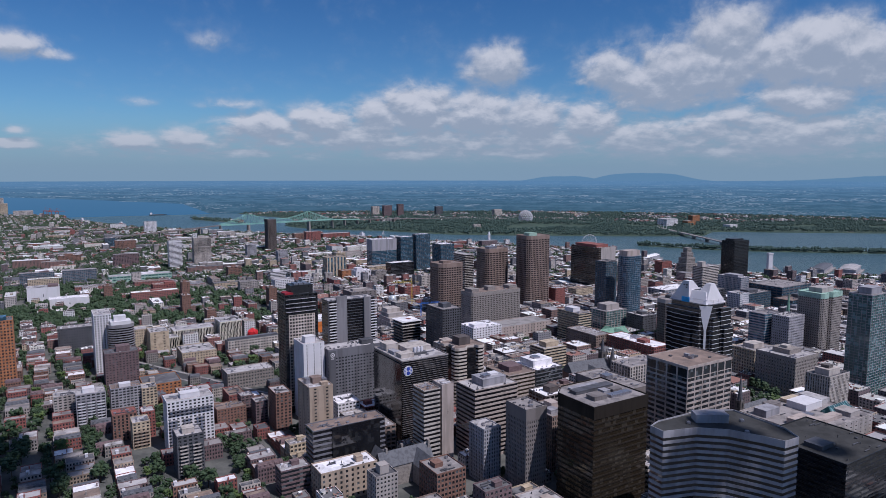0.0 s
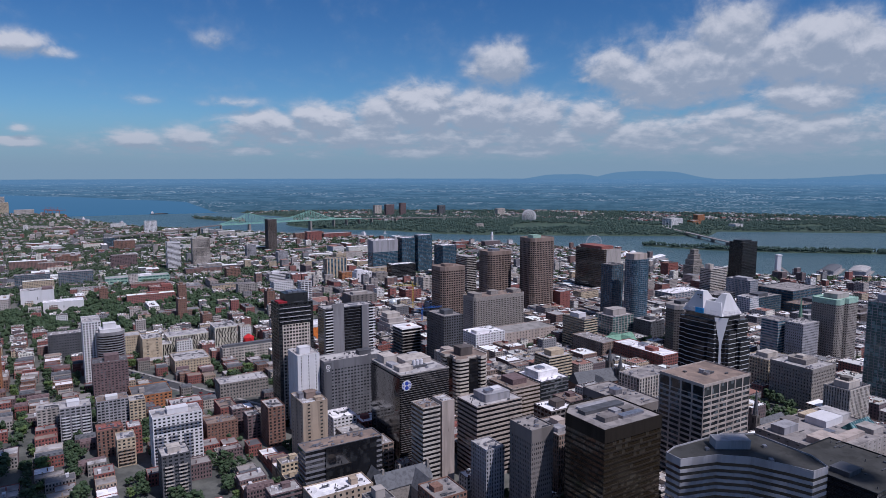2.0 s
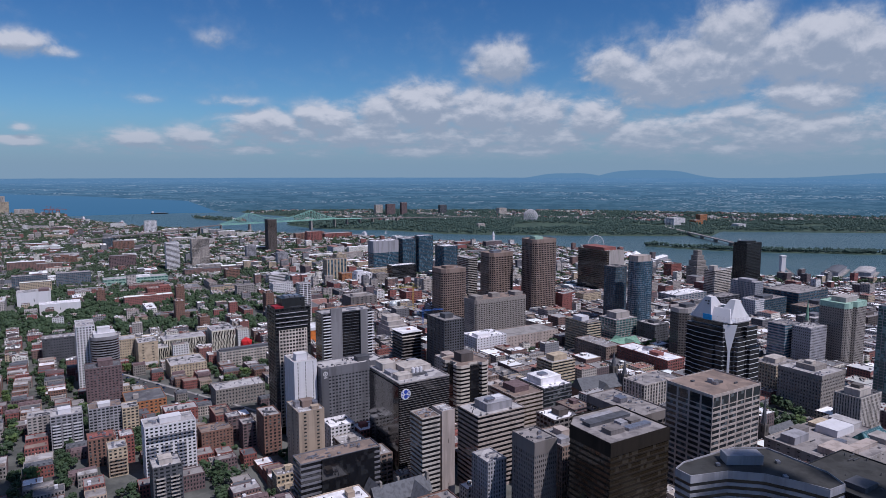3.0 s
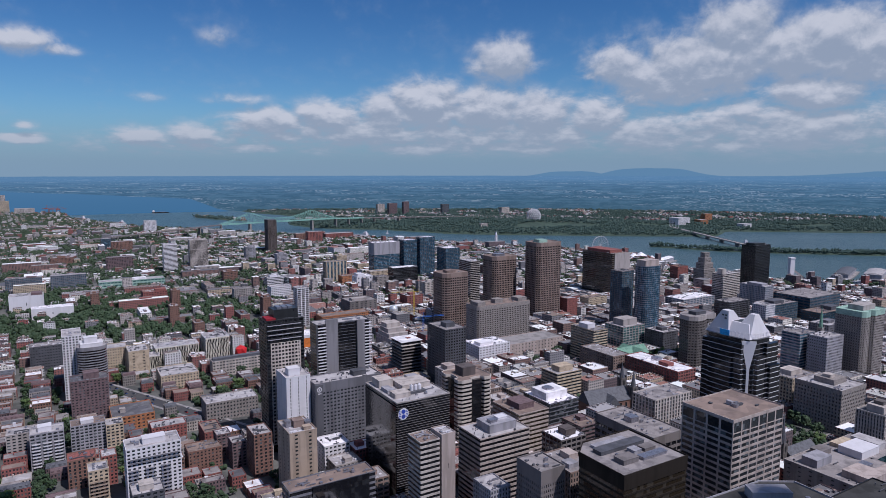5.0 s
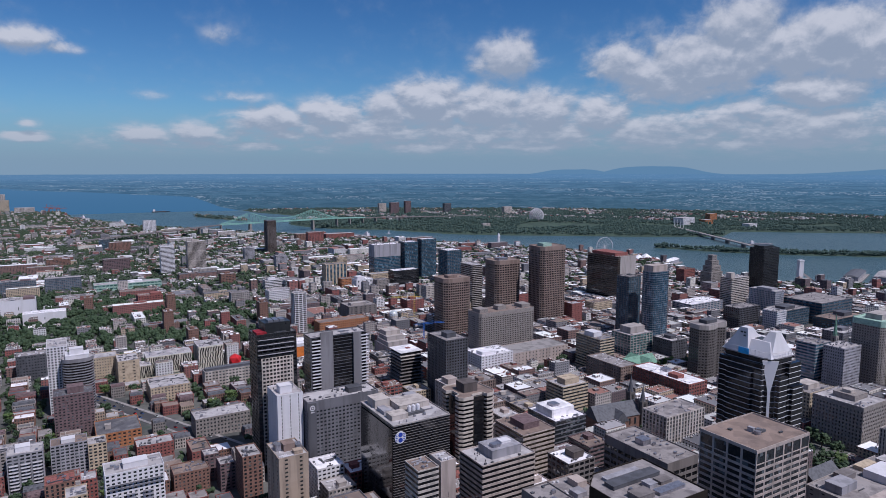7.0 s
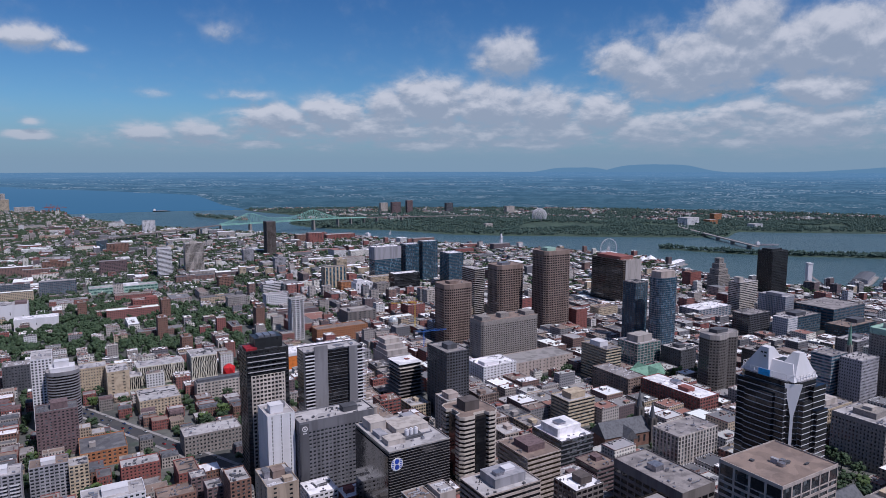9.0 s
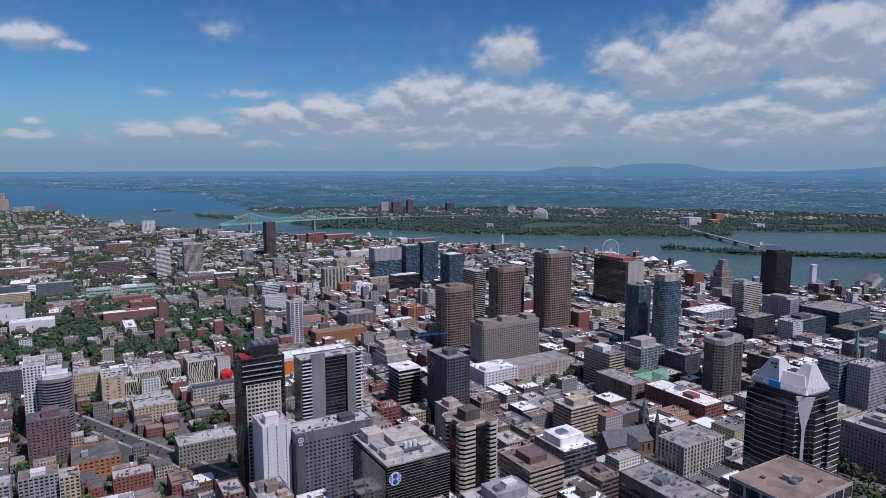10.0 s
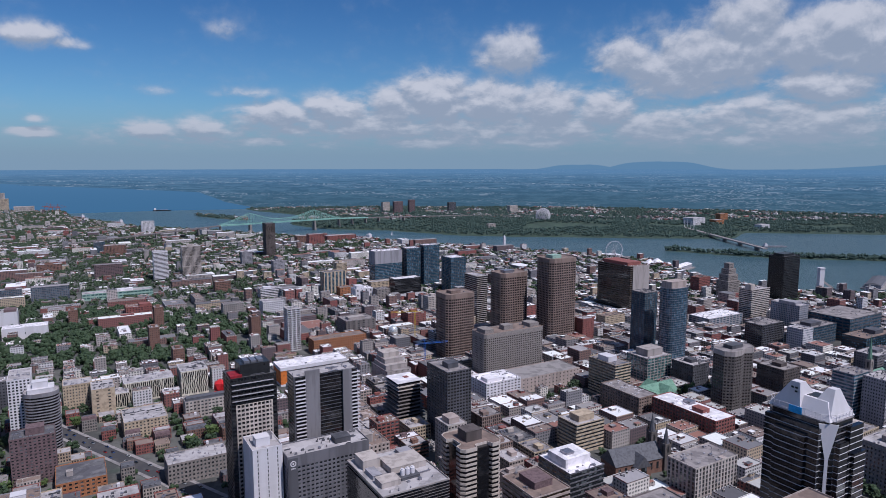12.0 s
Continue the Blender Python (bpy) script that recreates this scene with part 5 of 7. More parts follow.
for off in (o, o * -0.5):
    for du, z in ((-5.2, h - 1), (5.2, h - 1), (0.9, h - 22), (0.9, 1), (-0.9, 1), (-0.9, h - 22)):
        p = c + s * du + off
        vs.append(bm.verts.new((p.x, p.y, z)))
bm.faces.new(vs[:6])
bm.faces.new(vs[6:][::-1])
for i in range(6):
    bm.faces.new([vs[i], vs[(i + 1) % 6], vs[6 + (i + 1) % 6], vs[6 + i]])
part("corner_panel", bm, M["white"], b)

# ---- zebra-fronted university blocks ----


def zebra(x, y, w, d, top, label, seed):
    rg = random.Random(seed)
    b = building("university_building", label, "university building", x, y, w, d, elev(x, y), top, GRID, wall="ivory", core="glass_k", storey=top - elev(x, y), bay=99, win=1.0, sill=0.06, head=0.95, roof="gravel_w", units=3, parapet=0.6, edge="white")
    take(x, y, w, d)
    h = top - elev(x, y)
    rows = max(2, round(h / 8))
    for side, length in ((0, w), (1, d)):
        n = int(length / 2.1)
        for r in range(rows):
            bm = bmesh.new()
            z0, z1 = 3 + h * (0.06 + 0.89 * r / rows), 3 + h * (0.06 + 0.89 * (r + 1) / rows)
            for k in range(n):
                u, sl = (k + 0.5) * length / n, rg.choice((-0.55, 0.0, 0.55, 0.55))
                hw = rg.uniform(0.36, 0.60)
                q = [(u - hw - sl, z0), (u + hw - sl, z0), (u + hw + sl, z1), (u - hw + sl, z1)]
                lo = [bm.verts.new((a, 0.02, z) if side == 0 else (0.02, a, z)) for a, z in q]
                hi = [bm.verts.new((a, 0.45, z) if side == 0 else (0.45, a, z)) for a, z in q]
                bm.faces.new(lo)
                bm.faces.new(hi[::-1])
                for i in range(4):
                    bm.faces.new([lo[i], lo[(i + 1) % 4], hi[(i + 1) % 4], hi[i]])
            part("slanted_panels", bm, M["ivory"], b)
    return b


zebra(-396, 919, 56, 26, 50, "university block with slanted black and white panels", 1)
zebra(-338, 945, 32, 34, 57, "taller university block with slanted black and white panels", 2)
zebra(-398, 900, 16, 22, 44, "small university wing with slanted panels", 3)

# ---- building under construction with shifting floor plates ----
SX, SY = -60, 840
take(SX, SY, 32, 36)
b = thing("construction_tower", SX, SY, elev(SX, SY) - 3, GRID, "unfinished tower of shifting dark floor plates", "construction site")
for i in range(13):
    sh = 2.2 * math.sin(i * 0.45) + (i > 9) * 1.5
    bm = bmesh.new()
    add_box(bm, -sh, 31 + sh * 0.6, -sh * 0.5, 35, 3 + i * 3.9, 3.7 + i * 3.9)
    part("floor_plate", bm, M["concrete_dark" if i < 11 else "pale"], b)
bm = bmesh.new()
add_box(bm, 3, 28, 3, 32, 0, 53)
part("glazing", bm, M["glass_k"], b)
bm = bmesh.new()
add_box(bm, 1, 30, 2, 33, 53.8, 54.3)
part("deck", bm, M["membrane"], b)
bm = bmesh.new()
add_box(bm, 16, 21, 16, 21, 54.3, 55)
part("tarpaulin", bm, M["brick"], b, "dull red tarpaulin")

# ---- churches ----


def gable(bm, x0, x1, y0, y1, z0, z1):
    """A ridge roof, ridge along x."""
    ym = (y0 + y1) / 2
    v = [bm.verts.new(p) for p in ((x0, y0, z0), (x1, y0, z0), (x1, y1, z0), (x0, y1, z0), (x0, ym, z1), (x1, ym, z1))]
    for f in ((0, 1, 5, 4), (2, 3, 4, 5), (3, 0, 4), (1, 2, 5), (3, 2, 1, 0)):
        bm.faces.new([v[i] for i in f])


def spire(b, x, y, w, h, tip, wall, cap):
    bm = bmesh.new()
    add_box(bm, x, x + w, y, y + w, 0, h)
    for dx in (0, w - 0.7):
        for dy in (0, w - 0.7):
            add_prism(bm, [(x + dx - .2, y + dy - .2), (x + dx + .9, y + dy - .2), (x + dx + .9, y + dy + .9), (x + dx - .2, y + dy + .9)], h, h + 4, [(x + dx + .3, y + dy + .3), (x + dx + .4, y + dy + .3), (x + dx + .4, y + dy + .4), (x + dx + .3, y + dy + .4)])
    bell = part("bell_tower", bm, M[wall], b)
    bm = bmesh.new()
    c = (x + w / 2, y + w / 2)
    add_prism(bm, [(c[0] + w * .42 * math.cos(a), c[1] + w * .42 * math.sin(a)) for a in np.linspace(0.39, 6.67, 9)[:-1]], h, tip, [(c[0] + .08 * math.cos(a), c[1] + .08 * math.sin(a)) for a in np.linspace(0.39, 6.67, 9)[:-1]])
    part("spire", bm, M[cap], bell)
    bm = bmesh.new()
    for q in ((x - .06, x + w + .06, y + w * .35, y + w * .65, h * .7, h * .92), (x + w * .35, x + w * .65, y - .06, y + w + .06, h * .7, h * .92)):
        add_box(bm, *q)
    part("louvre", bm, M["black"], bell)


CX0, CY0 = 144, 728
take(CX0 - 6, CY0 - 16, 72, 46)
ch = thing("church", CX0, CY0, elev(CX0, CY0) - 1, GRID - 8, "brown stone church with slate roof and two spires", "church")
bm = bmesh.new()
add_box(bm, 0, 52, 2, 24, 0, 13)
add_box(bm, 18, 34, -4, 2, 0, 11)
part("wall", bm, M["brick_b"], ch)
bm = bmesh.new()
gable(bm, -0.5, 52.5, 1.2, 24.8, 13, 25)
part("roof", bm, M["slate"], ch)
bm = bmesh.new()
v = [bm.verts.new(p) for p in ((18, -4.4, 11), (34, -4.4, 11), (26, -4.4, 21), (18, 8, 11), (34, 8, 11), (26, 10, 21))]
for f in ((0, 1, 2), (0, 2, 5, 3), (1, 4, 5, 2), (3, 5, 4)):
    bm.faces.new([v[i] for i in f])
part("transept_roof", bm, M["slate"], ch)
bm = bmesh.new()
for k in range(7):
    add_box(bm, 3 + 7 * k, 5.4 + 7 * k, 1.85, 2.1, 4, 10.5)
add_box(bm, 23, 29, -4.15, -3.9, 4, 12)
part("window", bm, M["glass"], ch)
spire(ch, 52.5, 0, 7, 26, 43, "stone_d", "slate")
spire(ch, 52.5, 19, 7, 30, 48, "stone_d", "slate")
take(282, 600, 16, 16)
ch = thing("church", 282, 598, elev(282, 598) - 1, GRID, "stone cathedral with one dark slender spire", "church")
bm = bmesh.new()
add_box(bm, 6, 44, 0, 20, 0, 10)
part("wall", bm, M["stone"], ch)
bm = bmesh.new()
gable(bm, 6, 44, -0.5, 20.5, 10, 19)
part("roof", bm, M["slate"], ch)
spire(ch, 0, 7, 6, 24, 50, "stone_d", "slate")
ch = thing("church", 537, 1008, elev(537, 1008) - 1, GRID, "grey church with a pale green copper spire", "church")
bm = bmesh.new()
add_box(bm, 5, 40, 0, 16, 0, 12)
part("wall", bm, M["stone"], ch)
bm = bmesh.new()
gable(bm, 5, 40, -0.4, 16.4, 12, 20)
part("roof", bm, M["copper"], ch)
spire(ch, -2, 4, 7, 36, 68, "stone", "copper")
# green copper-roofed church among the offices
take(216, 906, 56, 46)
ch = thing("church", 226, 915, elev(232, 925) - 1, GRID, "stone church with a pale green copper cross roof", "church")
bm = bmesh.new()
add_box(bm, 0, 56, 8, 30, 0, 13)
add_box(bm, 24, 44, -2, 40, 0, 12.9)
part("wall", bm, M["pale"], ch)
bm = bmesh.new()
gable(bm, -0.4, 56.4, 7.4, 30.6, 13, 24)
part("roof", bm, M["copper"], ch)
bm = bmesh.new()
v = [bm.verts.new(p) for p in ((23.5, -2.4, 12.9), (44.5, -2.4, 12.9), (34, 2, 23.5), (23.5, 40.4, 12.9), (44.5, 40.4, 12.9), (34, 36, 23.5))]
for f in ((0, 1, 2), (0, 2, 5, 3), (1, 4, 5, 2), (3, 5, 4)):
    bm.faces.new([v[i] for i in f])
part("cross_roof", bm, M["copper"], ch)
# college with steep slate roofs
take(-48, 452, 46, 40)
ch = thing("stone_college", -42, 456, elev(-42, 456) - 1, GRID, "grey stone college with steep slate gables", "college")
bm = bmesh.new()
add_box(bm, 0, 44, 14, 28, 0, 16)
add_box(bm, 26, 40, 0, 14, 0, 15)
add_box(bm, 2, 12, 28, 40, 0, 15)
part("wall", bm, M["stone"], ch)
bm = bmesh.new()
gable(bm, -0.5, 44.5, 13.4, 28.6, 16, 26)
part("roof", bm, M["slate"], ch)
for x0, x1, y0, y1 in ((25.5, 40.5, -0.5, 21), (1.5, 12.5, 21, 40.5)):
    bm = bmesh.new()
    xm = (x0 + x1) / 2
    v = [bm.verts.new(p) for p in ((x0, y0, 15), (x1, y0, 15), (xm, y0, 24.5), (x0, y1, 15), (x1, y1, 15), (xm, y1, 24.5))]
    for f in ((0, 1, 2), (0, 2, 5, 3), (1, 4, 5, 2), (3, 5, 4)):
        bm.faces.new([v[i] for i in f])
    part("wing_roof", bm, M["slate"], ch)
for x, y in ((6, 20), (20, 21), (42, 18)):
    bm = bmesh.new()
    add_box(bm, x, x + 1.6, y, y + 2.4, 20, 28.5)
    part("chimney", bm, M["stone"], ch)

# ---- red faceted dome ----
take(-296, 915, 24, 46)
b = thing("red_pavilion", -290, 946, elev(-290, 946), 20, "bright red faceted dome on a grey hall", "pavilion")
bm = bmesh.new()
bmesh.ops.create_icosphere(bm, subdivisions=1, radius=9.0, matrix=Matrix.Translation((0, 0, 14)))
part("dome", bm, M["red"], b)
bm = bmesh.new()
add_prism(bm, [(-10, -9), (4, -10), (6, 6), (-8, 8)], 0, 9, [(-7, -6), (2, -7), (3, 3), (-5, 5)])
part("skirt", bm, M["red"], b)
bm = bmesh.new()
add_box(bm, 4, 22, -6, 8, 0, 9)
part("hall", bm, M["concrete"], b)
bm = bmesh.new()
bmesh.ops.create_uvsphere(bm, u_segments=20, v_segments=10, radius=8, matrix=Matrix.Translation((0, 0, 16)))
b = thing("silver_dome", -107, 1232, elev(-107, 1232), 0, "shiny silver dome on a drum", "dome")
part("dome", bm, mat("silver", (0.75, 0.75, 0.76), 0.3, metal=0.6), b)
bm = bmesh.new()
add_prism(bm, [(9 * math.cos(a), 9 * math.sin(a)) for a in np.linspace(0, 6.283, 17)[:-1]], 0, 15)
part("drum", bm, M["pale"], b)

# ---- signs ----
blue_sign = mat("blue_sign", (0.03, 0.06, 0.35), 0.4)


def disc(bm, cx, cz, y, r0, r1, n=20, depth=0.3):
    """A ring or disc standing upright, facing local -y."""
    for k in range(n):
        a, c = 2 * math.pi * k / n, 2 * math.pi * (k + 1) / n
        q = [(cx + r * math.cos(t), cz + r * math.sin(t)) for r, t in ((r0, a), (r1, a), (r1, c), (r0, c))]
        lo = [bm.verts.new((p[0], y, p[1])) for p in q]
        hi = [bm.verts.new((p[0], y + depth, p[1])) for p in q]
        if r0 < 0.01:
            lo, hi = lo[1:], hi[1:]
        bm.faces.new(lo)
        bm.faces.new(hi[::-1])
        for i in range(len(lo)):
            j = (i + 1) % len(lo)
            bm.faces.new([lo[i], lo[j], hi[j], hi[i]])


b = thing("wall_sign", -39, 541, 100, GRID, "round blue and white sign on the black tower", "sign")
bm = bmesh.new()
disc(bm, 5.4, 6.6, -0.35, 0.02, 4.4)
disc_part = part("disc", bm, M["white"], b)
bm = bmesh.new()
disc(bm, 5.4, 8.5, -0.5, 0.02, 1.7, 14, 0.14)
disc(bm, 5.4, 4.7, -0.5, 0.02, 1.7, 14, 0.14)
for k in range(-2, 3):
    for sgn in (-1, 1):
        add_box(bm, 5.4 + sgn * 3.0 - 0.9, 5.4 + sgn * 3.0 + 0.9 - abs(k) * 0.25, -0.5, -0.36, 6.4 + k * 1.25, 6.9 + k * 1.25)
part("emblem", bm, blue_sign, disc_part)
b = thing("wall_sign", -115, 612, 90, GRID, "white ring sign on a dark strip of the hotel", "sign")
bm = bmesh.new()
add_box(bm, 0.4, 7.2, -0.5, -0.05, -40, 14.5)
strip = part("strip", bm, M["grey_d"], b)
bm = bmesh.new()
disc(bm, 3.8, 10.5, -0.8, 1.5, 2.2, 20, 0.28)
disc(bm, 3.8, 10.5, -0.8, 0.02, 0.7, 14, 0.28)
for k in range(3):
    add_box(bm, 2.3 + k * 1.1, 3.1 + k * 1.1, -0.8, -0.52, 6.5, 7.3)
part("emblem", bm, M["white"], strip)

# ---- tower cranes ----


def crane(x, y, h, jib, turn, colour, label):
    c = thing("tower_crane", x, y, elev(x, y), turn, label, "crane")
    bm = bmesh.new()
    for sx in (-0.9, 0.9):
        for sy in (-0.9, 0.9):
            add_bar(bm, (sx, sy, 0), (sx, sy, h), 0.16)
    for k in range(int(h / 3)):
        add_bar(bm, (-0.9, -0.9, k * 3), (0.9, -0.9, k * 3 + 3), 0.1)
        add_bar(bm, (-0.9, 0.9, k * 3 + 3), (-0.9, -0.9, k * 3), 0.1)
    mast = part("mast", bm, colour, c)
    bm = bmesh.new()
    for a in ((-14, -0.6, h), (-14, 0.6, h)):
        add_bar(bm, a, (jib, a[1], h), 0.18)
    add_bar(bm, (0, 0, h + 1.6), (jib, 0, h + 1.6), 0.18)
    for k in range(int(jib / 2.5)):
        add_bar(bm, (k * 2.5, -0.6, h), (k * 2.5 + 1.2, 0, h + 1.6), 0.09)
        add_bar(bm, (k * 2.5, 0.6, h), (k * 2.5 + 1.2, 0, h + 1.6), 0.09)
    arm = part("jib", bm, colour, c)
    bm = bmesh.new()
    add_box(bm, -14, -10, -1.2, 1.2, h - 3, h)
    part("counterweight", bm, M["concrete"], arm)
    bm = bmesh.new()
    add_bar(bm, (0, 0, h), (0, 0, h + 7), 0.3)
    add_bar(bm, (0, 0, h + 7), (jib * 0.7, 0, h + 1.6), 0.07)
    add_bar(bm, (0, 0, h + 7), (-13, 0, h), 0.07)
    part("apex", bm, colour, mast)


crane(-69, 1213, 52, 40, 195, mat("yellow_steel", (0.62, 0.42, 0.03), 0.5), "yellow tower crane over the roofs")
crane(-45, 1064, 38, 34, 20, mat("blue_steel", (0.04, 0.14, 0.50), 0.5), "blue tower crane over a red building site")
b = thing("building_site", -62, 1085, elev(-62, 1085), GRID, "red sheeted building site", "construction site")
bm = bmesh.new()
add_box(bm, 0, 30, 0, 22, 0, 13)
part("sheeting", bm, M["red"], b)
bm = bmesh.new()
add_box(bm, -2, 32, -2, 24, 13, 13.6)
part("slab", bm, M["concrete"], b)

# ---- stepped stone tower by the square ----
take(588, 1605, 40, 30)
b = thing("stepped_tower", 588, 1605, elev(588, 1605) - 14, GRID, "pale stone tower with stepped setbacks", OFFICE)
for k, (i, z0, z1) in enumerate(((0, 0, 52), (4, 52, 66), (8, 66, 78), (12, 78, 90))):
    bm = bmesh.new()
    add_box(bm, i, 40 - i, i * 0.7, 30 - i * 0.7, z0, z1)
    part("setback", bm, M["stone"], b)
    for q in range(int((z1 - z0) / 3.6)):
        me = boxes_mesh(("win_row", k), M["glass"], lambda: [(i + 1.5 + 3 * m, i + 2.9 + 3 * m, i * .7 - 0.06, i * .7 + 0.1, 0, 1.9) for m in range(int((38 - 2 * i) / 3))] + [(i - 0.06, i + 0.1, i * .7 + 1.5 + 3 * m, i * .7 + 2.9 + 3 * m, 0, 1.9) for m in range(int((28 - 1.4 * i) / 3))])
        place("window_row", me, b, 0, 0, z0 + 1.2 + q * 3.6)

# ---- steel cantilever bridge ----
BA, BB = Vector((-927, 3015, 0)), Vector((-693, 3232, 0))
bx = (BB - BA).normalized()
bang = math.degrees(math.atan2(bx.y, bx.x))
span = (BB - BA).length
br = thing("cantilever_bridge", BA.x, BA.y, 0, bang, "long green steel cantilever bridge on stone piers", "bridge")
DECK = lambda s: 50 - max(0, -s - 130) * 0.055 - max(0, s - span - 130) * 0.035


def crest_z(s):
    """Top chord over the deck."""
    d = min(abs(s), abs(s - span))
    out = s < 0 or s > span
    return max(5.0, (46 * (1 - d / 135) ** 1.15 if out else 15 + 31 * (1 - min(d, 130) / 130) ** 1.5)) if d < 135 or not out else 5.0


for side in (-10, 10):
    bm = bmesh.new()
    n = 40
    ss = [-135 + (span + 270) * k / n for k in range(n + 1)]
    for k in range(n):
        a, c = ss[k], ss[k + 1]
        add_bar(bm, (a, side, DECK(a) + crest_z(a)), (c, side, DECK(c) + crest_z(c)), 1.0)
        add_bar(bm, (a, side, DECK(a)), (c, side, DECK(c)), 0.9)
        add_bar(bm, (a, side, DECK(a)), (a, side, DECK(a) + crest_z(a)), 0.6)
        if k % 2:
            add_bar(bm, (a, side, DECK(a)), (c, side, DECK(c) + crest_z(c)), 0.6)
        else:
            add_bar(bm, (a, side, DECK(a) + crest_z(a)), (c, side, DECK(c)), 0.6)
    part("truss", bm, M["bridge"], br)
bm = bmesh.new()
for k in range(n):
    if crest_z(ss[k]) > 8:
        add_bar(bm, (ss[k], -10, DECK(ss[k]) + crest_z(ss[k])), (ss[k], 10, DECK(ss[k]) + crest_z(ss[k])), 0.5)
part("cross_bracing", bm, M["bridge"], br)
pts = [-900, -700, -500, -300, -135, span + 135, span + 300, span + 500, span + 700, span + 1000, span + 1300]
for a, c in zip(pts, pts[1:]):
    bm = bmesh.new()
    za, zc = DECK(a), DECK(c)
    lo = [bm.verts.new(p) for p in ((a, -10, za - 4), (c, -10, zc - 4), (c, 10, zc - 4), (a, 10, za - 4))]
    hi = [bm.verts.new(p) for p in ((a, -10, za), (c, -10, zc), (c, 10, zc), (a, 10, za))]
    bm.faces.new(lo[::-1])
    bm.faces.new(hi)
    for i in range(4):
        bm.faces.new([lo[i], lo[(i + 1) % 4], hi[(i + 1) % 4], hi[i]])
    part("deck", bm, M["bridge" if -140 < a < span + 140 else "concrete_dark"], br)
for s in [-880, -800, -720, -640, -560, -480, -400, -320, -230, -135, 0, span, span + 135, span + 210, span + 290, span + 370, span + 450, span + 530, span + 610, span + 700, span + 800]:
    bm = bmesh.new()
    q = 5 if s in (0, span) else 2.4
    add_prism(bm, [(s - q, -12), (s + q, -12), (s + q, 12), (s - q, 12)], -4, DECK(s) - 3.9, [(s - q * .7, -9), (s + q * .7, -9), (s + q * .7, 9), (s - q * .7, 9)])
    part("pier", bm, M["stone"], br)

# low road bridge to the island
p0, p1 = Vector((1052, 3240, 0)), Vector((1073, 2560, 0))
d = p1 - p0
rb = thing("road_bridge", p0.x, p0.y, 0, math.degrees(math.atan2(d.y, d.x)), "long low concrete road bridge over the channel", "bridge")
L = d.length
bm = bmesh.new()
add_box(bm, -60, L + 60, -9, 9, 11, 14)
for sgn in (-8.8, 8.6):
    add_box(bm, -60, L + 60, sgn, sgn + 0.3, 14, 15.1)
part("deck", bm, M["concrete"], rb)
for k in range(6):
    bm = bmesh.new()
    add_prism(bm, [(k * L / 5 - 4, -8), (k * L / 5 + 4, -8), (k * L / 5 + 4, 8), (k * L / 5 - 4, 8)], -4, 11)
    part("pier", bm, M["stone"], rb)
for s in (-20, 60):
    bm = bmesh.new()
    add_bar(bm, (s, -7, 14), (s, -7, 52), 1.2)
    add_bar(bm, (s, 7, 14), (s, 7, 52), 1.2)
    part("pylon", bm, M["white"], rb)

# ---- geodesic dome on the island ----
gd = thing("geodesic_dome", 424, 3585, elev(424, 3585), 0, "white steel geodesic dome among trees", "dome")
bm = bmesh.new()
bmesh.ops.create_icosphere(bm, subdivisions=3, radius=38)
edges = [(e.verts[0].co.copy(), e.verts[1].co.copy()) for e in bm.edges]
bm.free()
bm = bmesh.new()
for a, c in edges:
    if a.z > -24 and c.z > -24:
        add_bar(bm, a + Vector((0, 0, 26)), c + Vector((0, 0, 26)), 0.95)
part("lattice", bm, M["white"], gd)
bm = bmesh.new()
add_prism(bm, [(14, -10), (14, 10), (-14, 10), (-14, -10)], 0, 22)
part("inner_building", bm, M["grey"], gd)

# ---- white clock tower on the quay ----
ct = thing("clock_tower", 155, 2490, max(2, elev(155, 2490)), 30, "slender white clock tower on the quay", "tower")
bm = bmesh.new()
sq = lambda r: [(-r, -r), (r, -r), (r, r), (-r, r)]
add_prism(bm, sq(7), 0, 9, sq(6))
add_prism(bm, sq(4.2), 9, 38, sq(3.6))
add_prism(bm, sq(4.3), 38, 40)
add_prism(bm, sq(3.0), 40, 45, sq(2.6))
add_prism(bm, sq(2.6), 45, 51, sq(0.2))
shaft = part("shaft", bm, M["white"], ct)
bm = bmesh.new()
add_box(bm, -1.8, 1.8, -4.05, -3.7, 31, 34.6)
part("clock_face", bm, M["pale"], shaft)

# ---- ferris wheel ----
fw = thing("ferris_wheel", 477, 2205, elev(477, 2205), 20, "white ferris wheel by the harbour", "ferris wheel")
bm = bmesh.new()
rim = [(29 * math.cos(a), 29 * math.sin(a)) for a in np.linspace(0, 2 * math.pi, 37)]
for y in (-1.2, 1.2):
    for (x0, z0), (x1, z1) in zip(rim, rim[1:]):
        add_bar(bm, (x0, y, z0 + 32), (x1, y, z1 + 32), 0.5)
    for x0, z0 in rim[::2]:
        add_bar(bm, (0, y, 32), (x0, y, z0 + 32), 0.16)
wheel = part("wheel", bm, M["white"], fw)
for k in range(18):
    bm = bmesh.new()
    x0, z0 = rim[2 * k]
    add_box(bm, x0 * 1.03 - 1.1, x0 * 1.03 + 1.1, -1.1, 1.1, z0 * 1.03 + 30.8, z0 * 1.03 + 33)
    part("cabin", bm, M["white"], wheel)
bm = bmesh.new()
for y in (-6, 6):
    for x in (-13, 13):
        add_bar(bm, (x, y, 0), (0, y * 0.4, 32), 0.8)
part("support", bm, M["white"], fw)

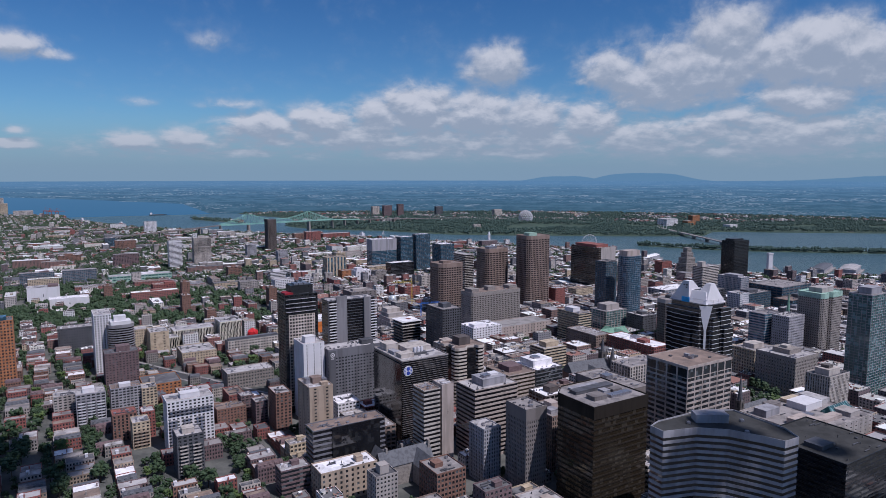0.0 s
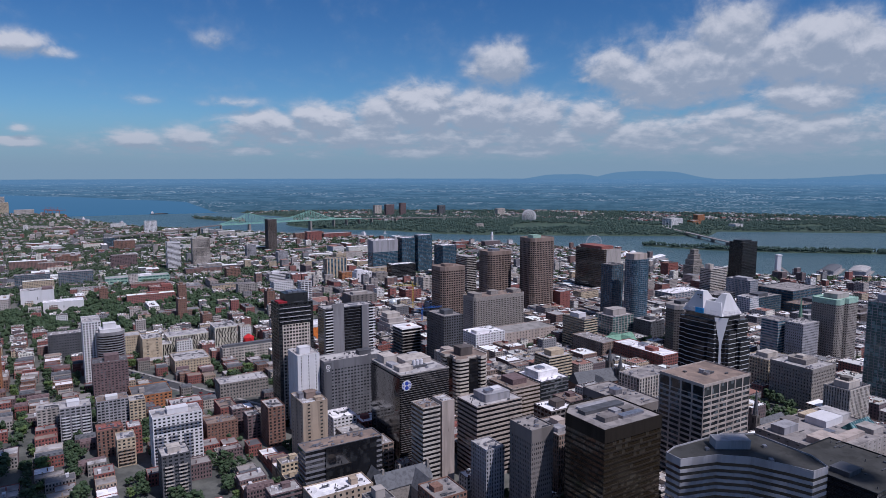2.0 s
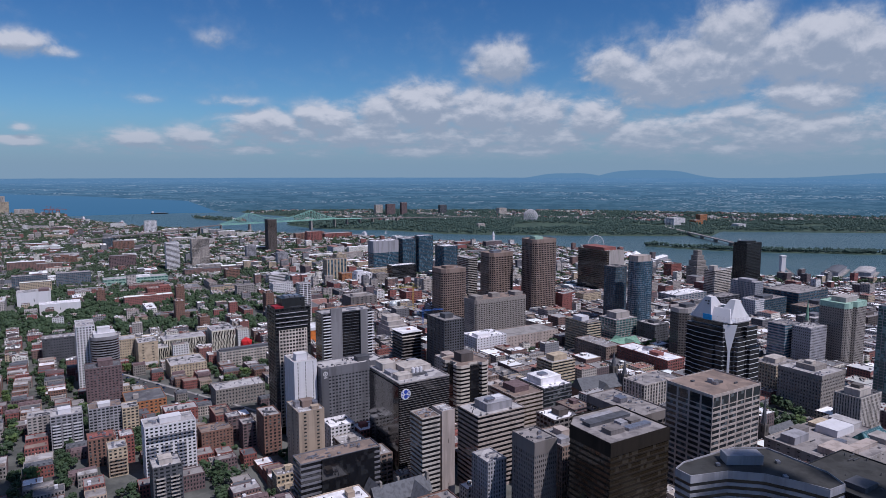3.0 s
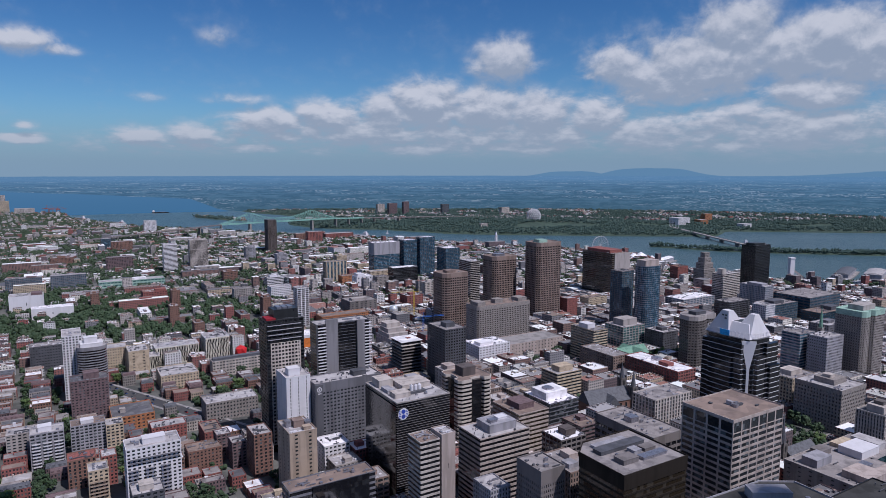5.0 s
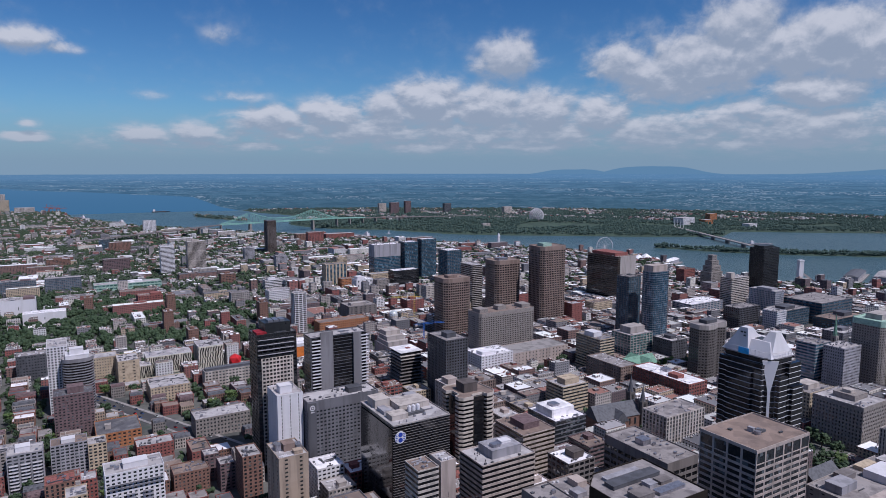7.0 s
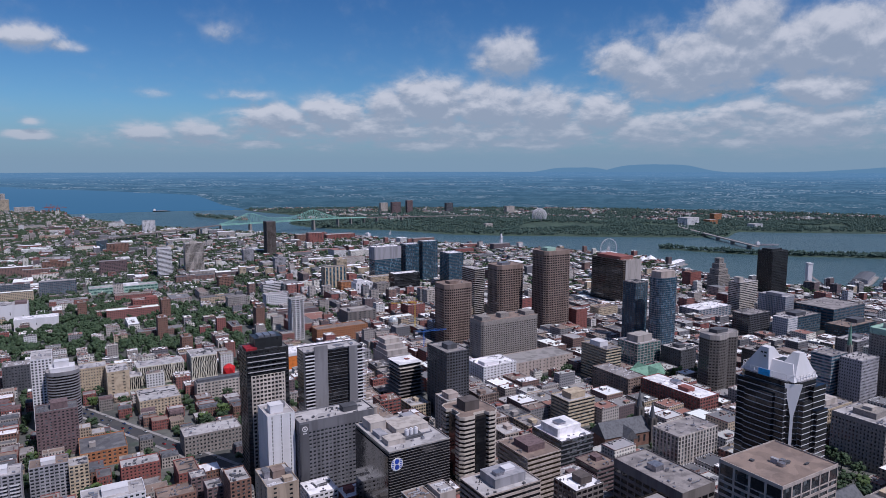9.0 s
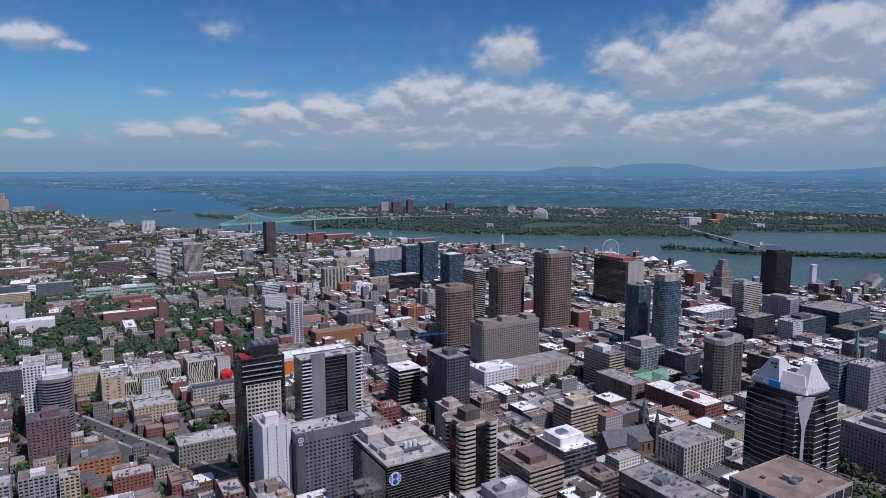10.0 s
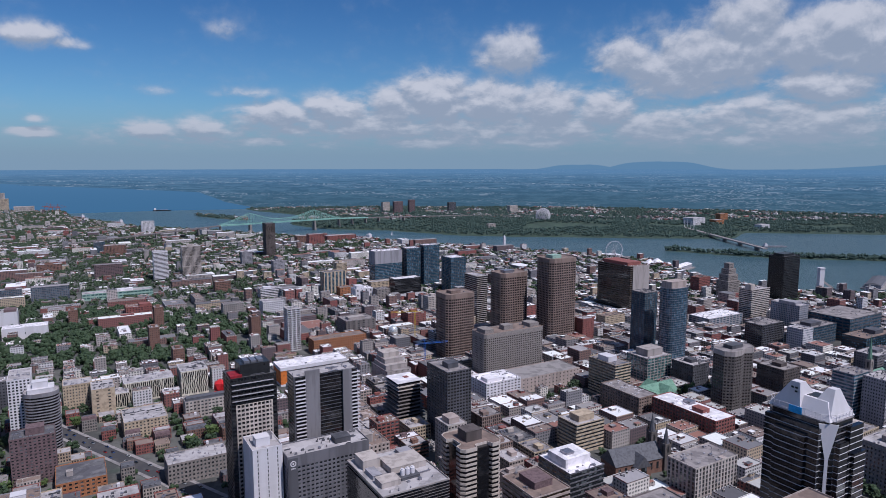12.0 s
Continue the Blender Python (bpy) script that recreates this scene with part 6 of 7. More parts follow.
# ---- harbour: conveyor tower, piers, sheds, boats ----
cv = thing("conveyor_tower", 852, 1726, 3, 10, "tall white conveyor tower on the quay", "tower")
bm = bmesh.new()
add_box(bm, -6, 6, -5, 5, 0, 62)
add_box(bm, -7, 7, -6, 6, 62, 65)
part("shaft", bm, M["white"], cv)
bm = bmesh.new()
add_bar(bm, (4, 0, 34), (38, -30, 2), 3.0)
part("ramp", bm, M["pale"], cv)
for x, y, w, d2, hh, mt in ((1010, 1815, 34, 150, 12, "slate"), (1080, 1800, 40, 120, 14, "gravel_w"), (1180, 1760, 50, 120, 12, "slate"), (600, 2060, 26, 120, 12, "membrane"), (470, 2330, 60, 18, 14, "membrane"), (300, 2380, 80, 16, 10, "white")):
    q = thing("pier_shed", x, y, 1, -38, "long harbour shed on a pier", "shed", "pier sheds")
    bm = bmesh.new()
    add_box(bm, -8, w + 8, -8, d2 + 8, -4, 2.5)
    part("quay", bm, M["paving"], q)
    bm = bmesh.new()
    add_box(bm, 0, w, 0, d2, 2.5, hh)
    part("wall", bm, M["grey"], q)
    bm = bmesh.new()
    add_prism(bm, [(-1, -1), (w + 1, -1), (w + 1, d2 + 1), (-1, d2 + 1)], hh, hh + 4, [(w * .35, 2), (w * .65, 2), (w * .65, d2 - 2), (w * .35, d2 - 2)])
    part("roof", bm, M[mt], q)


def ship(x, y, length, rz, hull, label):
    s = thing("ship", x, y, 0, rz, label, "ship")
    bm = bmesh.new()
    wv = length * 0.075
    ringl = [(-length / 2, -wv), (length * .36, -wv), (length / 2, 0), (length * .36, wv), (-length / 2, wv)]
    add_prism(bm, [(a * .97, c * .85) for a, c in ringl], -1, length * 0.045, ringl)
    part("hull", bm, M[hull], s)
    bm = bmesh.new()
    add_box(bm, -length * .45, -length * .32, -wv * .8, wv * .8, length * .045, length * .13)
    add_box(bm, -length * .42, -length * .36, -wv * .4, wv * .4, length * .13, length * .17)
    part("bridge_house", bm, M["white"], s)
    bm = bmesh.new()
    for k in range(5):
        add_box(bm, -length * .25 + k * length * .12, -length * .16 + k * length * .12, -wv * .7, wv * .7, length * .045, length * .062)
    part("hatches", bm, M["grey"], s)


ship(-1990, 4460, 110, 20, "black", "dark cargo ship lying in the river")
ship(-2219, 3890, 120, 150, "brick", "red ship moored by the docks")
ship(-1830, 3575, 120, 150, "brick", "red ship moored by the docks")
ship(-430, 2905, 140, 150, "brick", "red freighter moored at the quay")
sb = thing("sailing_boat", -303, 3020, 0, 0, "small white sailing boat on the river", "boat")
bm = bmesh.new()
add_prism(bm, [(-6, -1.5), (3, -1.8), (7, 0), (3, 1.8), (-6, 1.5)], -0.4, 1.5)
part("hull", bm, M["white"], sb)
bm = bmesh.new()
add_prism(bm, [(-5, -0.2), (2, -0.2), (2, 0.2), (-5, 0.2)], 2, 20, [(1.6, -0.1), (2, -0.1), (2, 0.1), (1.6, 0.1)])
part("sail", bm, M["white"], sb)
for x, y, w, d2, hh, mt in ((-3020, 4330, 50, 40, 112, "pale"), (-3075, 4300, 60, 34, 86, "concrete"), (-2950, 4260, 52, 40, 78, "cream"), (-2800, 4180, 110, 40, 34, "pale"), (-520, 2700, 120, 40, 22, "brick"), (-560, 2560, 60, 30, 42, "brick"), (-620, 2620, 50, 30, 30, "brick_b"),
                          (300, 4250, 60, 30, 45, "pale"), (-420, 4250, 60, 26, 70, "brick_p"), (-330, 4300, 40, 26, 78, "brick_p"), (-500, 4310, 50, 26, 62, "pale"), (-80, 4350, 50, 26, 60, "grey_d"), (1150, 3450, 90, 60, 34, "white"), (1420, 3300, 60, 40, 18, "white"), (1380, 3700, 60, 30, 40, "brick_o"), (1290, 3520, 60, 40, 20, "brick_o"), (130, 3260, 40, 20, 18, "pale")):
    building("distant_block", f"distant {M[mt].name.replace('_', ' ')} building near the water", "building", x, y, w, d2, max(elev(x, y), 1), max(elev(x, y), 1) + hh, GRID, wall=mt, storey=4, bay=6, win=0.6, sill=0.4, head=0.85, roof="gravel_w", units=0, group="distant blocks")

ship(1177, 2645, 95, 5, "grey", "pale barge moving along the far channel")
for x, y, r in ((560, 2110, 16), (590, 2135, 18), (620, 2120, 15)):
    tn = thing("tent", x, y, max(3, elev(x, y)), 0, "white peaked tent by the old harbour", "tent", "harbour tents")
    bm = bmesh.new()
    add_prism(bm, [(r * math.cos(q), r * math.sin(q)) for q in np.linspace(0, 6.283, 17)[:-1]], 0, 7)
    part("wall", bm, M["white"], tn)
    bm = bmesh.new()
    add_prism(bm, [(r * 1.05 * math.cos(q), r * 1.05 * math.sin(q)) for q in np.linspace(0, 6.283, 17)[:-1]], 7, 18, [(1.2 * math.cos(q), 1.2 * math.sin(q)) for q in np.linspace(0, 6.283, 17)[:-1]])
    part("canopy", bm, M["membrane"], tn)

# red ship-to-shore cranes on the docks
for qx, qy in ((-2610, 4210), (-2550, 4160), (-2480, 4120)):
    c = thing("gantry_crane", qx, qy, elev(qx, qy), 35, "dull red steel dock crane on the quay", "crane", "dock cranes")
    for lx in (-9, 9):
        for ly in (-9, 9):
            bm = bmesh.new()
            add_bar(bm, (lx, ly, 0), (lx, ly, 34), 1.2)
            part("leg", bm, M["brick"], c)
    bm = bmesh.new()
    add_box(bm, -11, 11, -11, 11, 32, 35)
    part("platform", bm, M["brick"], c)
    bm = bmesh.new()
    add_bar(bm, (-24, 0, 36), (48, 0, 37), 1.4)
    part("boom", bm, M["brick"], c)
    bm = bmesh.new()
    add_bar(bm, (0, 0, 35), (0, 0, 56), 1.1)
    add_bar(bm, (0, 0, 56), (44, 0, 37), 0.5)
    part("mast", bm, M["brick"], c)

# ---- trees ----


def crown_mesh(name, seed, clumps, loose, material, r=1.0):
    rng = random.Random(seed)
    verts, faces = [], []
    bm = bmesh.new()
    bmesh.ops.create_icosphere(bm, subdivisions=1, radius=1.0)
    base = [v.co.copy() for v in bm.verts]
    tri = [[v.index for v in f.verts] for f in bm.faces]
    bm.free()
    for _ in range(clumps):
        a, e = rng.uniform(0, 6.283), rng.uniform(-0.5, 1.0)
        q = rng.uniform(0.35, 0.85)
        c = Vector((math.cos(a) * q, math.sin(a) * q, e * 0.75)) * r
        s = rng.uniform(0.22, 0.42) * r
        k = len(verts)
        verts += [tuple(c + Vector((p.x, p.y, p.z * 0.8)) * s * rng.uniform(0.7, 1.25)) for p in base]
        faces += [[i + k for i in t] for t in tri]
    for _ in range(loose):
        a, e, q = rng.uniform(0, 6.283), rng.uniform(-0.6, 1.0), rng.uniform(0.8, 1.15)
        c = Vector((math.cos(a) * q * math.cos(e), math.sin(a) * q * math.cos(e), math.sin(e) * q * 0.9)) * r
        n = Vector((rng.gauss(0, 1), rng.gauss(0, 1), rng.gauss(0, 1))).normalized()
        s = n.orthogonal().normalized() * 0.13 * r
        t = n.cross(s)
        k = len(verts)
        verts += [tuple(c + p) for p in (s, t, -s, -t)]
        faces.append([k, k + 1, k + 2, k + 3])
    me = bpy.data.meshes.new(name)
    me.from_pydata(verts, [], faces)
    me.materials.append(material)
    return me


def trunk_mesh():
    bm = bmesh.new()
    ring = lambda r: [(r * math.cos(a), r * math.sin(a)) for a in (0, 1.05, 2.1, 3.14, 4.19, 5.24)]
    add_prism(bm, ring(0.07), 0, 0.75, ring(0.04))
    for a in range(4):
        add_bar(bm, (0, 0, 0.5), (0.35 * math.cos(a * 1.6), 0.35 * math.sin(a * 1.6), 0.95), 0.02)
    return mesh_of("trunk", bm, M["bark"])


TRUNK = trunk_mesh()
CROWNS = [crown_mesh("crown", s, 26, 90, M["leaf_b" if s == 3 else "leaf"]) for s in range(4)]


def tree(x, y, r, rng, z=None):
    t = thing("tree", x, y, elev(x, y) - 0.3 if z is None else z, rng.uniform(0, 360), "leafy green street tree between the houses", "tree", "street trees")
    tr = place("trunk", TRUNK, t)
    tr.scale = (r * 1.1, r * 1.1, r * 1.3)
    cr = place("crown", CROWNS[rng.choice((0, 1, 2, 3, 0, 1, 2))], t, 0, 0, r * 1.35)
    cr.scale = (r, r, r * rng.uniform(0.85, 1.15))
    return t


def woods(name, label, spots, seed, clumps=5, leaf="leaf", fine=False):
    """Many far trees in one mesh: spots of x, y, z, r."""
    base = np.array([(1, 0, 0), (0, 1, 0), (-1, 0, 0), (0, -1, 0), (0, 0, 1), (0, 0, -1)], float)
    tri = np.array([(0, 1, 4), (1, 2, 4), (2, 3, 4), (3, 0, 4), (1, 0, 5), (2, 1, 5), (3, 2, 5), (0, 3, 5)])
    if fine:
        bm = bmesh.new()
        bmesh.ops.create_icosphere(bm, subdivisions=1, radius=1.0)
        base = np.array([v.co[:] for v in bm.verts])
        tri = np.array([[v.index for v in f.verts] for f in bm.faces])
        bm.free()
    nv = len(base)
    nr = np.random.RandomState(seed)
    verts, faces, k = [], [], 0
    for x, y, z, r in spots:
        for c in range(clumps):
            o = np.array([x, y, z + r * 0.9]) + nr.uniform(-1, 1, 3) * r * (0.6, 0.6, 0.45)
            verts.append(base * (nr.uniform(0.7, 1.25, (nv, 1)) * r * nr.uniform(0.38, 0.66)) + o)
            faces.append(tri + k)
            k += nv
    me = bpy.data.meshes.new(name)
    me.from_pydata(np.concatenate(verts).tolist(), [], np.concatenate(faces).tolist())
    me.materials.append(M[leaf])
    return tagged(new(name, me), label, "trees", kind="stuff")


# ---- houses and smaller blocks along the street grid ----
def world_xy(a, b):
    p = EX * a + EY * b
    return p.x, p.y


def house_meshes(w, d, floors, wall):
    key = ("house", w, d, floors, wall)
    if key not in CACHE:
        bm = bmesh.new()
        h = floors * 3.1
        for i in range(floors):
            for q in storey_boxes(w, d, 3.1, 2.3, 0.52, 0.8, 2.6, 0.3):
                add_box(bm, q[0], q[1], q[2], q[3], q[4] + i * 3.1 + 2, q[5] + i * 3.1 + 2)
        for q in ring_boxes(0, w, 0, d, 0, 2, 0.3):
            add_box(bm, *q)
        for q in ring_boxes(-0.06, w + 0.06, -0.06, d + 0.06, h + 2, h + 2.7, 0.3):
            add_box(bm, *q)
        CACHE[key] = mesh_of("wall", bm, M[wall])
    return CACHE[key]


def house(a, b, w, d, floors, wall, roof, label, rng):
    x, y = world_xy(a, b)
    cx, cy = world_xy(a + w / 2, b + d / 2)
    h = thing("row_house", x, y, elev(cx, cy) - 2.0, GRID, label, "house", "row houses")
    place("wall", house_meshes(w, d, floors, wall), h)
    top = floors * 3.1 + 2
    place("glazing", boxes_mesh(("house_glazing", w, d, floors), M["glass"], lambda: [(0.25, w - 0.25, 0.25, d - 0.25, 0, top - 0.2)]), h)
    place("roof", boxes_mesh(("house_roof", w, d, floors, roof), M[roof], lambda: [(0.3, w - 0.3, 0.3, d - 0.3, top - 0.2, top + 0.1)]), h)
    me = boxes_mesh(("chimney", wall), M[wall], lambda: [(0, 0.8, 0, 1.4, 0, 1.9), (-0.1, 0.9, -0.1, 1.5, 1.9, 2.1)])
    place("chimney", me, h, rng.uniform(0.5, w - 1.5), rng.uniform(0.5, d - 2), top + 0.1)
    kind = rng.random()
    if kind < 0.30:
        key = ("mansard", w, roof)
        if key not in CACHE:
            bm = bmesh.new()
            add_prism(bm, [(-0.2, -0.2), (w + 0.2, -0.2), (w + 0.2, 4.5), (-0.2, 4.5)], 0, 3.0, [(0.3, 1.2), (w - 0.3, 1.2), (w - 0.3, 4.3), (0.3, 4.3)])
            for k in range(int(w / 4)):
                add_box(bm, 1.2 + k * 4, 2.7 + k * 4, 0.0, 2.6, 0.2, 2.1)
                gable(bm, 1.0 + k * 4, 2.9 + k * 4, -0.2, 2.6, 2.1, 2.7)
            CACHE[key] = mesh_of("mansard", bm, M["slate" if roof in ("gravel", "tar", "membrane") else "brick_p"])
        place("mansard", CACHE[key], h, 0, 0, top + 0.7)
    elif kind < 0.60:
        q = round(w * 0.45)
        place("rear_wing", boxes_mesh(("rear_wing", q, floors, wall), M[wall], lambda: [(0, q, 0, 5.0, 0, floors * 3.1 - 1.5), (-0.1, q + 0.1, 4.7, 5.1, floors * 3.1 - 1.5, floors * 3.1 - 1.0)]), h, rng.choice((0.3, w - q - 0.3)), d, 0)
    if rng.random() < 0.25:
        me = boxes_mesh(("stair_hut", wall), M["white"], lambda: [(0, 2.2, 0, 3.0, 0, 2.3), (-0.1, 2.3, -0.1, 3.1, 2.3, 2.45)])
        place("stair_hut", me, h, rng.uniform(1, w - 3.5), rng.uniform(2, d - 4.5), top + 0.1)
    return h


HOUSE_WALLS = {"brick": "red brick", "brick_b": "brown brick", "stone": "grey stone", "brick_p": "plum brick", "beige": "beige brick", "pale": "pale stone", "concrete": "grey rendered"}
ROOFS = {"gravel": "grey gravel", "gravel_w": "pale gravel", "tar": "black tar", "gravel_b": "brown gravel", "membrane": "white membrane"}
ROOF_PICK = ["gravel"] * 4 + ["gravel_w"] * 3 + ["tar"] * 2 + ["gravel_b"] * 2 + ["membrane"]
rng = random.Random(11)
FAR_BOX, WOOD = [], []          # far blocks: a, b, w, d, h, z; far trees
count = dict(house=0, tree=0, mid=0, fill=0)


def seen(x, y, m=0.0):
    return abs(x) < 0.70 * (y + 40) + m


def is_downtown(x, y):
    return x > -125 - 0.03 * (y - 500) and y < 1500


def on_land(x, y):
    return y < np.interp(x, NEAR_X, NEAR_Y) - 25 and elev(x, y) > 2.5


def green(x, y, r, anyway=False):
    """A tree: its own thing near the camera, part of the far trees further off."""
    a, b = grid_ab(x, y)
    if not seen(x, y, 10) or y < 400 or not on_land(x, y) or not anyway and not free(a - r * .35, a + r * .35, b - r * .35, b + r * .35):
        return
    if y < 820 and count["tree"] < 200:
        tree(x, y, r, rng)
        count["tree"] += 1
    else:
        WOOD.append((x, y, elev(x, y), r))


# long slabs, schools and sheds among the small houses
rb = random.Random(77)
BIG = []
for _ in range(900):
    y = rb.uniform(1150, 3300)
    x = rb.uniform(-0.70 * y, 0.1 * y)
    if len(BIG) >= 150 or not on_land(x, y) or y > np.interp(x, NEAR_X, NEAR_Y) - 120:
        continue
    a, b = grid_ab(x, y)
    d, w = rb.choice(((18, 60), (60, 18), (16, 44), (70, 24), (30, 40), (90, 22), (40, 55)))
    if free(a - 4, a + d + 4, b - 4, b + w + 4):
        claim(a - 3, a + d + 3, b - 3, b + w + 3)
        BIG.append((a, b, d, w, rb.choice((8, 10, 12, 14, 16, 22)), elev(x, y)))


def lot(a, b, d, w):
    """One building on the plot from a, b: d along the cross street, w along the street."""
    x, y = world_xy(a + d / 2, b + w / 2)
    if not free(a + 0.1, a + d - 0.1, b + 0.1, b + w - 0.1) or not seen(x, y, 30) or y < 400 or not on_land(x, y):
        return False
    z = elev(x, y)
    park = -780 < x < -250 and 1060 + 0.1 * (x + 500) < y < 1400
    if not park:
        claim(a, a + d, b, b + w)
    if park and rng.random() < 0.66:
        for _ in range(4):
            green(x + rng.uniform(-12, 12), y + rng.uniform(-10, 10), rng.uniform(4.5, 7.5))
        return True
    leafy = 0.0 if x > -420 + 0.10 * (y - 1400) or y < 900 else min(0.62, 0.30 + (y - 900) / 2200)
    leafy *= 0.55 + 0.9 * (0.5 + noise.noise(Vector((x * 0.006, y * 0.006, 9.0))))
    if y > 1500 and not park:
        leafy = max(leafy, 0.30)
    if x < -0.38 * y and y > 1200:
        leafy = min(0.8, leafy * 1.35)
    if rng.random() < leafy:
        for _ in range(3):
            green(x + rng.uniform(-9, 9), y + rng.uniform(-8, 8), rng.uniform(3.8, 6.8), True)
        return True
    if is_downtown(x, y):
        if y < 1050 and count["mid"] < 104:
            wall, roof = rng.choice(("stone", "brick_b", "concrete", "pale", "tan", "brick_p", "grey", "brown", "brick", "cream")), rng.choice(ROOF_PICK)
            px, py = world_xy(a, b)
            style = rng.choice(((3.2, 0.64, 0.3, 0.88), (99, 1.0, 0.45, 1.0), (2.4, 0.55, 0.15, 0.92), (4.5, 0.78, 0.32, 0.9), (3.6, 0.5, 0.3, 0.82)))
            building("city_block", f"{M[wall].name.replace('_', ' ')} city building with a {ROOFS[roof]} roof", "city building", px, py, d, w - 0.5, z, z + rng.choice((9, 12, 14, 17, 20, 25)), GRID,
                     wall=wall, bay=style[0], win=style[1], sill=style[2], head=style[3], roof=roof, units=rng.choice((2, 3, 4)), penthouse=[(d * rng.uniform(.15, .5), w * rng.uniform(.15, .5), d * 0.28, w * 0.28, 3.2, wall)], group="city blocks")
            count["mid"] += 1
            return True
    elif y < 860 and count["house"] < 270:
        wall, roof = rng.choice(["brick", "brick", "brick_b", "brick_p"] + list(HOUSE_WALLS)), rng.choice(ROOF_PICK)
        house(a, b, d, w - 0.4, rng.choice((2, 3, 3, 3, 4)), wall, roof, f"{HOUSE_WALLS[wall]} row house with a {ROOFS[roof]} flat roof", rng)
        count["house"] += 1
        return True
    h = rng.choice((7, 9, 10, 12, 14)) + (3 if x > -400 else 0) if y < 1300 else rng.choice((6, 7, 8, 9, 10))
    if rng.random() < (0.13 if x > -500 and y < 1900 else 0.025):
        h = rng.uniform(16, 28)
    FAR_BOX.append((a, b, d, w - 0.5, h, z))
    return True


# a street with kerbs and parked cars, crossing the grid aslant
S0, S1 = Vector((-470, 862)), Vector((-188, 678))
SU = (S1 - S0).normalized()
SN = Vector((-SU.y, SU.x))
SL = (S1 - S0).length


def along(s, off):
    p = S0 + SU * s + SN * off
    return p.x, p.y


for k in range(int(SL / 7)):
    ca, cb = grid_ab(*along(k * 7, 0))
    claim(ca - 8, ca + 8, cb - 8, cb + 8)


def road_strip(name, label, a0, a1, lift, material, category, kind="structure", step=12.0):
    """A ribbon of ground along the street, following the slope."""
    verts, faces, k = [], [], int(SL / step)
    for j in range(k + 1):
        for a in (a0, a1):
            z = elev(*along(j * step, 0))
            verts += [(*along(j * step, a), z + lift), (*along(j * step, a), z + lift - 1.2)]
    for j in range(k):
        q = j * 4
        faces += [(q, q + 2, q + 6, q + 4), (q, q + 4, q + 5, q + 1), (q + 2, q + 3, q + 7, q + 6)]
    me = bpy.data.meshes.new(name)
    me.from_pydata(verts, [], faces)
    me.materials.append(M[material])
    return tagged(new(name, me), label, category, kind=kind)


road_strip("road", "grey asphalt street between the blocks", -7, 7, 0.25, "asphalt", "road")
road_strip("pavement", "pale concrete pavement beside the street", -10.5, -7, 0.40, "paving", "pavement")
road_strip("pavement", "pale concrete pavement beside the street", 7, 10.5, 0.40, "paving", "pavement")
CAR_PAINT = {"white": mat("white_car_paint", (0.75, 0.75, 0.75), 0.25), "black": mat("black_car_paint", (0.02, 0.02, 0.022), 0.2), "red": mat("red_car_paint", (0.45, 0.02, 0.02), 0.25), "silver": mat("silver_car_paint", (0.45, 0.46, 0.48), 0.3, metal=0.5), "blue": mat("blue_car_paint", (0.04, 0.08, 0.22), 0.25)}
TYRE = mat("rubber", (0.02, 0.02, 0.02), 0.9)


def car_body(paint):
    bm = bmesh.new()
    side = [(-2.2, 0.35), (2.2, 0.35), (2.25, 0.8), (1.3, 0.95), (-1.9, 0.98), (-2.25, 0.85)]
    lo = [bm.verts.new((x, -0.88, z)) for x, z in side]
    hi = [bm.verts.new((x, 0.88, z)) for x, z in side]
    bm.faces.new(lo)
    bm.faces.new(hi[::-1])
    for i in range(6):
        bm.faces.new([lo[i], lo[(i + 1) % 6], hi[(i + 1) % 6], hi[i]])
    return mesh_of("body", bm, CAR_PAINT[paint])


def car_cabin():
    bm = bmesh.new()
    add_prism(bm, [(-1.8, -0.8), (1.2, -0.8), (1.2, 0.8), (-1.8, 0.8)], 0.95, 1.45, [(-1.3, -0.65), (0.5, -0.65), (0.5, 0.65), (-1.3, 0.65)])
    return mesh_of("cabin", bm, M["glass_k"])


def wheel_mesh():
    bm = bmesh.new()
    ring = [(0.33 * math.cos(t), 0.33 * math.sin(t)) for t in np.linspace(0, 6.283, 11)[:-1]]
    lo = [bm.verts.new((x, -0.1, z)) for x, z in ring]
    hi = [bm.verts.new((x, 0.1, z)) for x, z in ring]
    bm.faces.new(lo)
    bm.faces.new(hi[::-1])
    for i in range(10):
        bm.faces.new([lo[i], lo[(i + 1) % 10], hi[(i + 1) % 10], hi[i]])
    return mesh_of("wheel", bm, TYRE)


BODY, CABIN, WHEEL = {p: car_body(p) for p in CAR_PAINT}, car_cabin(), wheel_mesh()


def car(a, b, turn, paint):
    x, y = along(b, a)
    c = thing("car", x, y, elev(*along(b, 0)) + 0.26, math.degrees(math.atan2(SU.y, SU.x)) + turn, f"{paint} car standing on the street", "car", "cars on the street")
    place("body", BODY[paint], c)
    place("cabin", CABIN, c)
    for wx in (-1.4, 1.4):
        for wy in (-0.82, 0.82):
            place("wheel", WHEEL, c, wx, wy, 0.33)


for k in range(30):
    car((-5.8, 5.8, -2.0, 2.0)[k % 4], 20 + k * 9.6 + rng.uniform(-2, 2), rng.choice((0, 180)), rng.choice(list(CAR_PAINT)))


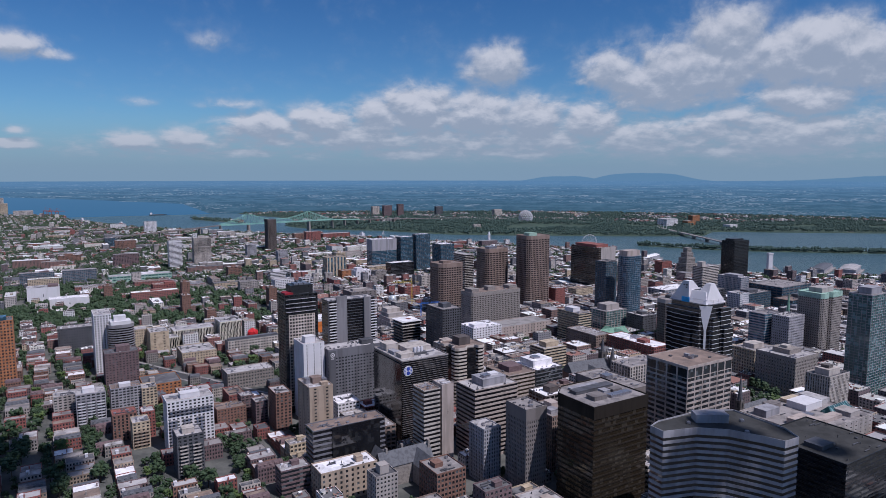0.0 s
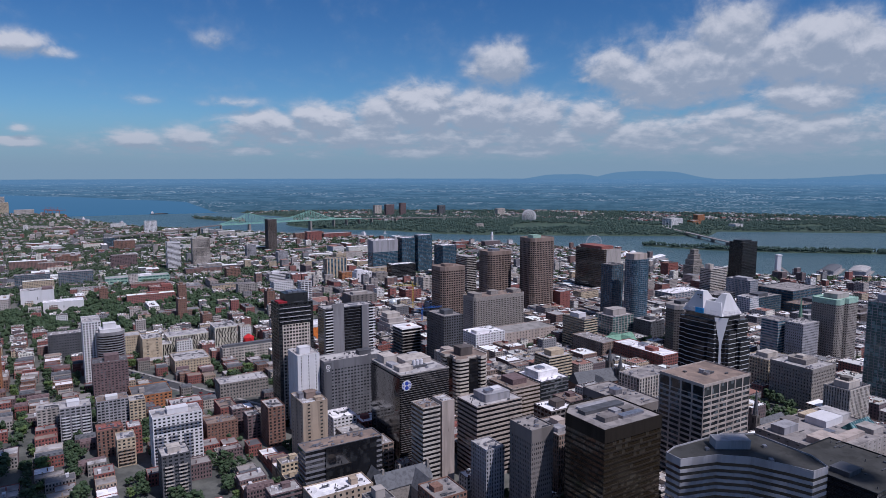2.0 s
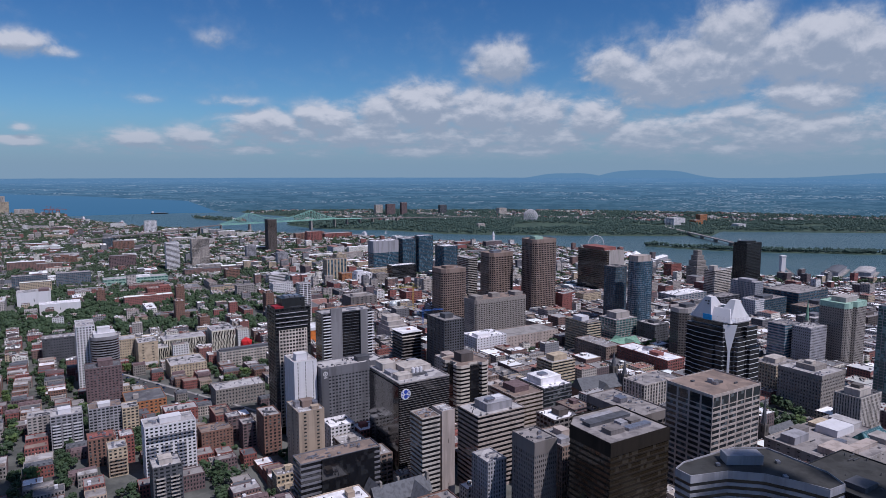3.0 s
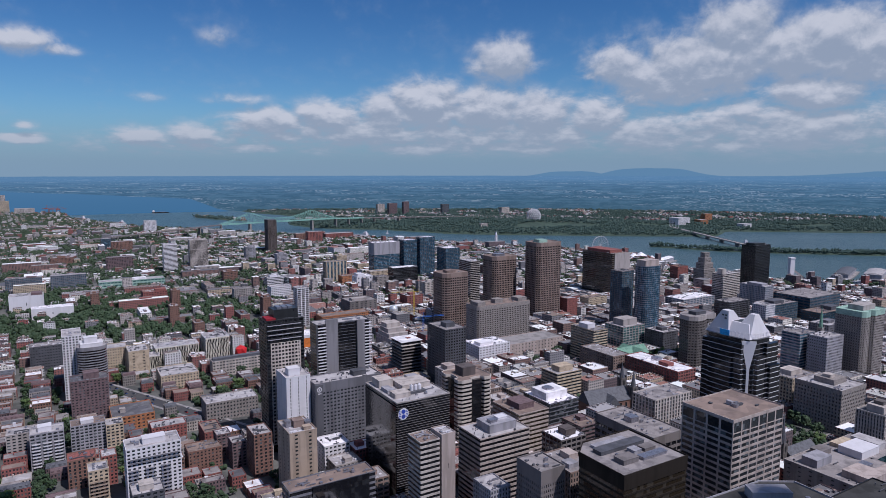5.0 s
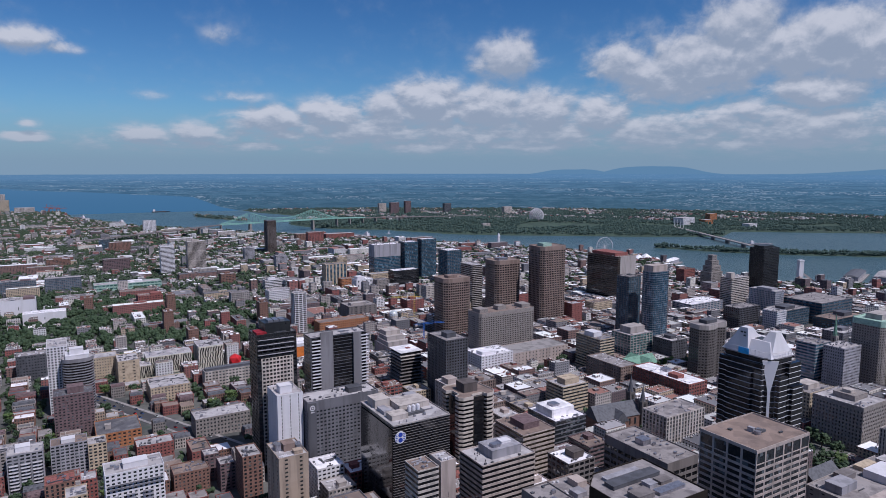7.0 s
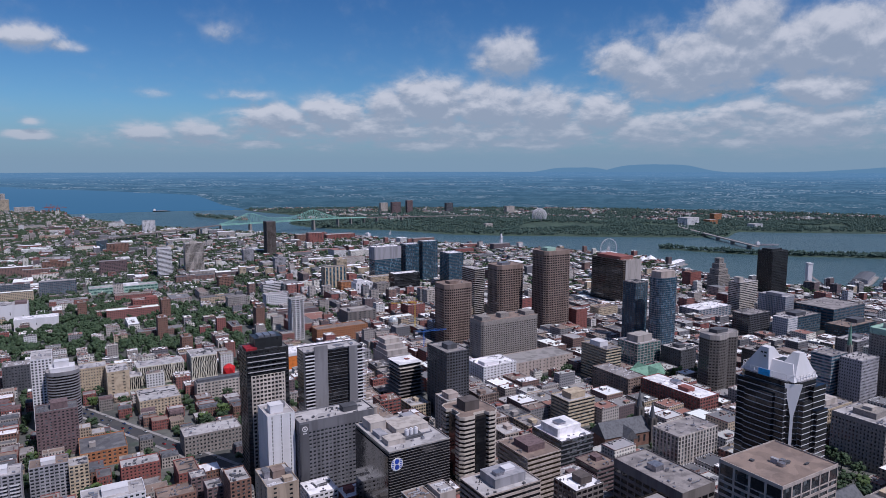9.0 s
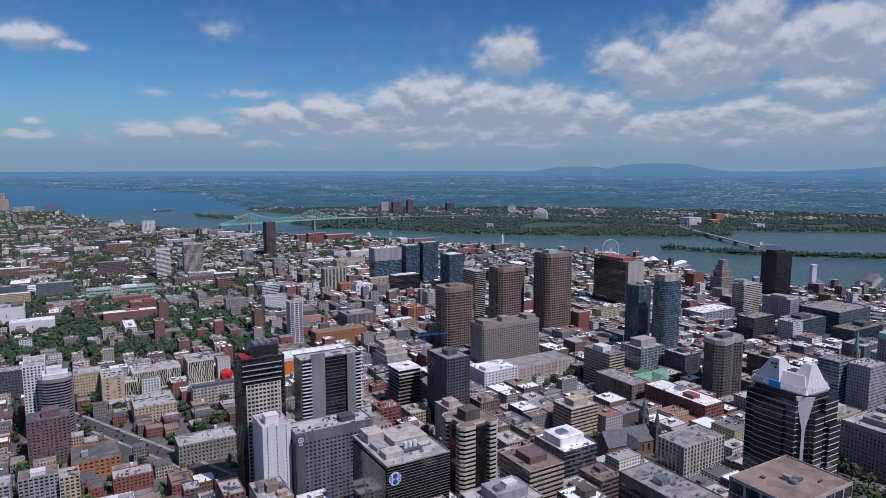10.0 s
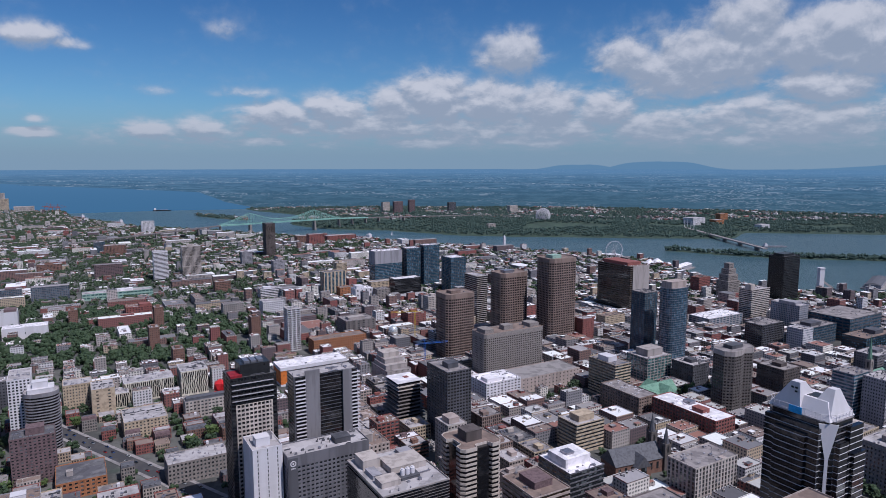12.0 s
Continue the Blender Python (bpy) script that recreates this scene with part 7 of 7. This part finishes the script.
# larger trees in courts and squares
SQUARE_TREES = ((318, 692, 6), (320, 676, 6), (328, 663, 6), (316, 652, 5), (344, 714, 6), (344, 697, 7), (349, 681, 6), (328, 640, 6), (312, 641, 5), (336, 655, 6), (114, 939, 5), (130, 953, 6), (145, 975, 6), (311, 967, 7), (322, 958, 6))
for tx, ty, r in SQUARE_TREES + ((-410, 836, 6), (-364, 800, 8), (-412, 879, 6), (-379, 767, 6), (-253, 776, 7), (-249, 813, 7), (-265, 870, 6), (-395, 819, 7), (-262, 790, 6), (-244, 795, 6), (80, 1012, 5), (135, 1050, 6), (151, 987, 6), (138, 951, 5), (288, 966, 7),
                  (269, 955, 7), (144, 717, 6), (138, 728, 7), (132, 722, 5), (-417, 606, 6), (-382, 578, 6), (-361, 528, 7), (-342, 486, 7), (-306, 477, 6), (-267, 477, 7), (-197, 478, 6), (-181, 469, 7), (-183, 541, 6), (-169, 530, 6), (-397, 564, 7), (-327, 529, 6), (-350, 510, 6)):
    for dx, dy in ((0, 0), (5, 0), (-5, 0), (0, 6), (0, -6), (9, 4), (-9, -4), (9, -6), (-9, 8), (14, 0), (-14, 0)):
        ta, tb = grid_ab(tx + dx, ty + dy)
        if free(ta - r * .5, ta + r * .5, tb - r * .5, tb + r * .5):
            tree(tx + dx, ty + dy, r, rng)
            claim(ta - r * .7, ta + r * .7, tb - r * .7, tb + r * .7)
            break


for i in range(-80, 110):
    for j in range(-45, 75):
        mid = world_xy(i * 62.0 + 31, j * 118.0 + 59)
        town = is_downtown(*mid)
        pa = 62.0
        a0, b0 = i * pa + (j * 23) % 62, j * 118.0
        cx, cy = world_xy(a0 + pa / 2, b0 + 59)
        if cy < 330 or cy > 4300 or not seen(cx, cy, 90):
            continue
        b = b0 + 5
        while b < b0 + 118 - 9:
            w = rng.choice((9.0, 11.0, 13.0, 16.0)) if not town else rng.choice((16.0, 20.0, 26.0))
            w = min(w, b0 + 114 - b)
            if w < 7:
                break
            for col in (0, 1):
                d = rng.choice((14.0, 17.0, 20.0)) if not town else rng.choice((22.0, 24.0, 25.0))
                lot(a0 + 5.5 + rng.uniform(0, 1) if col == 0 else a0 + pa - 5.5 - d - rng.uniform(0, 1), b, d, w)
            if not town:
                for off, chance, r0, r1 in ((pa / 2, 0.9, 3.0, 5.5), (pa / 2 + 6, 0.75, 3.0, 5.0), (1.5, 0.55, 2.4, 4.2), (pa - 2.0, 0.3, 2.4, 4.0)):
                    if rng.random() < chance:
                        green(*world_xy(a0 + off + rng.uniform(-3, 3), b + rng.uniform(0, w)), rng.uniform(r0, r1))
            elif rng.random() < 0.12:
                green(*world_xy(a0 + 1.5, b + w / 2), rng.uniform(2.2, 3.8))
            b += w

# row houses that close the gaps beside the aslant street
for _ in range(900):
    y = rng.uniform(560, 860)
    x = rng.uniform(-430, -130)
    a, b = grid_ab(x, y)
    w, d = rng.choice((11.0, 13.0, 16.0)), rng.choice((14.0, 17.0))
    if count["fill"] < 60 and free(a - 0.5, a + w + 0.5, b - 0.5, b + d + 0.5):
        wall, roof = rng.choice(["brick", "brick_b", "brick", "stone", "beige"]), rng.choice(ROOF_PICK)
        house(a, b, w, d, rng.choice((2, 3, 3, 4)), wall, roof, f"{HOUSE_WALLS[wall]} row house with a {ROOFS[roof]} flat roof", rng)
        claim(a, a + w, b, b + d)
        count["fill"] += 1

# small infill where the rows leave room downtown
for _ in range(1500):
    y = rng.uniform(420, 1100)
    x = rng.uniform(-150, 0.66 * y)
    if not is_downtown(x, y):
        continue
    a, b = grid_ab(x, y)
    d, w = rng.uniform(8, 16), rng.uniform(8, 16)
    d, w = round(d), round(w)
    if free(a - 1, a + d + 1, b - 1, b + w + 1) and rng.random() < 0.8:
        FAR_BOX.append((a, b, d, w, rng.choice((6, 8, 10, 13)), elev(x, y)))
        claim(a - 1, a + d + 1, b - 1, b + w + 1)
    else:
        green(x, y, rng.uniform(2.2, 4.0))

def far_material():
    """Far roofs and walls, each block of its own tone, with rows of windows too small to model."""
    m = bpy.data.materials.new("far_walls")
    m.use_nodes = True
    t = m.node_tree
    n = Net(t)
    bs = t.nodes["Principled BSDF"]
    g = t.nodes.new("ShaderNodeNewGeometry")
    rnd = g.outputs["Random Per Island"]

    def tones(x, cols):
        r = t.nodes.new("ShaderNodeValToRGB")
        r.color_ramp.interpolation = "CONSTANT"
        while len(r.color_ramp.elements) < len(cols):
            r.color_ramp.elements.new(0.5)
        for k, (e, c) in enumerate(zip(r.color_ramp.elements, cols)):
            e.position, e.color = k / len(cols), (*c, 1)
        t.links.new(x, r.inputs[0])
        return r.outputs[0]

    wall = tones(rnd, [(0.26, 0.085, 0.078), (0.318, 0.270, 0.264), (0.19, 0.110, 0.100), (0.58, 0.54, 0.56), (0.212, 0.195, 0.215), (0.42, 0.32, 0.24), (0.138, 0.095, 0.105), (0.62, 0.56, 0.53), (0.24, 0.095, 0.086), (0.135, 0.125, 0.145), (0.42, 0.36, 0.35)])
    roof = tones(n.math("FRACT", n.math("MULTIPLY", rnd, 37.7)), [(0.265, 0.240, 0.242), (0.70, 0.67, 0.70), (0.095, 0.090, 0.105), (0.318, 0.290, 0.308), (0.20, 0.145, 0.130), (0.50, 0.47, 0.49), (0.13, 0.12, 0.13), (0.78, 0.75, 0.79), (0.233, 0.210, 0.220), (0.25, 0.12, 0.10), (0.72, 0.71, 0.71), (0.40, 0.38, 0.38), (0.16, 0.15, 0.165)])
    s = t.nodes.new("ShaderNodeSeparateXYZ")
    t.links.new(g.outputs["Position"], s.inputs[0])
    u = n.math("ADD", n.math("MULTIPLY", s.outputs[0], EX.x + EY.x), n.math("MULTIPLY", s.outputs[1], EX.y + EY.y))
    cu, cz = n.math("FRACT", n.math("MULTIPLY", u, 0.31)), n.math("FRACT", n.math("MULTIPLY", s.outputs[2], 0.31))
    win = n.math("MULTIPLY", n.math("COMPARE", cu, 0.5, 0.24), n.math("COMPARE", cz, 0.5, 0.26))
    wall = n.mix(win, wall, (0.025, 0.028, 0.034))
    s2 = t.nodes.new("ShaderNodeSeparateXYZ")
    t.links.new(g.outputs["Normal"], s2.inputs[0])
    c = n.mix(n.math("GREATER_THAN", s2.outputs[2], 0.6), wall, roof)
    k = n.math("ADD", 0.82, n.math("MULTIPLY", n.noise(g.outputs["Position"], 0.25, 4, 0.6), 0.36))
    n.put(bs.inputs["Base Color"], n.mix(1.0, c, n.xyz(k, k, k), "MULTIPLY"))
    bs.inputs["Roughness"].default_value = 0.85
    return m


def box_field(name, label, rows, material, category="buildings"):
    """Far blocks in one mesh; each with a roof hut."""
    verts, faces = [], []
    rg = random.Random(5)

    def put(a0, a1, b0, b1, z0, z1):
        k = len(verts)
        for z in (z0, z1):
            for a, b in ((a0, b0), (a1, b0), (a1, b1), (a0, b1)):
                verts.append((*world_xy(a, b), z))
        faces.extend([[k + i for i in f] for f in ((4, 5, 6, 7), (0, 1, 5, 4), (1, 2, 6, 5), (2, 3, 7, 6), (3, 0, 4, 7))])

    for a, b, w, d, h, z in rows:
        put(a, a + w, b, b + d, z - 3, z + h)
        far = world_xy(a, b)[1]
        if rg.random() < 0.7:
            ua, ub = rg.uniform(0.1, 0.6), rg.uniform(0.1, 0.6)
            put(a + w * ua, a + w * (ua + 0.25), b + d * ub, b + d * (ub + 0.25), z + h, z + h + rg.uniform(1.5, 3.5))
        if far < 1500:
            for _ in range(rg.choice((2, 3, 5, 6))):
                ua, ub, s1, s2 = rg.uniform(0.06, 0.85), rg.uniform(0.06, 0.85), rg.uniform(0.8, 2.6), rg.uniform(0.8, 2.2)
                put(a + w * ua, a + w * ua + s1, b + d * ub, b + d * ub + s2, z + h, z + h + rg.uniform(0.7, 2.0))
            for q in ((a, a + w, b, b + 0.35), (a, a + w, b + d - 0.35, b + d), (a, a + 0.35, b + 0.35, b + d - 0.35), (a + w - 0.35, a + w, b + 0.35, b + d - 0.35)):
                put(*q, z + h, z + h + 0.8)
    me = bpy.data.meshes.new(name)
    me.from_pydata(verts, [], faces)
    me.materials.append(material)
    return tagged(new(name, me), label, category, kind="stuff")


FAR_WALLS = far_material()
box_field("far_city", "dense low brick and stone city blocks with flat roofs", FAR_BOX + BIG, FAR_WALLS)
WOOD += [(150 + 300 * k / 44, 2345 + 37 * k / 44, 4, 4.5) for k in range(45)]
woods("city_trees", "green trees between the far city blocks", [q for q in WOOD if q[1] < 1500], 3, 5, fine=True)
woods("far_city_trees", "green trees over the low far streets", [q for q in WOOD if q[1] >= 1500], 8, 3)

# woods and suburbs on the islands and the far shore
ISLE, SUB = [], []
rng = random.Random(21)
for _ in range(46000):
    y = 2050 + 2750 * rng.random() ** 0.85
    x = rng.uniform(-0.72, 0.72) * (y + 60)
    z = elev(x, y)
    islet = x < -1100 and y < np.interp(x, FAR_X, FAR_Y) - 60 and y > np.interp(x, NEAR_X, NEAR_Y) + 60
    if z < 2.0 or y < np.interp(x, FAR_X, FAR_Y) - 20 and not islet and not (x > 720 and y > np.interp(x, HAVRE_X, HAVRE_LO)):
        continue
    f = y - np.interp(x, FAR_X, FAR_Y)
    if math.hypot(x, y - 90) > 4780:
        continue
    patch = noise.noise(Vector((x * 0.004, y * 0.004, 3.0)))
    if y > 3750 and patch > 0.0 and rng.random() < 0.16:
        SUB.append((*grid_ab(x, y), rng.uniform(10, 34), rng.uniform(9, 22), rng.uniform(5, 10), z))
    elif patch < 0.26 and not (y > 3600 and rng.random() < 0.35) or islet or 0 < f < 150 and x > -350:
        ISLE.append((x, y, z, rng.uniform(6.0, 9.0)))
for _ in range(420):
    x = rng.uniform(735, 1800)
    lo, hi = np.interp(x, HAVRE_X, HAVRE_LO), np.interp(x, HAVRE_X, HAVRE_HI)
    ISLE.append((x, rng.uniform(lo + 10, hi - 8), 2.5, rng.uniform(6.0, 10.0)))
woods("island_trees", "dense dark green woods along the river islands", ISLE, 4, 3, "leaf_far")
box_field("far_suburb", "low pale suburban roofs beyond the river", SUB, FAR_WALLS)

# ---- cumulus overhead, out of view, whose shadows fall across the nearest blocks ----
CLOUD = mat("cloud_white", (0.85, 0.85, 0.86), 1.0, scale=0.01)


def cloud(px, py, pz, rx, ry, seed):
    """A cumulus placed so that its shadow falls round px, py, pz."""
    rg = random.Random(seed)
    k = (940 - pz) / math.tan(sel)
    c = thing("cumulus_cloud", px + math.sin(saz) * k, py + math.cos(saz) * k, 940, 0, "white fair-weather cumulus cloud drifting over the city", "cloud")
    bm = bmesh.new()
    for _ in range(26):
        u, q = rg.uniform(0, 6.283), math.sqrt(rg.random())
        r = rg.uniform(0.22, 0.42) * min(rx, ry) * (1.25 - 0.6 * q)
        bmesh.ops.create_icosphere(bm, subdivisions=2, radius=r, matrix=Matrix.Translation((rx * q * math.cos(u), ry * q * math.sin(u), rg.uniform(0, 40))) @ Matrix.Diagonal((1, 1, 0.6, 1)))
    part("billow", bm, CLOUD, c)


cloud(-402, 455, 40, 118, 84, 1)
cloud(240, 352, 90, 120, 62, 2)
